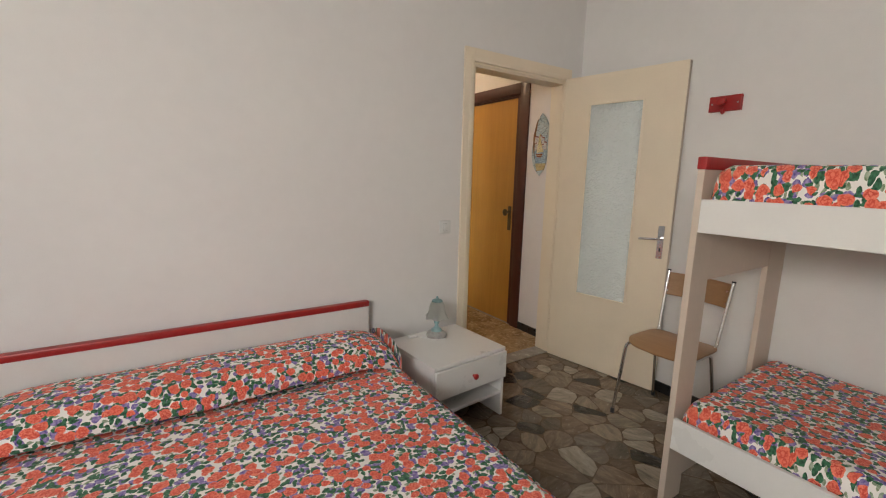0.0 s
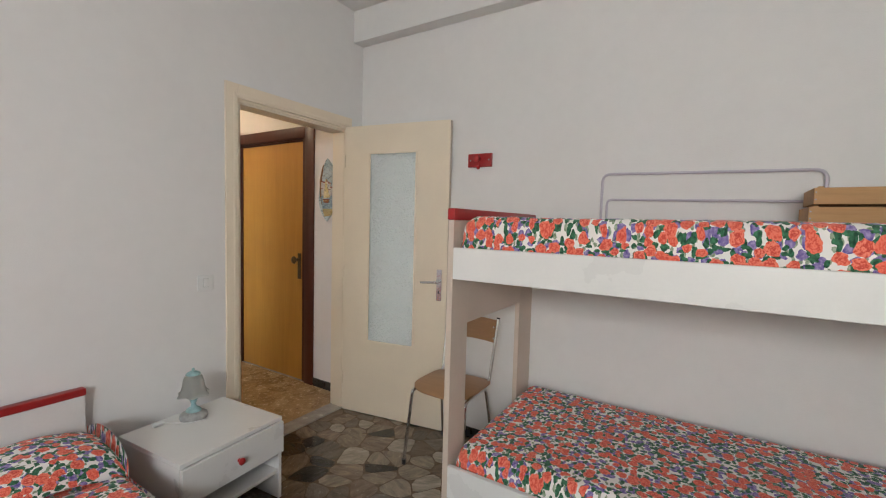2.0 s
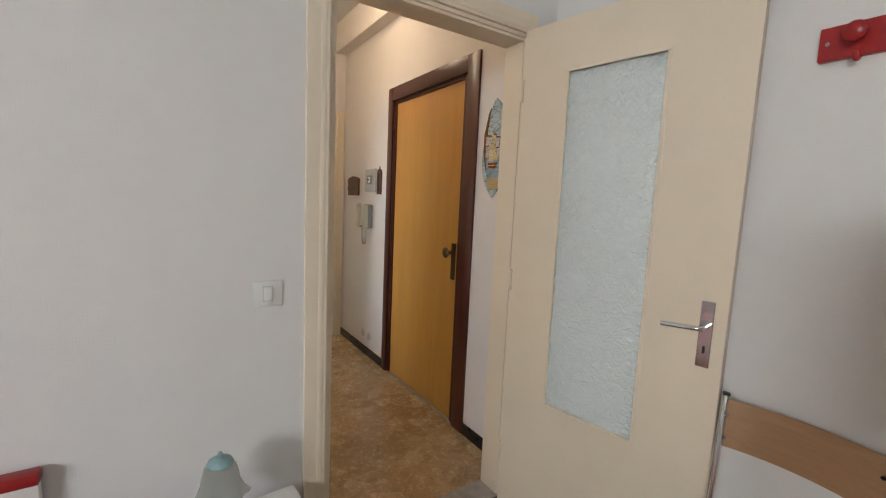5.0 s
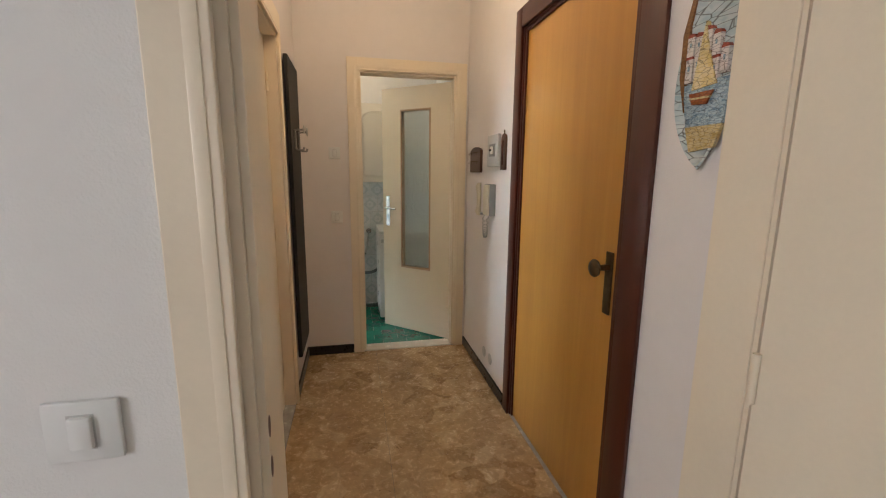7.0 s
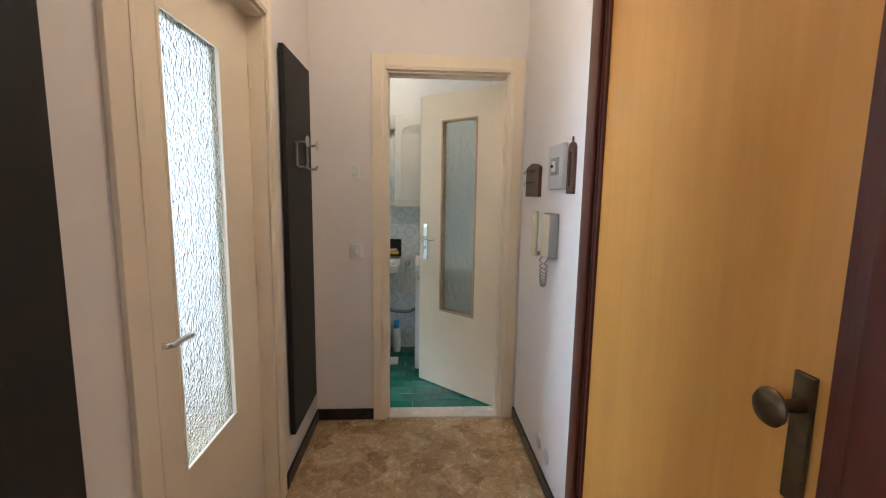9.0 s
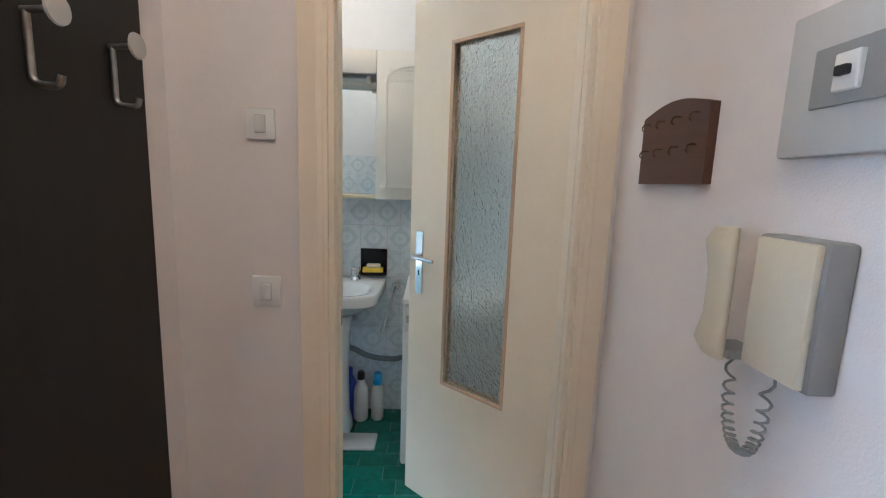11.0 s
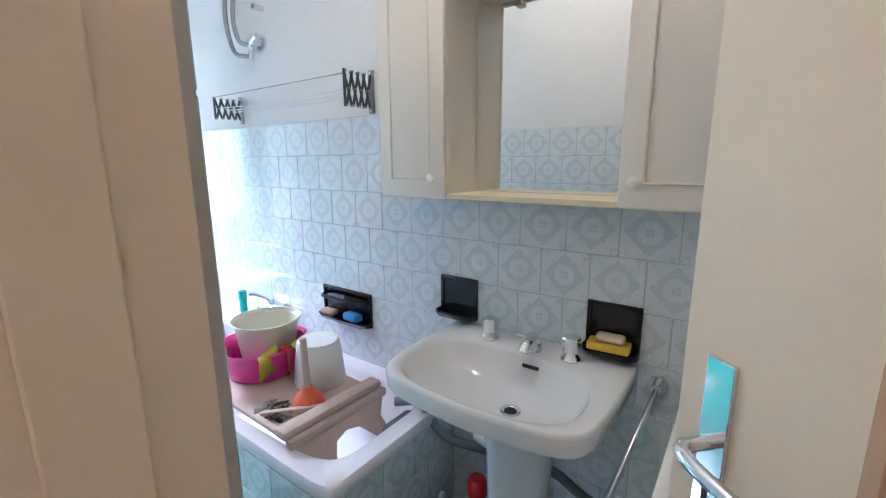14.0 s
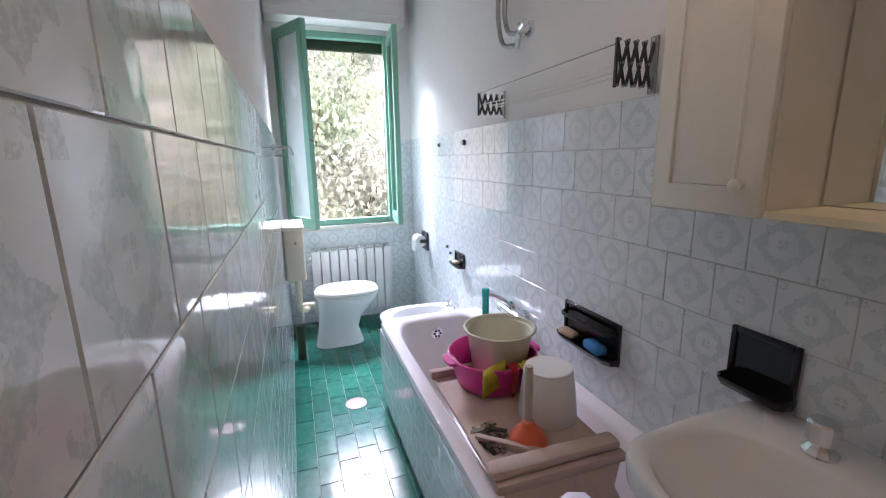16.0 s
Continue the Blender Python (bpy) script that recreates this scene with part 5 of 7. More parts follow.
def wall_plate():
    """A pointed oval ceramic plate painted with a harbour."""
    ob = thing("ceramic_plate", (RIGHT, 2.822, 1.662), "leaf-shaped ceramic wall plate painted with a sailing boat and harbour", "wall plate")
    H, Wd = 0.256, 0.094

    def half(z):
        return Wd * max(0.0, 1 - abs(z / H) ** 2.2) ** 0.8

    def skew(z):
        return -0.012 * math.sin(math.pi * z / H)

    zs = span(-H, H, 0.018)
    left = [(skew(z) - half(z), z) for z in zs]
    right = [(skew(z) + half(z), z) for z in reversed(zs)]
    outline = left + right[1:-1]
    bm = bmesh.new()
    loft(bm, [[(0.0, p[0] * 0.8, p[1] * 0.9) for p in outline], [(-0.02, p[0], p[1]) for p in outline], [(-0.026, p[0] * 0.97, p[1] * 0.985) for p in outline], [(-0.018, p[0] * 0.8, p[1] * 0.9) for p in outline]])
    part("dish", bm, "p_sky", ob, smooth=40)

    def patch(name, poly, material, d=0.0, label=""):
        bm = bmesh.new()
        prism(bm, [(0.78 * y, 0.95 * z) for y, z in poly], "x", -0.027 - d, -0.017)
        part(name, bm, material, ob, label)

    patch("sea", [(-0.085, -0.16), (0.060, -0.16), (0.088, -0.05), (-0.098, -0.05)], "p_sea")
    patch("shore", [(-0.058, -0.215), (0.035, -0.225), (0.062, -0.158), (-0.083, -0.158)], "p_sand")
    patch("tree", [(0.075, -0.12), (0.106, -0.03), (0.108, 0.08), (0.072, 0.19), (0.048, 0.22), (0.082, 0.10), (0.088, 0.0)], "p_tree", 0.001)
    rnd = random.Random(5)
    for i in range(9):
        y0 = 0.070 - (i % 5) * 0.034
        z0 = -0.048 + (i // 5) * 0.062 + rnd.uniform(-0.008, 0.008)
        h = rnd.uniform(0.045, 0.065)
        patch("house", [(y0 - 0.014, z0), (y0 + 0.014, z0), (y0 + 0.014, z0 + h), (y0 - 0.014, z0 + h)], "p_house", 0.0005 + 0.0002 * i)
        patch("roof", [(y0 - 0.016, z0 + h), (y0 + 0.016, z0 + h), (y0 + 0.010, z0 + h + 0.012), (y0 - 0.010, z0 + h + 0.008)], "p_roof", 0.0012)
        patch("dark_window", [(y0 - 0.003, z0 + h * 0.5), (y0 + 0.003, z0 + h * 0.5), (y0 + 0.003, z0 + h * 0.7), (y0 - 0.003, z0 + h * 0.7)], "p_sea", 0.003)
    patch("sail", [(0.045, -0.068), (-0.050, -0.062), (-0.012, 0.02), (0.014, 0.095)], "p_sail", 0.004)
    patch("hull", [(0.036, -0.105), (-0.020, -0.108), (-0.042, -0.076), (0.052, -0.076)], "p_hull", 0.005)
    patch("hull_stripe", [(0.044, -0.092), (-0.030, -0.094), (-0.034, -0.089), (0.047, -0.087)], "p_sand", 0.006)


wall_plate()


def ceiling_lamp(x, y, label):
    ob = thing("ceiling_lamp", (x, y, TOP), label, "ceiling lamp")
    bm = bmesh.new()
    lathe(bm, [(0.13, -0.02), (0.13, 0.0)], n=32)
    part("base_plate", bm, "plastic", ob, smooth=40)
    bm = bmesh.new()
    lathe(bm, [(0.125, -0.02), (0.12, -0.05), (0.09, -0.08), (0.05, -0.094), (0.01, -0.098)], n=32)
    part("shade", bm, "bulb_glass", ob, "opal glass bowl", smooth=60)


ceiling_lamp(2.1, 3.95, "lit opal glass ceiling lamp of the corridor")
# unseen fixture, added to go with the bathroom's fill light
ceiling_lamp(1.55, 5.72, "assumed lit opal glass ceiling lamp of the bathroom, added out of view")


# ---- bathroom ----
def spin_to(bm, m):
    bmesh.ops.transform(bm, matrix=m, verts=bm.verts)
    return bm


def washbasin():
    ob = thing("washbasin", (1.678, 6.353, 0), "white ceramic pedestal washbasin with chromed taps", "washbasin")
    n = 64
    top = 0.832

    def outer(k, z):
        pts = []
        for i in range(n):
            t = 2 * math.pi * i / n
            c, s = math.cos(t), math.sin(t)
            p = 16 if s > 0 else 8.5
            x = 0.314 * math.copysign(abs(c) ** (2 / p), c)
            y = 0.222 * math.copysign(abs(s) ** (2 / p), s)
            # bowed front that narrows a little, back edge straight on the wall
            if y < 0:
                y -= 0.040 * (1 - (x / 0.314) ** 2)
                x *= 1 - 0.075 * (-y / 0.25) ** 1.5
            pts.append((x * k, -0.224 + y * k + (1 - k) * 0.12, z))
        return pts

    def inner(a, b, z, cx, cy, p=3.4):
        pts = []
        for x, y, zz in oval(0, 0, a, b, z, p, n):
            pts.append((cx + x * (1.0 - 0.10 * max(0, y / b)), cy + y - 0.018 * (1 - (x / a) ** 2) * (1 if y < 0 else 0), zz))
        return pts

    bm = bmesh.new()
    loft(bm, [outer(0.50, top - 0.165), outer(0.74, top - 0.115), outer(0.93, top - 0.072), outer(0.99, top - 0.058), outer(1.0, top - 0.014), outer(0.992, top - 0.003), outer(0.98, top),
              inner(0.272, 0.162, top - 0.003, -0.010, -0.282), inner(0.263, 0.154, top - 0.012, -0.010, -0.282), inner(0.246, 0.140, top - 0.045, -0.004, -0.278), inner(0.198, 0.108, top - 0.090, 0.01, -0.268, 2.8), inner(0.11, 0.062, top - 0.116, 0.03, -0.258, 2.4), inner(0.03, 0.03, top - 0.122, 0.035, -0.256, 2.0)], True, True)
    part("basin", bm, "ceramic", ob, smooth=50)
    bm = bmesh.new()
    rings = []
    for z, a, b in ((0.0, 0.105, 0.10), (0.04, 0.100, 0.095), (0.10, 0.086, 0.085), (0.35, 0.082, 0.080), (0.55, 0.092, 0.085), (0.68, 0.110, 0.10)):
        rings.append(oval(0.042, -0.20, a, b, z, 3.0, 32))
    loft(bm, rings)
    part("pedestal", bm, "ceramic", ob, smooth=50)
    part("overflow", boxes(((0.012, -0.142, top - 0.040), (0.066, -0.134, top - 0.028)), bev=0.004), "dark", ob, "dark overflow slot")
    bm = bmesh.new()
    lathe(bm, [(0.030, 0), (0.030, 0.003), (0.022, 0.004), (0.018, 0.001)], (0.035, -0.256, top - 0.1218), 24)
    wst = part("drain", bm, "chrome", ob, "chromed drain ring", smooth=40)
    bm = bmesh.new()
    lathe(bm, [(0.017, 0.0012), (0.017, 0.0022)], (0.035, -0.256, top - 0.1212), 20)
    part("drain_hole", bm, "dark", wst)
    for x in (-0.128, 0.142):
        bm = bmesh.new()
        lathe(bm, [(0.031, 0), (0.031, 0.005), (0.024, 0.014), (0.019, 0.022), (0.027, 0.027), (0.028, 0.066), (0.025, 0.071)], (x, -0.088, top), 10)
        part("tap", bm, "chrome", ob, "chromed tap with a faceted handle")
    bm = bmesh.new()
    lathe(bm, [(0.032, 0), (0.030, 0.014), (0.023, 0.036), (0.014, 0.050)], (0.02, -0.085, top), 20)
    tube(bm, rounded([(0.03, -0.085, top + 0.025), (0.03, -0.10, top + 0.048), (0.03, -0.155, top + 0.042), (0.03, -0.172, top + 0.022)], 0.03), 0.0165, 12)
    tube(bm, [(-0.03, -0.088, top + 0.036), (0.03, -0.086, top + 0.036)], 0.007, 8)
    part("spout", bm, "chrome", ob, "chromed spout", smooth=50)


washbasin()


def tile_holder(name, x0, x1, z0, z1, label, lip=True):
    ob = thing(name, ((x0 + x1) / 2, BATH_Y1, z0), label, "soap dish")
    w, h = (x1 - x0) / 2, z1 - z0
    part("surround", boxes(((-w, -0.014, 0), (-w + 0.014, 0, h)), ((w - 0.014, -0.014, 0), (w, 0, h)), ((-w + 0.014, -0.014, h - 0.016), (w - 0.014, 0, h)), bev=0.004), "black_gloss", ob, smooth=40)
    part("back_plate", boxes(((-w + 0.012, -0.007, 0.012), (w - 0.012, -0.001, h - 0.014))), "black_gloss", ob)
    if lip:
        bm = bmesh.new()
        rings = []
        for z, d, k in ((0.002, 0.014, 0.96), (0.006, 0.050, 0.98), (0.024, 0.062, 1.0), (0.030, 0.060, 0.99), (0.026, 0.050, 0.94), (0.016, 0.040, 0.88)):
            rings.append([(-w * k, 0.0, z), (-w * k, -d * 0.75, z), (-w * k * 0.8, -d, z), (0, -d * 1.04, z), (w * k * 0.8, -d, z), (w * k, -d * 0.75, z), (w * k, 0.0, z)])
        loft(bm, rings)
        part("tray", bm, "black_gloss", ob, smooth=50)
    return ob


tile_holder("cup_holder", 1.292, 1.450, 0.842, 0.996, "black glazed ceramic holder set in the tiles, empty")
tile_holder("soap_holder", 1.836, 1.990, 0.842, 1.0, "black glazed ceramic soap holder set in the tiles")
tile_holder("bath_soap_holder", 0.600, 0.915, 0.690, 0.845, "wide black glazed ceramic soap holder over the bathtub")
tile_holder("small_soap_holder", -0.665, -0.500, 0.700, 0.800, "small black glazed ceramic holder beside the bidet")
part("grab_bar", tube(bmesh.new(), rounded([(-0.14, -0.01, 0.118), (-0.13, -0.045, 0.112), (0.13, -0.045, 0.112), (0.14, -0.01, 0.118)], 0.02), 0.008), "black_gloss", bpy.data.objects["bath_soap_holder"], smooth=50)


def soap(name, place, w, d, h, material, label, rz=0, bev=0.008):
    bm = boxes(((-w / 2, -d / 2, 0), (w / 2, d / 2, h)), bev=bev)
    ob = single(name, bm, material, label, name.replace("_", " "), smooth=50)
    ob.matrix_world = pose(*place, 0, 0, rz)


soap("sponge", (1.912, 6.315, 0.869), 0.115, 0.055, 0.024, "yellow", "yellow sponge lying in the black soap holder", 4, 0.004)
soap("soap_bar", (1.915, 6.317, 0.893), 0.080, 0.045, 0.022, "soap", "cream soap bar on a yellow sponge", 2, 0.010)
soap("soap_bar", (0.668, 6.315, 0.717), 0.085, 0.045, 0.026, "brown_soap", "tan soap bar in the wide black holder", 5, 0.011)
soap("sponge", (0.825, 6.316, 0.717), 0.095, 0.05, 0.035, "blue_cloth", "crumpled blue sponge cloth in the wide black holder", -6, 0.012)
soap("soap_bar", (-0.59, 6.320, 0.726), 0.07, 0.04, 0.018, "soap", "white soap piece in the small black holder", 0, 0.007)


def bath_cabinet():
    ob = thing("bathroom_cabinet", (1.18, 6.353, 1.292), "white bathroom wall cabinet with panelled doors and a central mirror", "cabinet")
    d, H = -0.199, 0.74
    x = [0.0, 0.263, 0.762, 1.16]
    for a, b, knob in ((x[0], x[1], 0.225), (x[2], x[3], 0.80)):
        part("body", boxes(((a + 0.002, d + 0.02, 0.0), (b - 0.002, -0.001, H)), bev=0.002), "cabinet", ob)
        dr = part("door", boxes(((a, d, 0.0), (b, d + 0.019, H)), bev=0.007), "cabinet", ob, "white moulded cabinet door", smooth=40)
        # moulded groove: an arched frame bead
        i0, i1 = a + 0.055, b - 0.055
        arch = [(i0, 0.06), (i1, 0.06), (i1, H - 0.14)] + [((i0 + i1) / 2 + (i1 - i0) / 2 * math.cos(math.pi * k / 10), H - 0.14 + 0.07 * math.sin(math.pi * k / 10)) for k in range(1, 10)] + [(i0, H - 0.14)]
        bm = bmesh.new()
        tube(bm, [(p[0], d - 0.0005, p[1]) for p in arch], 0.0045, 6, closed=True)
        part("panel_bead", bm, "cabinet", dr, smooth=50)
        for k in range(7):
            z = H - 0.150 + 0.0095 * k
            part("flute", boxes(((i0 + 0.012, d - 0.002, z), (i1 - 0.012, d + 0.001, z + 0.006)), bev=0.001), "cabinet", dr)
        bm = bmesh.new()
        lathe(bm, [(0.006, 0), (0.006, 0.010), (0.013, 0.016), (0.014, 0.024), (0.008, 0.029)], n=18)
        spin_to(bm, pose(knob, d, 0.062, 90, 0, 0))
        kn = part("knob", bm, "cabinet", dr, "cream knob with a brass line", smooth=50)
    part("bottom_shelf", boxes(((x[1], d + 0.012, 0.0), (x[2], -0.001, 0.016)), bev=0.002), "soap", ob, "cream shelf under the mirror")
    part("back_panel", boxes(((x[1], -0.012, 0.016), (x[2], -0.001, H))), "cabinet", ob)
    part("mirror", boxes(((x[1] + 0.001, -0.018, 0.018), (x[2] - 0.001, -0.013, H - 0.135))), "mirror", ob, "mirror glass")
    part("pelmet", boxes(((x[1], d, H - 0.115), (x[2], d + 0.016, H)), bev=0.004), "cabinet", ob, smooth=40)
    part("top_board", boxes(((x[1], d + 0.016, H - 0.016), (x[2], -0.012, H))), "cabinet", ob)
    part("lamp_board", boxes(((x[1], -0.10, H - 0.135), (x[2], -0.012, H - 0.12))), "cabinet", ob)
    fit_ = part("tube_lamp", tube(bmesh.new(), [(x[1] + 0.10, -0.118, H - 0.128), (x[2] - 0.06, -0.118, H - 0.128)], 0.013, 14), "milky", ob, "unlit fluorescent tube", smooth=50)
    for s in (x[1] + 0.085, x[2] - 0.06):
        part("tube_socket", boxes(((s, -0.14, H - 0.15), (s + 0.025, -0.10, H - 0.112)), bev=0.004), "ivory_plastic", fit_)


bath_cabinet()


def bathtub():
    x0, x1, y0, y1, rim = -0.27, 1.345, 5.728, 6.352, 0.520
    ob = thing("bathtub", ((x0 + x1) / 2, (y0 + y1) / 2, 0), "built-in white enamel bathtub with a tiled front", "bathtub")
    a, b = (x1 - x0) / 2, (y1 - y0) / 2
    n = 64
    bm = bmesh.new()
    rr = lambda ka, kb, z, p, dx=0.0: oval(dx, 0, ka, kb, z, p, n)
    loft(bm, [rr(a - 0.002, b - 0.002, rim - 0.045, 22), rr(a + 0.012, b, rim - 0.040, 22), rr(a + 0.014, b, rim - 0.010, 22), rr(a + 0.006, b - 0.004, rim, 20),
              rr(a - 0.062, b - 0.058, rim - 0.004, 7), rr(a - 0.075, b - 0.070, rim - 0.02, 6.5), rr(a - 0.10, b - 0.085, rim - 0.15, 6), rr(a - 0.14, b - 0.105, rim - 0.30, 5.5), rr(a - 0.20, b - 0.15, rim - 0.365, 5), rr(a - 0.35, b - 0.22, rim - 0.375, 4)], False, True)
    part("tub", bm, "enamel", ob, "white enamelled tub", smooth=50)
    part("apron", boxes(((-a, -b + 0.008, 0.06), (a, -b + 0.055, rim - 0.046))), "grout", ob, "tiled bathtub front")
    part("end_apron", boxes(((a - 0.05, -b + 0.055, 0.0), (a - 0.008, b, rim - 0.046))), "grout", ob)
    part("end_apron", boxes(((-a, -b + 0.055, 0.0), (-a + 0.04, b, rim - 0.046))), "grout", ob)
    part("plinth", boxes(((-a, -b + 0.012, 0.0), (a, -b + 0.05, 0.058)), bev=0.002), "black", ob, "black plinth strip")
    bm = bmesh.new()
    lathe(bm, [(0.036, 0), (0.036, 0.004), (0.030, 0.006)], n=28)
    spin_to(bm, pose(-a + 0.100, 0.0, rim - 0.085, 0, 90, 0))
    ov = part("overflow", bm, "chrome", ob, "chromed perforated overflow rose", smooth=40)
    for k in range(6):
        t = k * math.pi / 3
        bm = bmesh.new()
        lathe(bm, [(0.007, 0.0062), (0.007, 0.0072)], n=10)
        spin_to(bm, pose(-a + 0.100, 0.018 * math.cos(t), rim - 0.085 + 0.018 * math.sin(t), 0, 90, 0))
        part("hole", bm, "dark", ov)


bathtub()


def bath_mixer():
    ob = thing("bath_mixer", (0.22, 6.353, 0.66), "chromed bath mixer tap on the tiled wall", "mixer tap")
    for s in (-0.07, 0.07):
        bm = bmesh.new()
        tube(bm, [(s, 0, 0), (s, -0.05, 0)], 0.016, 16)
        tube(bm, [(s, -0.001, 0), (s, -0.010, 0)], 0.031, 20)
        part("union", bm, "chrome", ob, smooth=40)
    bm = bmesh.new()
    tube(bm, [(-0.095, -0.06, 0), (0.095, -0.06, 0)], 0.024, 18)
    tube(bm, rounded([(0.0, -0.06, 0.0), (-0.01, -0.12, -0.012), (-0.03, -0.175, -0.03)], 0.05), 0.014, 14)
    part("body", bm, "chrome", ob, smooth=50)
    bm = bmesh.new()
    tube(bm, rounded([(0.0, -0.06, 0.015), (0.0, -0.065, 0.05), (-0.03, -0.12, 0.085), (-0.04, -0.15, 0.09)], 0.03), 0.011, 12)
    part("lever", bm, "chrome", ob, smooth=50)
    bm = bmesh.new()
    tube(bm, rounded([(0.08, -0.06, -0.02), (0.085, -0.065, -0.10), (0.16, -0.05, -0.17), (0.30, -0.03, -0.14)], 0.05), 0.007, 10)
    part("shower_hose", bm, "steel", ob, "flexible steel shower hose", smooth=50)


bath_mixer()


def bottle(name, place, profile, material, cap, cap_profile, label, group="", squash=1.0, rz=0):
    ob = thing(name, place, label, "bottle", group, rz=rz)
    bm = bmesh.new()
    lathe(bm, profile, n=24)
    if squash != 1.0:
        bmesh.ops.scale(bm, vec=(1, squash, 1), verts=bm.verts)
    part("body", bm, material, ob, smooth=50)
    bm = bmesh.new()
    lathe(bm, cap_profile, n=20)
    part("cap", bm, cap, ob, smooth=50)
    return ob


bottle("shampoo_bottle", (0.0, 6.265, 0.531), [(0.022, 0), (0.025, 0.01), (0.025, 0.13), (0.023, 0.15)], "teal", "teal", [(0.021, 0.15), (0.021, 0.19), (0.018, 0.194)], "slim teal plastic bottle on the bathtub rim", squash=0.7)
LOW = "bottles under the washbasin"
B1 = [(0.035, 0), (0.042, 0.01), (0.042, 0.17), (0.036, 0.20), (0.018, 0.235), (0.016, 0.25)]
C1 = [(0.021, 0.25), (0.021, 0.285), (0.017, 0.295)]
bottle("detergent_bottle", (1.86, 6.24, 0), B1, "milky", "dark", C1, "milky plastic bottle with a black cap under the washbasin", LOW)
bottle("detergent_bottle", (1.955, 6.25, 0), [(0.03, 0), (0.036, 0.01), (0.036, 0.15), (0.032, 0.19), (0.016, 0.215)], "milky", "sky_blue", [(0.026, 0.215), (0.028, 0.225), (0.026, 0.275), (0.020, 0.285)], "white plastic bottle with a light blue cap", LOW)
bottle("detergent_bottle", (1.785, 6.26, 0), [(0.05, 0), (0.058, 0.012), (0.058, 0.16), (0.045, 0.22), (0.022, 0.27)], "blue", "blue", [(0.024, 0.27), (0.024, 0.305), (0.018, 0.31)], "blue plastic jug of detergent", LOW, 0.7)
bottle("detergent_bottle", (1.545, 6.20, 0), [(0.05, 0), (0.058, 0.012), (0.058, 0.19), (0.05, 0.24), (0.026, 0.28)], "clear_green", "red_plastic", [(0.033, 0.28), (0.035, 0.29), (0.032, 0.335), (0.026, 0.345)], "pale bottle with a red screw cap under the washbasin", LOW, 0.75)
bottle("detergent_bottle", (1.59, 6.10, 0), [(0.034, 0), (0.038, 0.01), (0.038, 0.15), (0.020, 0.20)], "clear_green", "yellow_plastic", [(0.022, 0.20), (0.022, 0.245), (0.018, 0.25)], "small pale bottle with a yellow cap", LOW)
bottle("spray_tube", (1.395, 6.20, 0), [(0.016, 0), (0.018, 0.008), (0.018, 0.14)], "sky_blue", "plastic", [(0.013, 0.14), (0.013, 0.20), (0.009, 0.21)], "slim blue and white tube beside the bathtub", LOW)


def spray_bottle():
    ob = thing("spray_bottle", (1.50, 6.08, 0), "greenish spray bottle with a white and red trigger", "spray bottle", LOW, rz=30)
    bm = bmesh.new()
    lathe(bm, [(0.038, 0), (0.044, 0.01), (0.044, 0.12), (0.032, 0.17), (0.015, 0.205)], n=24)
    part("body", bm, "clear_green", ob, smooth=50)
    part("trigger_head", boxes(((-0.022, -0.055, 0.215), (0.022, 0.035, 0.262)), bev=0.010), "plastic", ob, smooth=40)
    part("collar", lathe(bmesh.new(), [(0.019, 0.198), (0.019, 0.217)], n=18), "red_plastic", ob)
    bm = bmesh.new()
    tube(bm, rounded([(0, -0.03, 0.22), (0, -0.045, 0.19), (0, -0.028, 0.165)], 0.02), 0.007, 8)
    part("trigger", bm, "red_plastic", ob, smooth=50)


spray_bottle()
single("floor_cloth", boxes(((1.60, 5.93, 0.001), (1.98, 6.07, 0.020)), bev=0.008), "milky", "folded off-white floor cloth in front of the bottles", "cloth", smooth=50)


def under_pipes():
    ob = thing("drain_hose", (1.65, 6.34, 0), "grey corrugated washing machine drain hose sagging under the washbasin", "hose")
    bm = bmesh.new()
    tube(bm, rounded([(-0.42, -0.20, 0.55), (-0.34, -0.15, 0.56), (-0.27, -0.12, 0.42), (-0.10, -0.06, 0.40), (0.12, -0.06, 0.44), (0.25, -0.05, 0.36), (0.42, -0.05, 0.35), (0.52, -0.08, 0.42)], 0.1, 6), 0.016, 12)
    part("hose", bm, "hose", ob, smooth=50)
    bm = bmesh.new()
    tube(bm, rounded([(-0.16, -0.06, 0.435), (0.02, -0.09, 0.435), (0.02, -0.12, 0.55)], 0.05), 0.018, 12)
    part("trap", bm, "light_grey", ob, "grey plastic trap", smooth=50)
    bm = bmesh.new()
    tube(bm, rounded([(0.10, 0.0, 0.50), (0.11, -0.05, 0.50), (0.14, -0.07, 0.56), (0.17, -0.06, 0.70)], 0.04), 0.006, 8)
    part("supply_pipe", bm, "steel", ob, smooth=50)


under_pipes()


def towel_arm():
    ob = thing("towel_rail", (2.045, 6.353, 0.785), "chromed swing towel arm on the tiled wall", "towel rail")
    part("rosette", tube(bmesh.new(), [(0, 0, 0), (0, -0.012, 0)], 0.026, 20), "chrome", ob, smooth=40)
    part("pivot", tube(bmesh.new(), [(0, -0.01, 0), (0, -0.045, 0)], 0.014, 14), "chrome", ob, smooth=40)
    part("arm", tube(bmesh.new(), [(0, -0.04, 0.0), (-0.045, -0.30, -0.17)], 0.0075, 12), "chrome", ob, smooth=50)
    part("arm_tip", tube(bmesh.new(), [(-0.043, -0.292, -0.165), (-0.048, -0.318, -0.182)], 0.0105, 12), "chrome", ob, smooth=50)


towel_arm()


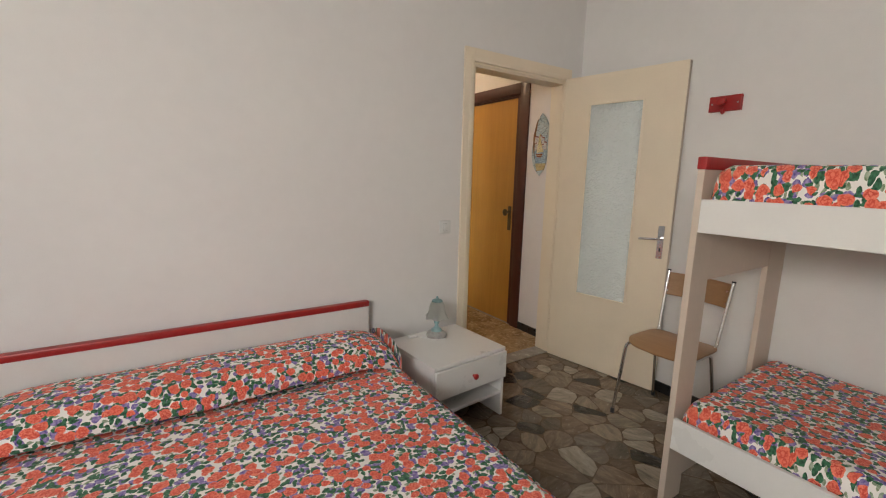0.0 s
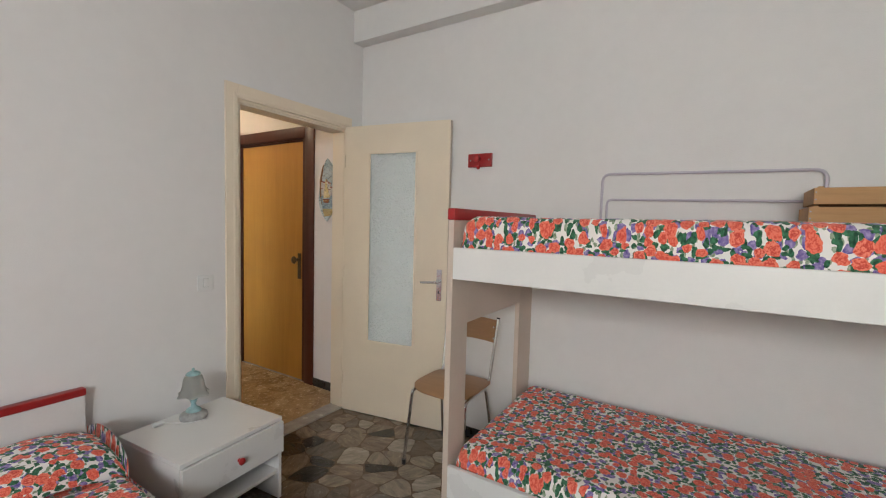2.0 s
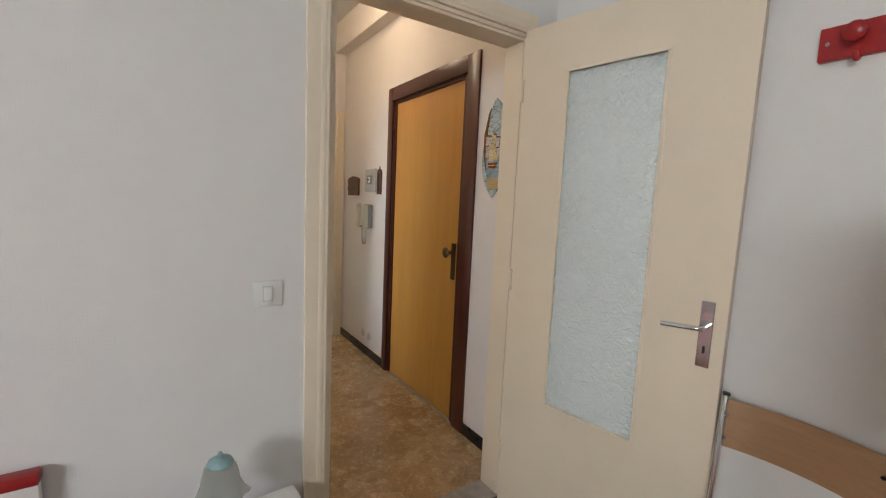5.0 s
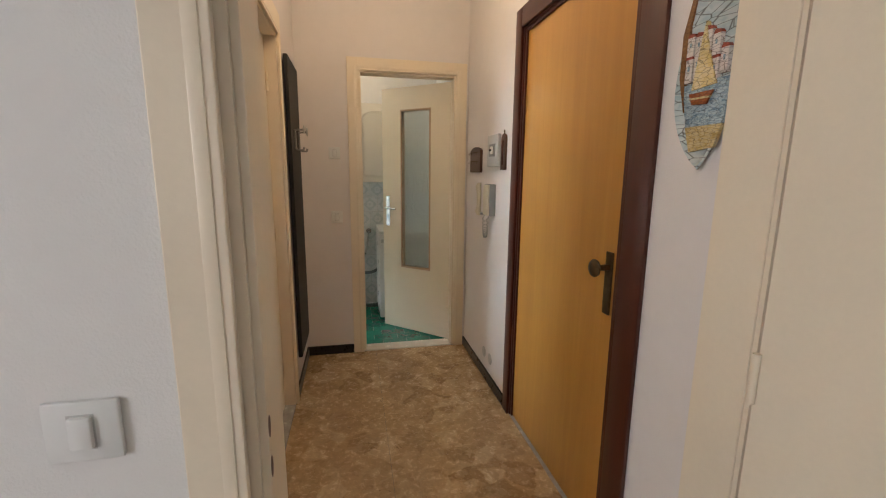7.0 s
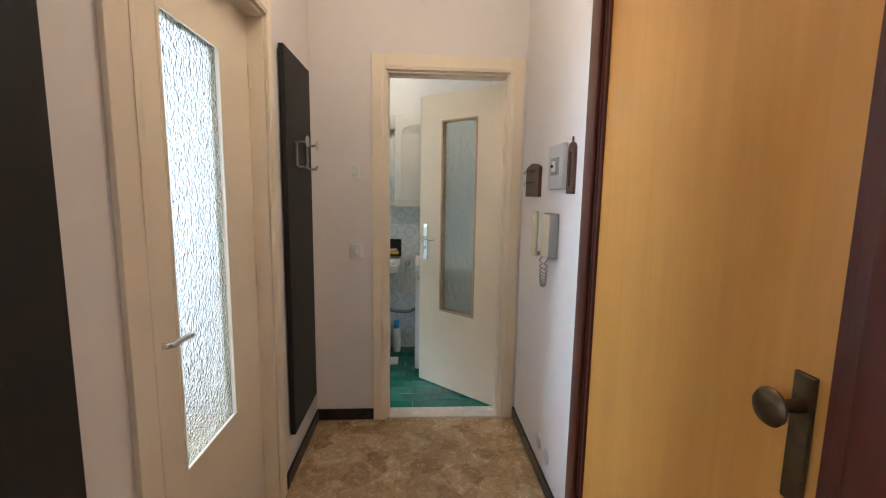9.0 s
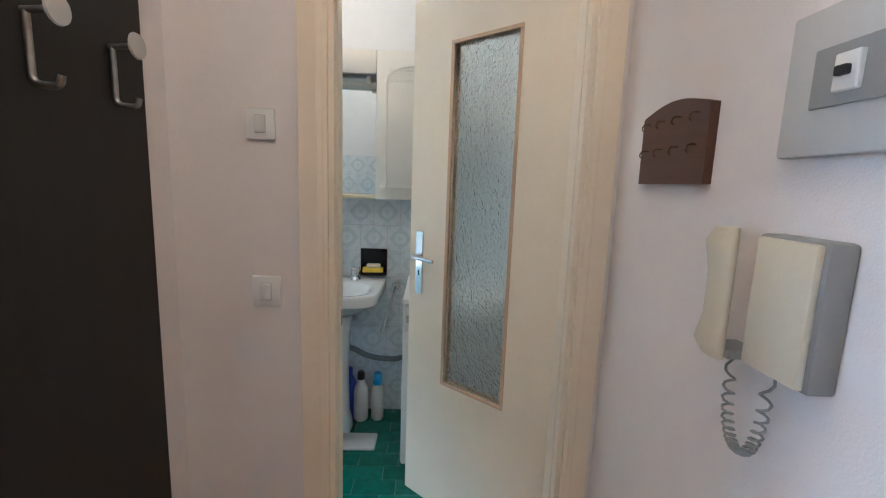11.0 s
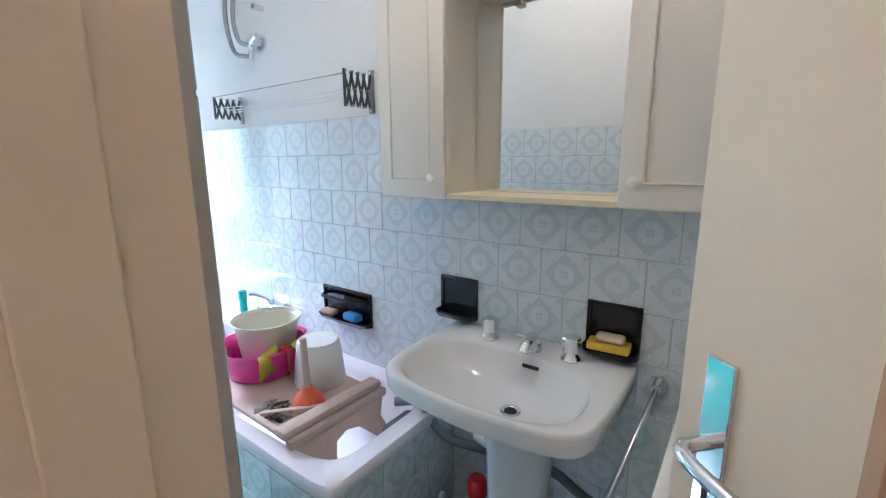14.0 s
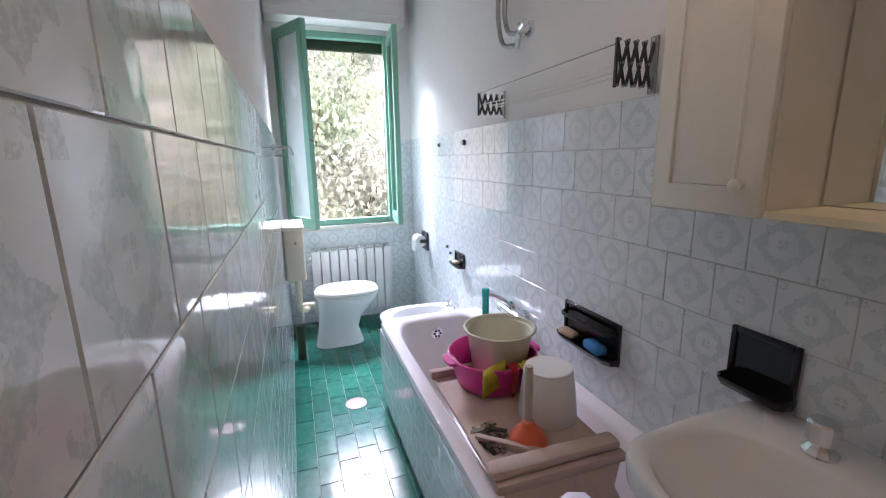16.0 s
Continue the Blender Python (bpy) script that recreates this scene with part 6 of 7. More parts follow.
def washing_machine():
    ob = thing("washing_machine", (2.42, 6.06, 0), "white washing machine beside the washbasin", "washing machine")
    part("body", boxes(((-0.30, -0.26, 0.02), (0.30, 0.26, 0.83)), bev=0.012), "white", ob, smooth=40)
    part("top", boxes(((-0.302, -0.265, 0.83), (0.302, 0.265, 0.855)), bev=0.006), "white", ob, smooth=40)
    part("control_panel", boxes(((-0.298, -0.272, 0.70), (0.298, -0.259, 0.825)), bev=0.004), "plastic", ob)
    part("drawer_grip", boxes(((-0.285, -0.280, 0.745), (-0.16, -0.271, 0.78)), bev=0.004), "light_grey", ob)
    bm = bmesh.new()
    lathe(bm, [(0.165, 0), (0.165, 0.012), (0.13, 0.02), (0.12, 0.006)], n=36)
    spin_to(bm, pose(0, -0.259, 0.40, 90, 0, 0))
    part("door", bm, "plastic", ob, smooth=40)
    for x in (-0.24, 0.24):
        for y in (-0.2, 0.2):
            part("foot", boxes(((x - 0.02, y - 0.02, 0), (x + 0.02, y + 0.02, 0.02))), "dark", ob)


washing_machine()


# ---- what lies in the bathtub ----
def bath_board():
    """A low stool lying across the tub, its shaped end hanging inside."""
    ob = thing("wooden_stool", (0.80, 6.0, 0.524), "worn pinkish wooden stool lying across the bathtub", "stool", rz=-1)
    part("seat_board", boxes(((-0.30, -0.205, 0.0), (0.29, 0.185, 0.018)), bev=0.003), "board_wood", ob)
    part("end_strip", boxes(((-0.33, -0.215, 0.010), (-0.298, 0.19, 0.046)), bev=0.006), "board_wood", ob, smooth=40)
    part("end_strip", boxes(((0.245, -0.225, 0.018), (0.305, 0.205, 0.050)), bev=0.013), "board_wood", ob, smooth=40)
    part("end_strip", boxes(((0.292, -0.215, -0.012), (0.322, 0.210, 0.020)), bev=0.006), "board_wood", ob, smooth=40)
    outline = [(-0.205, 0.0), (-0.200, -0.075), (-0.115, -0.150), (-0.060, -0.165), (-0.075, -0.105), (-0.055, -0.060), (-0.005, -0.045), (0.055, -0.060), (0.10, -0.110), (0.165, -0.185), (0.178, -0.170), (0.150, -0.065), (0.195, 0.0)]
    bm = bmesh.new()
    prism(bm, outline, "x", 0.0, 0.018)
    spin_to(bm, pose(0.300, 0, -0.010, 0, -28, 0))
    part("shaped_leg", bm, "board_wood", ob, "fretted end panel of the stool")
    bm = bmesh.new()
    spin_to(box(bm, (-0.105, -0.010, 0.018), (0.105, 0.010, 0.042), bev=0.004), pose(0.185, -0.115, 0, 0, 0, 50))
    part("batten", bm, "board_wood", ob, smooth=40)
    bm = bmesh.new()
    box(bm, (0.10, -0.218, 0.018), (0.25, -0.196, 0.034), bev=0.004)
    part("batten", bm, "board_wood", ob, smooth=40)


bath_board()


def bucket(name, place, prof, material, label, category, n=40, handle=False):
    ob = thing(name, place, label, category)
    inner = [(r - 0.003, z) for r, z in reversed(prof[1:])] + [(prof[0][0] - 0.01, 0.006)]
    bm = bmesh.new()
    lathe(bm, prof + inner, n=n)
    part("body", bm, material, ob, smooth=50)
    r, z = prof[-1]
    bm = bmesh.new()
    tube(bm, [(r * math.cos(2 * math.pi * i / n), r * math.sin(2 * math.pi * i / n), z) for i in range(n)], 0.005, 8, closed=True)
    part("rim", bm, material, ob, smooth=60)
    return ob


bz = 0.543
pink = bucket("plastic_basin", (0.595, 6.015, bz), [(0.125, 0), (0.138, 0.008), (0.155, 0.06), (0.172, 0.125)], "pink", "pink plastic basin on the wooden board", "basin")
for s in (-1, 1):
    bm = bmesh.new()
    prism(bm, oval(0.0, 0.0, 0.05, 0.025, 0, 3, 20) and [(p[0], p[1]) for p in oval(0, s * 0.178, 0.045, 0.022, 0, 3, 20)], "z", 0.113, 0.125)
    part("handle", bm, "pink", pink)
bucket("bucket", (0.575, 6.055, bz + 0.035), [(0.100, 0), (0.106, 0.006), (0.128, 0.165), (0.137, 0.168), (0.139, 0.178)], "pale_bucket", "cream plastic bucket standing in the pink basin", "bucket")
tall = bucket("bucket", (0.865, 6.095, bz), [(0.098, 0), (0.100, 0.006), (0.094, 0.08), (0.083, 0.165), (0.076, 0.172)], "milky", "upturned milky white plastic bucket on the board", "bucket")
part("bottom", lathe(bmesh.new(), [(0.078, 0.168), (0.074, 0.176)], n=40), "milky", tall, smooth=40)


def plunger():
    ob = thing("plunger", (0.975, 5.955, bz), "orange rubber plunger with a pale wooden handle on the board", "plunger")
    bm = bmesh.new()
    lathe(bm, [(0.062, 0), (0.060, 0.012), (0.045, 0.036), (0.026, 0.050), (0.018, 0.072)], n=28)
    part("cup", bm, "orange", ob, smooth=50)
    part("handle", tube(bmesh.new(), [(0, 0, 0.06), (-0.012, 0.004, 0.25)], 0.0125, 12), "board_wood", ob, smooth=50)


plunger()


def cloth(name, pts, w, axis, material, label):
    """A strip of cloth draped along a profile."""
    bm = bmesh.new()
    pts = rounded(pts, 0.02)
    a = Vector(axis).normalized()
    rows = []
    for k in range(7):
        off = a * (w * (k / 6 - 0.5))
        rows.append([bm.verts.new(p + off + Vector((0, 0, 0.004 * math.sin(3 * k + i)))) for i, p in enumerate(pts)])
    for r0, r1 in zip(rows, rows[1:]):
        for i in range(len(pts) - 1):
            bm.faces.new((r0[i], r0[i + 1], r1[i + 1], r1[i]))
    ob = single(name, bm, material, label, "cloth", smooth=60)
    s = ob.modifiers.new("thickness", "SOLIDIFY")
    s.thickness = 0.004
    return ob


cloth("sponge_cloth", [(0.680, 5.985, bz + 0.09), (0.715, 5.965, bz + 0.133), (0.755, 5.945, bz + 0.130), (0.755, 5.94, bz + 0.055)], 0.13, (0.45, -0.9, 0), "olive", "olive cleaning cloth hung over the pink basin's rim")
cloth("sponge_cloth", [(0.70, 6.10, bz + 0.11), (0.74, 6.09, bz + 0.142), (0.80, 6.075, bz + 0.145), (0.83, 6.06, bz + 0.085)], 0.10, (0.3, -0.95, 0), "yellow", "bright yellow cleaning cloth draped over the basin's rim")
cloth("rubber_glove", [(0.70, 6.02, bz + 0.09), (0.735, 6.02, bz + 0.138), (0.775, 6.02, bz + 0.132), (0.772, 6.015, bz + 0.03)], 0.035, (0.5, -0.8, 0), "red_plastic", "red rubber glove tucked over the basin's rim")
single("grey_rag", boxes(((1.235, 6.06, 0.36), (1.275, 6.20, 0.50)), bev=0.015), "hose", "dark grey rag on the tub's sloping end", "cloth", smooth=50)
def debris():
    """Dry leaves, chips and loops of wire swept into the stool's corner."""
    rnd = random.Random(21)
    bm = bmesh.new()
    for k in range(34):
        p = (0.915 + rnd.uniform(-0.055, 0.075), 5.845 + rnd.uniform(-0.028, 0.045), bz + rnd.uniform(0.003, 0.016))
        bit = bmesh.new()
        l, w = rnd.uniform(0.010, 0.030), rnd.uniform(0.003, 0.009)
        box(bit, (-l, -w, -0.0015), (l, w, 0.0015))
        spin_to(bit, pose(*p, rnd.uniform(-25, 25), rnd.uniform(-25, 25), rnd.uniform(0, 180)))
        me = bpy.data.meshes.new("chip")
        bit.to_mesh(me)
        bit.free()
        bm.from_mesh(me)
        bpy.data.meshes.remove(me)
    for k in range(5):
        cx, cy, r = 0.955 + rnd.uniform(-0.03, 0.05), 5.85 + rnd.uniform(-0.02, 0.03), rnd.uniform(0.010, 0.016)
        tube(bm, [(cx + r * math.cos(i * 0.7), cy + 0.7 * r * math.sin(i * 0.7), bz + 0.012 + 0.003 * k) for i in range(9)], 0.0016, 6, closed=True)
    single("debris", bm, "chips", "dry brown leaves, chips and wire loops on the wooden stool", "debris", kind="stuff")


debris()


# ---- toilet, bidet, radiator ----
def toilet():
    ob = thing("toilet", (-1.27, 5.60, 0), "white ceramic toilet with a closed lid", "toilet")
    # it stands off the south wall and faces north
    bm = bmesh.new()
    rings = []
    for z, a, b, cy, p in ((0.0, 0.115, 0.185, -0.015, 3.2), (0.03, 0.110, 0.18, -0.015, 3.2), (0.12, 0.098, 0.155, -0.02, 2.8), (0.22, 0.115, 0.165, 0.0, 2.5), (0.30, 0.155, 0.205, 0.035, 2.3), (0.365, 0.180, 0.235, 0.06, 2.2), (0.39, 0.182, 0.238, 0.06, 2.2)):
        rings.append(oval(0, cy, a, b, z, p, 40))
    loft(bm, rings)
    part("bowl", bm, "ceramic", ob, smooth=50)
    part("seat", loft(bmesh.new(), [oval(0, 0.06, 0.182, 0.24, 0.392, 2.3, 40), oval(0, 0.06, 0.187, 0.246, 0.398, 2.3, 40), oval(0, 0.06, 0.185, 0.244, 0.412, 2.3, 40)]), "plastic", ob, smooth=40)
    part("lid", loft(bmesh.new(), [oval(0, 0.06, 0.184, 0.243, 0.416, 2.3, 40), oval(0, 0.06, 0.187, 0.246, 0.422, 2.3, 40), oval(0, 0.06, 0.175, 0.232, 0.440, 2.3, 40), oval(0, 0.06, 0.10, 0.15, 0.447, 2.3, 40)]), "plastic", ob, smooth=40)
    bm = bmesh.new()
    tube(bm, rounded([(0.05, -0.19, 0.34), (0.05, -0.27, 0.34)], 0.02), 0.03, 16)
    part("inlet", bm, "ivory_plastic", ob, smooth=50)


toilet()


def cistern():
    ob = thing("toilet_cistern", (-1.18, BATH_Y0, 0.60), "cream plastic wall-hung toilet cistern with its flush pipe", "cistern")
    part("tank", boxes(((-0.20, 0.002, 0.0), (0.20, 0.135, 0.36)), bev=0.020), "ivory_plastic", ob, smooth=40)
    part("lid", boxes(((-0.205, 0.002, 0.355), (0.205, 0.142, 0.385)), bev=0.010), "ivory_plastic", ob, smooth=40)
    bm = bmesh.new()
    tube(bm, rounded([(0.06, 0.075, 0.01), (0.06, 0.075, -0.24), (0.02, 0.11, -0.27), (-0.03, 0.13, -0.27)], 0.05), 0.022, 14)
    part("flush_pipe", bm, "ivory_plastic", ob, smooth=50)
    part("valve", tube(bmesh.new(), [(0.205, 0.08, 0.28), (0.245, 0.08, 0.28)], 0.008, 10), "chrome", ob, smooth=50)
    bm = bmesh.new()
    tube(bm, [(0.12, 0.06, -0.34), (0.12, 0.06, -0.60)], 0.03, 14)
    part("waste_pipe", bm, "olive_dark", ob, smooth=50)
    bm = bmesh.new()
    tube(bm, [(0.09, 0.09, -0.20), (0.09, 0.09, -0.32)], 0.008, 10)
    part("stop_valve", bm, "ivory_plastic", ob, smooth=50)


cistern()


def bidet():
    ob = thing("bidet", (-0.60, 6.06, 0), "white ceramic bidet behind the bathtub", "bidet")
    n = 40
    rings = [oval(0, 0.02, a, b, z, p, n) for z, a, b, p in ((0.0, 0.11, 0.18, 3), (0.05, 0.105, 0.17, 3), (0.18, 0.10, 0.17, 2.6), (0.32, 0.165, 0.255, 2.6), (0.39, 0.185, 0.285, 2.7), (0.402, 0.180, 0.28, 2.7), (0.396, 0.145, 0.20, 2.3), (0.36, 0.125, 0.18, 2.3), (0.29, 0.08, 0.12, 2.2))]
    part("bowl", loft(bmesh.new(), rings), "ceramic", ob, smooth=50)
    for x in (-0.06, 0.06):
        bm = bmesh.new()
        lathe(bm, [(0.020, 0), (0.018, 0.01), (0.014, 0.016), (0.018, 0.02), (0.019, 0.05), (0.016, 0.054)], (x, 0.245, 0.400), 8)
        part("tap", bm, "chrome", ob)
    part("spout", tube(bmesh.new(), rounded([(0, 0.245, 0.40), (0, 0.24, 0.43), (0, 0.19, 0.425)], 0.02), 0.010, 12), "chrome", ob, smooth=50)


bidet()


def radiator():
    ob = thing("radiator", (BATH_X, 5.77, 0.10), "white aluminium column radiator under the window", "radiator")
    for k in range(9):
        y = -0.345 + k * 0.0775
        part("column", boxes(((0.035, y, 0.0), (0.115, y + 0.070, 0.555)), bev=0.008), "plastic", ob, smooth=40)
        part("vent", boxes(((0.045, y + 0.012, 0.556), (0.105, y + 0.058, 0.574)), bev=0.003), "light_grey", ob)
    for z in (0.06, 0.49):
        part("manifold", tube(bmesh.new(), [(0.075, -0.36, z), (0.075, 0.36, z)], 0.02, 12), "plastic", ob, smooth=50)
    part("air_valve", tube(bmesh.new(), [(0.112, 0.02, 0.46), (0.130, 0.02, 0.46)], 0.010, 10), "light_grey", ob)


radiator()


def toilet_roll():
    ob = thing("toilet_roll_holder", (-1.37, BATH_Y1, 0.665), "black glazed ceramic toilet roll holder with a white roll", "toilet roll holder")
    part("plate", boxes(((-0.078, -0.012, 0), (0.078, 0, 0.155)), bev=0.004), "black_gloss", ob)
    part("spindle", tube(bmesh.new(), [(-0.07, -0.06, 0.085), (0.07, -0.06, 0.085)], 0.010, 12), "black_gloss", ob, smooth=50)
    for s in (-0.07, 0.07):
        part("arm", boxes(((s - 0.007, -0.07, 0.072), (s + 0.007, -0.01, 0.10)), bev=0.003), "black_gloss", ob)
    part("paper_roll", tube(bmesh.new(), [(-0.055, -0.062, 0.085), (0.055, -0.062, 0.085)], 0.048, 24), "paper", ob, "white toilet paper roll", smooth=40)
    part("loose_sheet", boxes(((-0.052, -0.112, 0.0), (0.052, -0.109, 0.09))), "paper", ob)


toilet_roll()

for x, z, mt in ((-0.50, 1.512, "dark"), (-0.95, 1.512, "chrome"), (-0.735, 0.765, "chrome"), (-0.80, 0.80, "chrome")):
    ob = thing("wall_clip", (x, BATH_Y1, z), "small oval towel clip on the tiles", "towel clip", "towel clips on the tiles")
    part("clip_body", tube(bmesh.new(), [(0, 0, 0), (0, -0.014, 0)], 0.017, 16), mt, ob, smooth=40)
    part("clip_button", tube(bmesh.new(), [(0, -0.012, 0), (0, -0.024, 0)], 0.009, 12), "chrome" if mt == "dark" else "dark", ob, smooth=40)


def airing_rack():
    """Two scissor brackets that fold out from the wall, with plastic lines strung between them."""
    ob = thing("airing_rack", (0.0, BATH_Y1, 1.672), "folding steel clothes-airing rack with lines on the wall", "airing rack")
    deep, cells = 0.125, 4
    for bx_, h in ((0.958, 0.060), (0.015, 0.047)):
        plate = part("wall_plate", boxes(((bx_ - 0.014, -0.008, -h - 0.020), (bx_ + 0.014, 0, h + 0.020)), bev=0.002), "steel", ob, "steel wall plate")
        for z in (-h - 0.010, h + 0.010):
            part("screw", tube(bmesh.new(), [(bx_, -0.007, z), (bx_, -0.011, z)], 0.006, 10), "chrome", plate)
        for k in range(cells):
            y0, y1 = -0.010 - deep * k / cells, -0.010 - deep * (k + 1) / cells
            for side, za, zb in ((-0.004, -h, h), (0.004, h, -h)):
                bm = bmesh.new()
                prism(bm, [(y0 + 0.0055, za), (y0 - 0.0055, za), (y1 - 0.0055, zb), (y1 + 0.0055, zb)], "x", bx_ + side - 0.0015, bx_ + side + 0.0015)
                part("scissor_bar", bm, "dark_steel", ob)
            for y, z in (((y0 + y1) / 2, 0.0), (y1, h), (y1, -h)):
                part("rivet", tube(bmesh.new(), [(bx_ - 0.008, y, z), (bx_ + 0.008, y, z)], 0.0045, 8), "steel", ob)
        part("end_bar", boxes(((bx_ - 0.004, -0.018 - deep, -h - 0.006), (bx_ + 0.004, -0.010 - deep, h + 0.006)), bev=0.001), "dark_steel", ob)
    for k, z in enumerate((0.050, 0.004, -0.004, -0.010)):
        y = -0.014 - deep + 0.033 * k
        pts = [(0.958 - 0.943 * t, y, z + (0.0 if k == 0 else -0.010 * math.sin(math.pi * t))) for t in span(0, 1, 0.125)]
        part("line", tube(bmesh.new(), pts, 0.0022, 6), "steel" if k == 0 else "milky", ob)


airing_rack()


def heater_hoses():
    ob = thing("water_heater_pipes", (0.235, BATH_Y1 + 0.01, 1.965), "braided steel heater hoses on a chromed stop valve", "water pipes")
    part("valve", tube(bmesh.new(), [(0, 0, 0), (0, -0.06, 0)], 0.020, 14), "chrome", ob, smooth=50)
    part("rosette", tube(bmesh.new(), [(0, 0, 0), (0, -0.012, 0)], 0.033, 20), "chrome", ob, smooth=40)
    part("valve_knob", tube(bmesh.new(), [(0.0, -0.05, 0.0), (0.045, -0.055, 0.012)], 0.016, 12), "chrome", ob, smooth=50)
    part("valve_outlet", tube(bmesh.new(), [(0, -0.04, 0.0), (-0.045, -0.04, -0.02)], 0.013, 12), "chrome", ob, smooth=50)
    part("drain_cock", tube(bmesh.new(), [(-0.03, -0.04, -0.015), (-0.035, -0.045, -0.075)], 0.012, 12), "chrome", ob, smooth=50)
    part("braided_hose", tube(bmesh.new(), rounded([(-0.045, -0.04, -0.01), (-0.13, -0.045, 0.01), (-0.17, -0.045, 0.12), (-0.12, -0.04, 0.32), (-0.10, -0.04, 0.60)], 0.08), 0.011, 12), "steel", ob, smooth=50)
    part("braided_hose", tube(bmesh.new(), rounded([(-0.05, -0.045, -0.06), (-0.17, -0.05, -0.04), (-0.23, -0.05, 0.12), (-0.19, -0.045, 0.35), (-0.17, -0.045, 0.60)], 0.09), 0.011, 12), "steel", ob, smooth=50)
    part("wall_spigot", tube(bmesh.new(), [(0.02, 0, 0.145), (0.02, -0.05, 0.145)], 0.013, 12), "chrome", ob, smooth=50)


heater_hoses()


# ---- bathroom window ----
def bath_window():
    ob = tagged(new("window_3"), "green painted wooden window with both casements open inwards", "window", kind="structure")
    X = BATH_X
    y0, y1, z0, z1 = 5.275, 6.19, 0.865, 2.43
    for a, b, lo, hi in ((y0, y0 + 0.05, z0, z1), (y1 - 0.05, y1, z0, z1), (y0 + 0.05, y1 - 0.05, z0, z0 + 0.05), (y0 + 0.05, y1 - 0.05, z1 - 0.05, z1)):
        part("window_frame", boxes(((X - 0.06, a, lo), (X + 0.006, b, hi)), bev=0.005), "green_paint", ob, smooth=40)
    part("window_sill", boxes(((X - 0.26, y0 - 0.0, z0 - 0.035), (X + 0.035, y1 + 0.03, z0 - 0.002)), bev=0.006), "white_marble", ob, "pale marble sill")
    part("roller_shutter", boxes(((X - 0.13, y0 + 0.03, z1 - 0.12), (X - 0.105, y1 - 0.03, z1 - 0.002))), "olive_dark", ob, "dark roller shutter drawn up")
    for k in range(2):
        part("shutter_slat", boxes(((X - 0.105, y0 + 0.03, z1 - 0.118 + k * 0.045), (X - 0.096, y1 - 0.03, z1 - 0.078 + k * 0.045)), bev=0.003), "olive_dark", ob)
    for y in (y0 + 0.012, y1 - 0.04):
        part("shutter_guide", boxes(((X - 0.14, y, z0), (X - 0.09, y + 0.028, z1))), "olive_dark", ob)
    # casements: hinge, opening angle, sign of the swing
    for hy, s, ang, nm in ((y0 + 0.03, 1, 62.0, "casement"), (y1 - 0.03, -1, 84.0, "casement")):
        w = 0.425
        base = part(nm, bmesh.new(), "green_paint", ob, "green casement standing open")
        ca, sa = math.cos(radians(ang)), math.sin(radians(ang))

        def at(u, v, z):
            # u along the casement from its hinge, v through its thickness
            return (X + 0.012 + u * sa + v * ca, hy + s * (u * ca - v * sa), z)

        def slab(u0, u1, v0, v1, lo, hi):
            bm = bmesh.new()
            loft(bm, [[at(u0, v0, lo), at(u1, v0, lo), at(u1, v1, lo), at(u0, v1, lo)], [at(u0, v0, hi), at(u1, v0, hi), at(u1, v1, hi), at(u0, v1, hi)]])
            return bm

        c0, c1 = z0 + 0.03, z1 - 0.03
        for u0, u1, lo, hi in ((0, 0.065, c0, c1), (w - 0.065, w, c0, c1), (0.065, w - 0.065, c0, c0 + 0.08), (0.065, w - 0.065, c1 - 0.07, c1)):
            part("casement_rail", slab(u0, u1, 0, 0.04, lo, hi), "green_paint", base)
        # left pane takes the pale opaque colour as if daylit, right pane is clear
        pane = part("glass_pane", slab(0.065, w - 0.065, 0.016, 0.022, c0 + 0.08, c1 - 0.07), "daylit_pane" if s > 0 else "glass", base, "casement pane, the left one coloured pale green for the daylight in it")
        pane.visible_shadow = False
    part("latch", boxes(((X + 0.38, y0 + 0.20, 1.55), (X + 0.44, y0 + 0.225, 1.57)), bev=0.003), "chrome", ob)


bath_window()


def shutter_box():
    structure("shutter_box", boxes(((BATH_X, BATH_Y0 - 0.005, 2.47), (BATH_X + 0.19, 6.285, TOP)), bev=0.006), "bathwall", "white boxed-in roller shutter casing above the window")
    structure("trim_shutter_panel", boxes(((BATH_X + 0.19, 5.30, 2.53), (BATH_X + 0.196, 6.23, 2.90)), bev=0.003), "bathwall", "white removable panel of the shutter casing")


shutter_box()


def wall_holder():
    ob = thing("towel_ring", (-0.85, BATH_Y0, 1.50), "chromed towel bracket on the tiled wall", "towel rail")
    part("rosette", tube(bmesh.new(), [(0, 0, 0), (0, 0.012, 0)], 0.02, 16), "chrome", ob, smooth=40)
    part("arm", tube(bmesh.new(), rounded([(0, 0.01, 0), (0, 0.10, 0.0), (0.0, 0.115, -0.05)], 0.02), 0.008, 10), "chrome", ob, smooth=50)
    part("arm", tube(bmesh.new(), rounded([(0, 0.01, -0.05), (0, 0.07, -0.05)], 0.02), 0.007, 10), "chrome", ob, smooth=50)


wall_holder()
bm = bmesh.new()
lathe(bm, [(0.062, -0.002), (0.062, 0.003), (0.055, 0.004), (0.02, 0.002)], n=32)
dr = single("floor_drain", bm, "drain", "round pinkish-white floor drain cover in the green tiles", "floor drain", smooth=40)
dr.matrix_world = pose(-0.324, 5.575, 0)


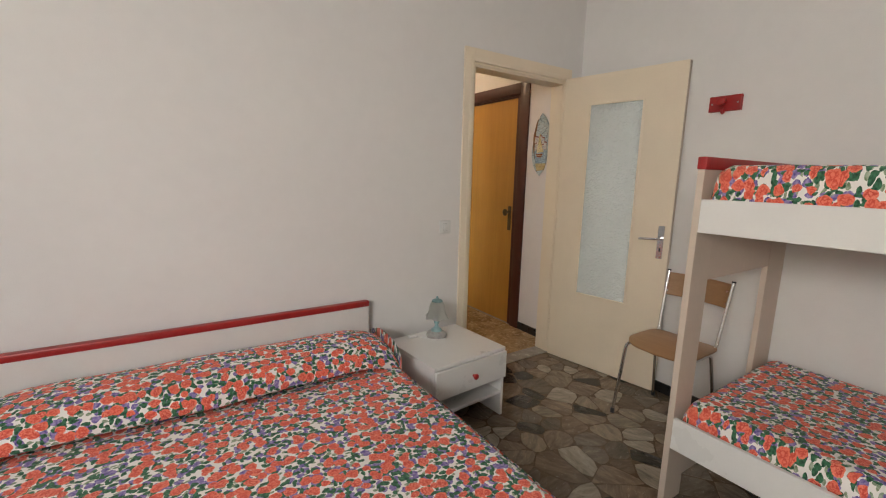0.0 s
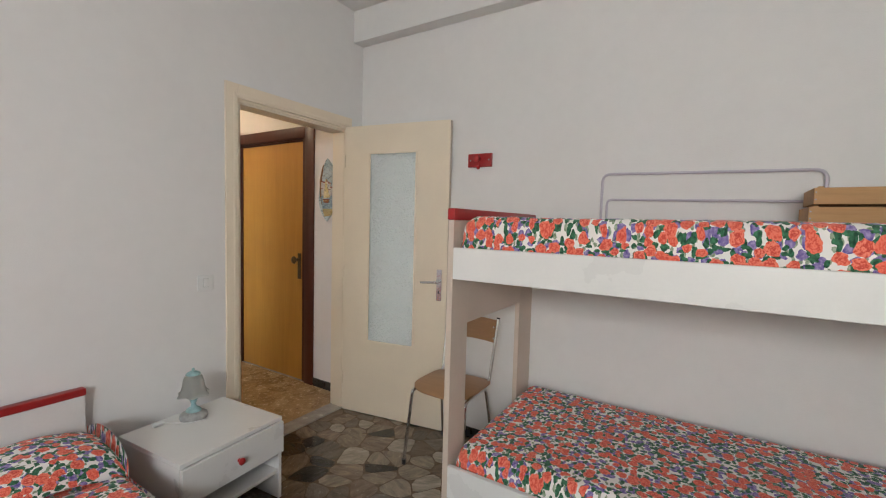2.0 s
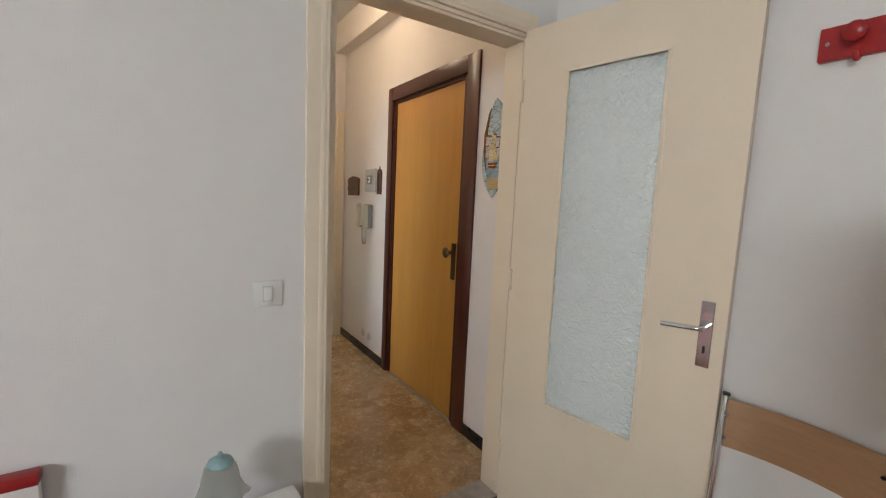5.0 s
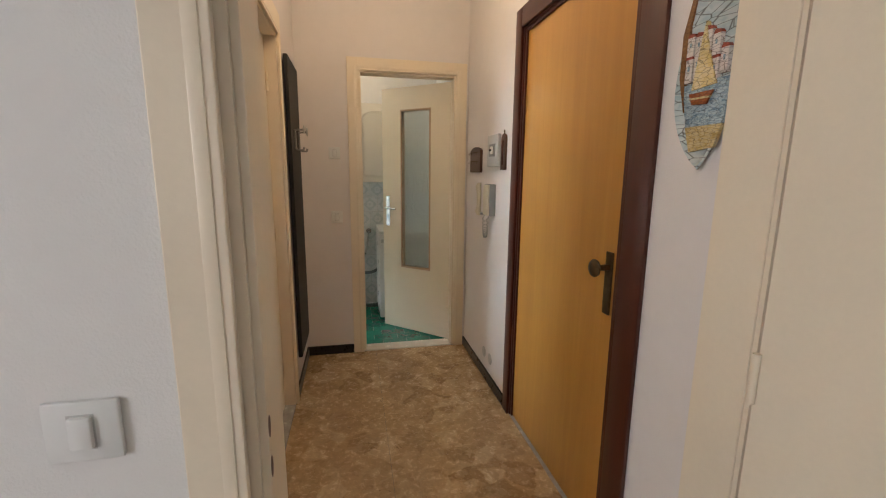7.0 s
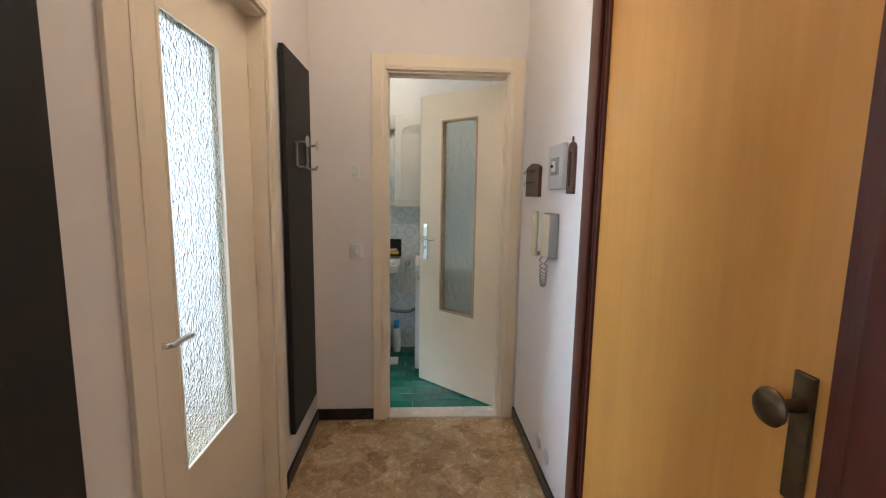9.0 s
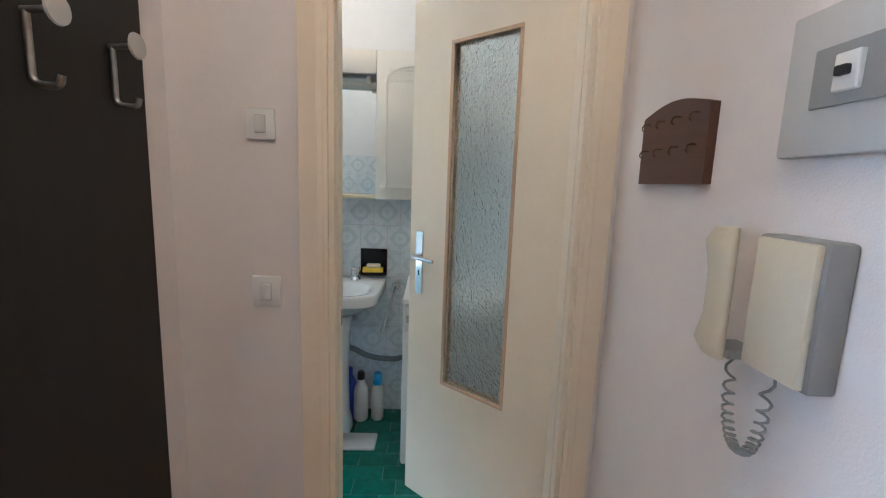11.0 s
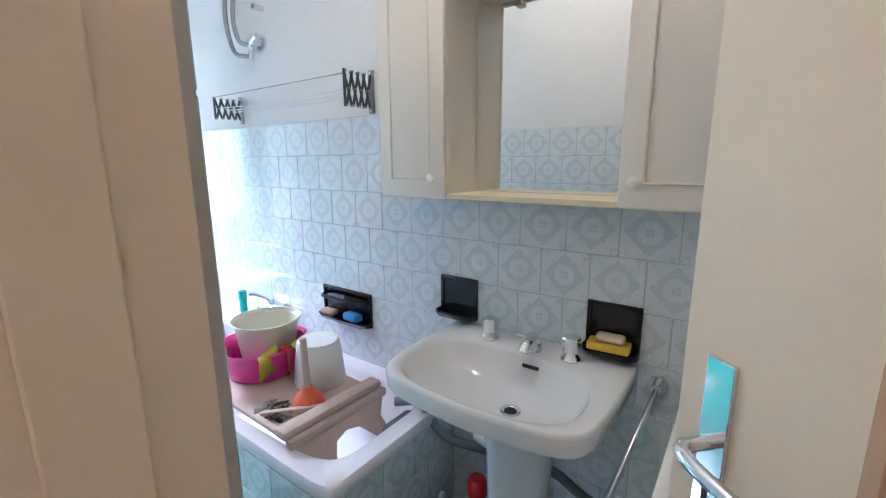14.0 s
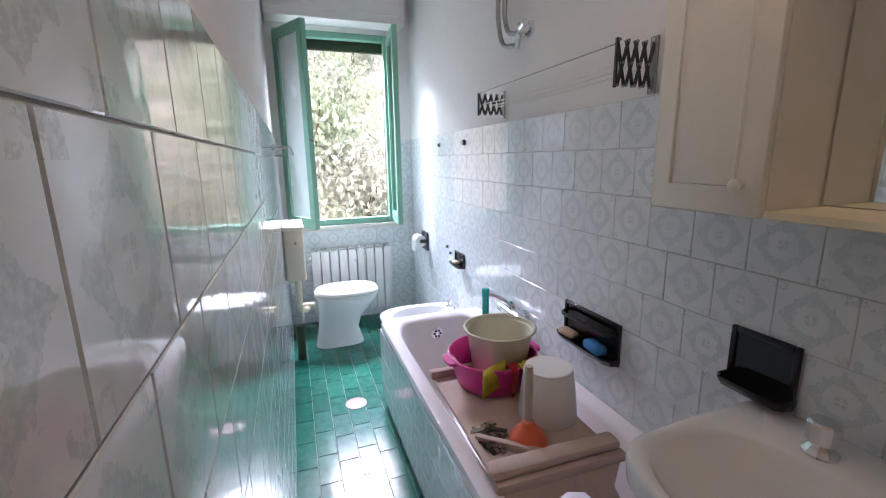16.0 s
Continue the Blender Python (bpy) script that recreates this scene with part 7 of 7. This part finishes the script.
# ---- outside the bathroom window: a wooded hillside ----
def hillside():
    bm = bmesh.new()
    rows = []
    xs = [-4, -6, -8, -11, -15, -20, -27, -36, -50, -80]
    hs = [-3.2, -3.0, -2.0, 0.2, 3.0, 6.5, 10.5, 14.5, 19.0, 24.0]
    for x, h in zip(xs, hs):
        rows.append([bm.verts.new((x, y, h + 0.5 * wob(x, y, 0.25, 3.0))) for y in span(-45, 60, 3.5)])
    for a, b in zip(rows, rows[1:]):
        for i in range(len(a) - 1):
            bm.faces.new((a[i], a[i + 1], b[i + 1], b[i]))
    structure("ground_hillside", bm, "soil", "steep overgrown hillside outside the window", smooth=60)
    structure("ground_far", boxes(((-900, -900, -3.6), (900, 900, -3.4))), "soil", "ground around the house")
    rnd = random.Random(8)

    def height(x):
        for (x0, h0), (x1, h1) in zip(zip(xs, hs), zip(xs[1:], hs[1:])):
            if x1 <= x <= x0:
                return h0 + (h1 - h0) * (x0 - x) / (x0 - x1)
        return hs[-1]

    def leaves(bm, c, r, count, size):
        for _ in range(count):
            d = Vector((rnd.gauss(0, 1), rnd.gauss(0, 1), rnd.gauss(0, 1))).normalized() * rnd.uniform(0.35, 1.0) ** 0.5
            p = Vector(c) + Vector((d.x * r[0], d.y * r[1], d.z * r[2]))
            q = Euler((rnd.uniform(0, 6.3), rnd.uniform(0, 6.3), rnd.uniform(0, 6.3))).to_matrix()
            s = size * rnd.uniform(0.6, 1.4)
            vs = [bm.verts.new(p + q @ Vector(v)) for v in ((-s, 0, 0), (0, -s * 0.5, 0.1 * s), (s, 0, 0), (0, s * 0.5, 0.1 * s))]
            bm.faces.new(vs)

    for k in range(16):
        x = -9.5 - 1.35 * k + rnd.uniform(-0.6, 0.6)
        y = 5.2 + rnd.uniform(-0.30, 0.34) * (2 - x) * 0.55
        h = height(x)
        tall_ = rnd.uniform(2.0, 4.2)
        ob = thing("tree", (x, y, h - 0.2), "pale green bushy tree on the hillside", "tree", "trees on the hillside")
        bm = bmesh.new()
        for a, b, r0 in (((0, 0, 0), (0.1, 0.05, tall_ * 0.6), 0.10), ((0.05, 0, tall_ * 0.35), (0.6, 0.3, tall_ * 0.8), 0.05), ((0.05, 0, tall_ * 0.4), (-0.5, -0.4, tall_ * 0.85), 0.05)):
            a, b = Vector(a), Vector(b)
            n_ = 8
            loft(bm, [[(p.x + r * math.cos(2 * math.pi * i / n_), p.y + r * math.sin(2 * math.pi * i / n_), p.z) for i in range(n_)] for p, r in ((a, r0), ((a + b) / 2, r0 * 0.7), (b, r0 * 0.35))])
        part("trunk", bm, "bark", ob, smooth=60)
        bm = bmesh.new()
        for _ in range(6):
            c = (rnd.uniform(-0.9, 0.9), rnd.uniform(-0.9, 0.9), tall_ * rnd.uniform(0.45, 0.95))
            leaves(bm, c, (0.9, 0.9, 0.7), 260, 0.10)
        part("crown", bm, "leaf_a" if k % 3 else "leaf_b", ob, "loose crown of small pale leaves")
    bm = bmesh.new()
    for _ in range(420):
        x = rnd.uniform(-34, -7)
        y = 5.2 + rnd.uniform(-0.36, 0.36) * (2 - x) * 0.6
        leaves(bm, (x, y, height(x) + 0.35), (0.9, 0.9, 0.5), 70, 0.10)
    single("undergrowth", bm, "leaf_a", "dense pale undergrowth covering the hillside", "undergrowth", kind="stuff")
    fence = thing("railing", (-5.2, 5.4, -0.62), "thin white metal railing outside the window", "railing")
    for z in (0.98, 0.82, 0.66):
        part("rail", tube(bmesh.new(), [(0, -3.5, z - 0.05), (0, 3.5, z + 0.06)], 0.015, 8), "plastic", fence)
    for k in range(8):
        part("post", tube(bmesh.new(), [(0, -3.5 + k, -2.5), (0, -3.5 + k, 1.02)], 0.02, 8), "plastic", fence)


hillside()


# ---- laid pieces: bathroom wall tiles, floors ----
def tile_mesh(name, w, h, d, bev, material):
    """A tile lying in local x, y with its face up local z."""
    bm = bmesh.new()
    a, b = w / 2, h / 2
    loft(bm, [[(-a, -b, -d), (a, -b, -d), (a, b, -d), (-a, b, -d)], [(-a, -b, -bev), (a, -b, -bev), (a, b, -bev), (-a, b, -bev)],
              [(-a + bev, -b + bev, 0), (a - bev, -b + bev, 0), (a - bev, b - bev, 0), (-a + bev, b - bev, 0)]], False, True)
    me = finish(name, bm, material)
    return me


PX, PZ, TILE_TOP = 0.1535, 0.1512, 1.589
full = tile_mesh("tile", PX - 0.0022, PZ - 0.0022, 0.008, 0.0012, "tile")
cut_cache = {}


def cut_tile(w, h):
    key = (round(w, 3), round(h, 3))
    if key not in cut_cache:
        cut_cache[key] = tile_mesh("tile", key[0] - 0.0022, key[1] - 0.0022, 0.008, 0.0012, "tile")
    return cut_cache[key]


def lay_wall(parent, to_world, a, b, z0, z1, first, skip=(), parity=0):
    """Tiles in running bond from a to b along a wall; first: a joint in the rows of even count from the top."""
    n = 0
    row = 0
    hi = z1
    while hi > z0 + 0.02:
        lo = max(hi - PZ, z0)
        start_ = first + (PX / 2 if (row + parity) % 2 else 0)
        k = math.floor((a - start_) / PX)
        x = start_ + k * PX
        while x < b - 0.004:
            p, q = max(x, a), min(x + PX, b)
            x += PX
            if q - p < 0.012:
                continue
            cx, cz = (p + q) / 2, (lo + hi) / 2
            if any(s[0] - 0.001 <= p and q <= s[1] + 0.001 and s[2] - 0.001 <= lo and hi <= s[3] + 0.001 for s in skip):
                continue
            whole = (q - p) > PX - 0.002 and (hi - lo) > PZ - 0.002
            ob = new("tile", full if whole else cut_tile(q - p, hi - lo))
            ob.parent = parent
            ob.matrix_basis = to_world(cx, cz)
            n += 1
        hi = lo
        row += 1
    return n


def rot(m3, loc):
    m = Matrix(m3).transposed().to_4x4()
    m.translation = loc
    return m


north = bpy.data.objects["wall_bathroom_north"]
south = bpy.data.objects["wall_bathroom_south"]
west = bpy.data.objects["wall_bathroom_west"]
east = bpy.data.objects["wall_bathroom_east"]
structure("grout_north", boxes(((BATH_X, 6.3555, 0), (RIGHT, 6.3629, TILE_TOP))), "grout", "pale grout bed of the wall tiles")
structure("grout_south", boxes(((BATH_X, 5.2126, 0), (1.941, 5.2292, TILE_TOP))), "grout", "pale grout bed of the wall tiles")
lay_wall(north, lambda x, z: rot(((1, 0, 0), (0, 0, 1), (0, -1, 0)), (x, BATH_Y1, z)), BATH_X, RIGHT, 0.0, TILE_TOP, 1.373, parity=1)
lay_wall(south, lambda x, z: rot(((-1, 0, 0), (0, 0, 1), (0, 1, 0)), (x, BATH_Y0, z)), BATH_X, 1.939, 0.0, TILE_TOP, 1.709)
lay_wall(west, lambda y, z: rot(((0, 1, 0), (0, 0, 1), (1, 0, 0)), (BATH_X + 0.008, y, z)), BATH_Y0 + 0.002, BATH_Y1 - 0.002, 0.0, 0.825, 5.24)
lay_wall(west, lambda y, z: rot(((0, 1, 0), (0, 0, 1), (1, 0, 0)), (BATH_X + 0.008, y, z)), 6.195, BATH_Y1 - 0.002, 0.83, TILE_TOP, 5.24)
# bathtub front
tub = bpy.data.objects["bathtub"]
apron = [c for c in tub.children if c.name.startswith("apron")][0]
ends = [c for c in tub.children if c.name.startswith("end_apron")]
lay_wall(apron, lambda x, z: rot(((1, 0, 0), (0, 0, 1), (0, -1, 0)), (x - 0.5375, 5.728 - 6.04, z)), -0.27, 1.345, 0.062, 0.473, 0.0)
lay_wall(ends[0], lambda y, z: rot(((0, 1, 0), (0, 0, 1), (1, 0, 0)), (0.8075, y - 6.04, z)), 5.732, 6.352, 0.062, 0.473, 5.8)

# green floor in running bond along the room
gw, gl = 0.098, 0.196
gfull = tile_mesh("floor_tile", gl - 0.003, gw - 0.003, 0.008, 0.0015, "green_tile")
gcache = {}
row, y = 0, BATH_Y0
while y < 6.35 - 0.01:
    q1 = min(y + gw, 6.353)
    x = BATH_X - (gl / 2 if row % 2 else 0.03)
    while x < RIGHT - 0.01:
        p, q = max(x, BATH_X), min(x + gl, RIGHT)
        x += gl
        if q - p < 0.015:
            continue
        key = (round(q - p, 3), round(q1 - y, 3))
        me = gfull if key == (gl, gw) else gcache.setdefault(key, tile_mesh("floor_tile", key[0] - 0.003, key[1] - 0.003, 0.008, 0.0015, "green_tile"))
        ob = new("floor_tile", me)
        ob.parent = floor_bath
        ob.matrix_basis = pose((p + q) / 2, (y + q1) / 2, random.uniform(-0.0004, 0.0002), random.uniform(-0.15, 0.15), random.uniform(-0.15, 0.15), 0)
    y = q1
    row += 1

# brown marble slabs of the corridor
joint_x = 2.04
slab_mesh = {}
for lo, hi in ((LEFT, joint_x), (joint_x, RIGHT)):
    for k in range(4):
        c0, c1 = DOOR_Y1 + k * 0.625, min(DOOR_Y1 + (k + 1) * 0.625, END0)
        key = (round(hi - lo, 3), round(c1 - c0, 3))
        me = slab_mesh.setdefault(key, tile_mesh("marble_slab", key[0] - 0.0016, key[1] - 0.0003, 0.01, 0.0003, "brown_marble"))
        ob = new("marble_slab", me)
        ob.parent = floor_cor
        ob.matrix_basis = pose((lo + hi) / 2, (c0 + c1) / 2, 0)


# crazy paving of the bedroom: irregular marble fragments
def clip(poly, px, py, nx, ny):
    out = []
    for i, (x0, y0) in enumerate(poly):
        x1, y1 = poly[(i + 1) % len(poly)]
        d0, d1 = (x0 - px) * nx + (y0 - py) * ny, (x1 - px) * nx + (y1 - py) * ny
        if d0 <= 0:
            out.append((x0, y0))
        if d0 * d1 < 0:
            t = d0 / (d0 - d1)
            out.append((x0 + (x1 - x0) * t, y0 + (y1 - y0) * t))
    return out


def fragments(x0, x1, y0, y1, count, seed):
    rnd = random.Random(seed)
    seeds = []
    while len(seeds) < count:
        best = max(((rnd.uniform(x0, x1), rnd.uniform(y0, y1)) for _ in range(4)), key=lambda p: min([(p[0] - s[0]) ** 2 + (p[1] - s[1]) ** 2 for s in seeds] or [9]) * rnd.uniform(0.05, 1))
        seeds.append(best)
    for s in seeds:
        poly = [(x0, y0), (x1, y0), (x1, y1), (x0, y1)]
        for o in sorted(seeds, key=lambda o: (o[0] - s[0]) ** 2 + (o[1] - s[1]) ** 2)[1:26]:
            poly = clip(poly, (s[0] + o[0]) / 2, (s[1] + o[1]) / 2, o[0] - s[0], o[1] - s[1])
            if len(poly) < 3:
                break
        if len(poly) < 3:
            continue
        cx, cy = sum(p[0] for p in poly) / len(poly), sum(p[1] for p in poly) / len(poly)
        inner = []
        for x, y in poly:
            d = math.hypot(x - cx, y - cy) or 1
            k = max(0.35, 1 - rnd.uniform(0.001, 0.009) / d)
            inner.append(((x - cx) * k, (y - cy) * k))
        # broken corners
        soft = []
        for i, (x, y) in enumerate(inner):
            xn, yn = inner[(i + 1) % len(inner)]
            for w in (0.22, 0.78):
                soft.append((x + (xn - x) * w + rnd.uniform(-0.002, 0.002), y + (yn - y) * w + rnd.uniform(-0.002, 0.002)))
        inner = soft
        yield cx, cy, inner


for cx, cy, poly in fragments(0.90, RIGHT - 0.012, -0.40, DOOR_Y0, 300, 3):
    bm = bmesh.new()
    loft(bm, [[(x, y, -0.01) for x, y in poly], [(x, y, 0.0) for x, y in poly]], False, True)
    me = bpy.data.meshes.new("marble_fragment")
    bmesh.ops.recalc_face_normals(bm, faces=bm.faces)
    bm.to_mesh(me)
    bm.free()
    me.materials.append(M["crazy"])
    ob = new("marble_fragment", me)
    ob.parent = floor_bed
    ob.location = (cx, cy, 0)
structure("floor_bedroom_rest", boxes(((BED_X, BED_Y, -0.01), (RIGHT, -0.40, 0.0)), ((BED_X, -0.40, -0.01), (0.90, DOOR_Y0, 0.0))), "crazy", "crazy-paved marble floor beyond the bed")
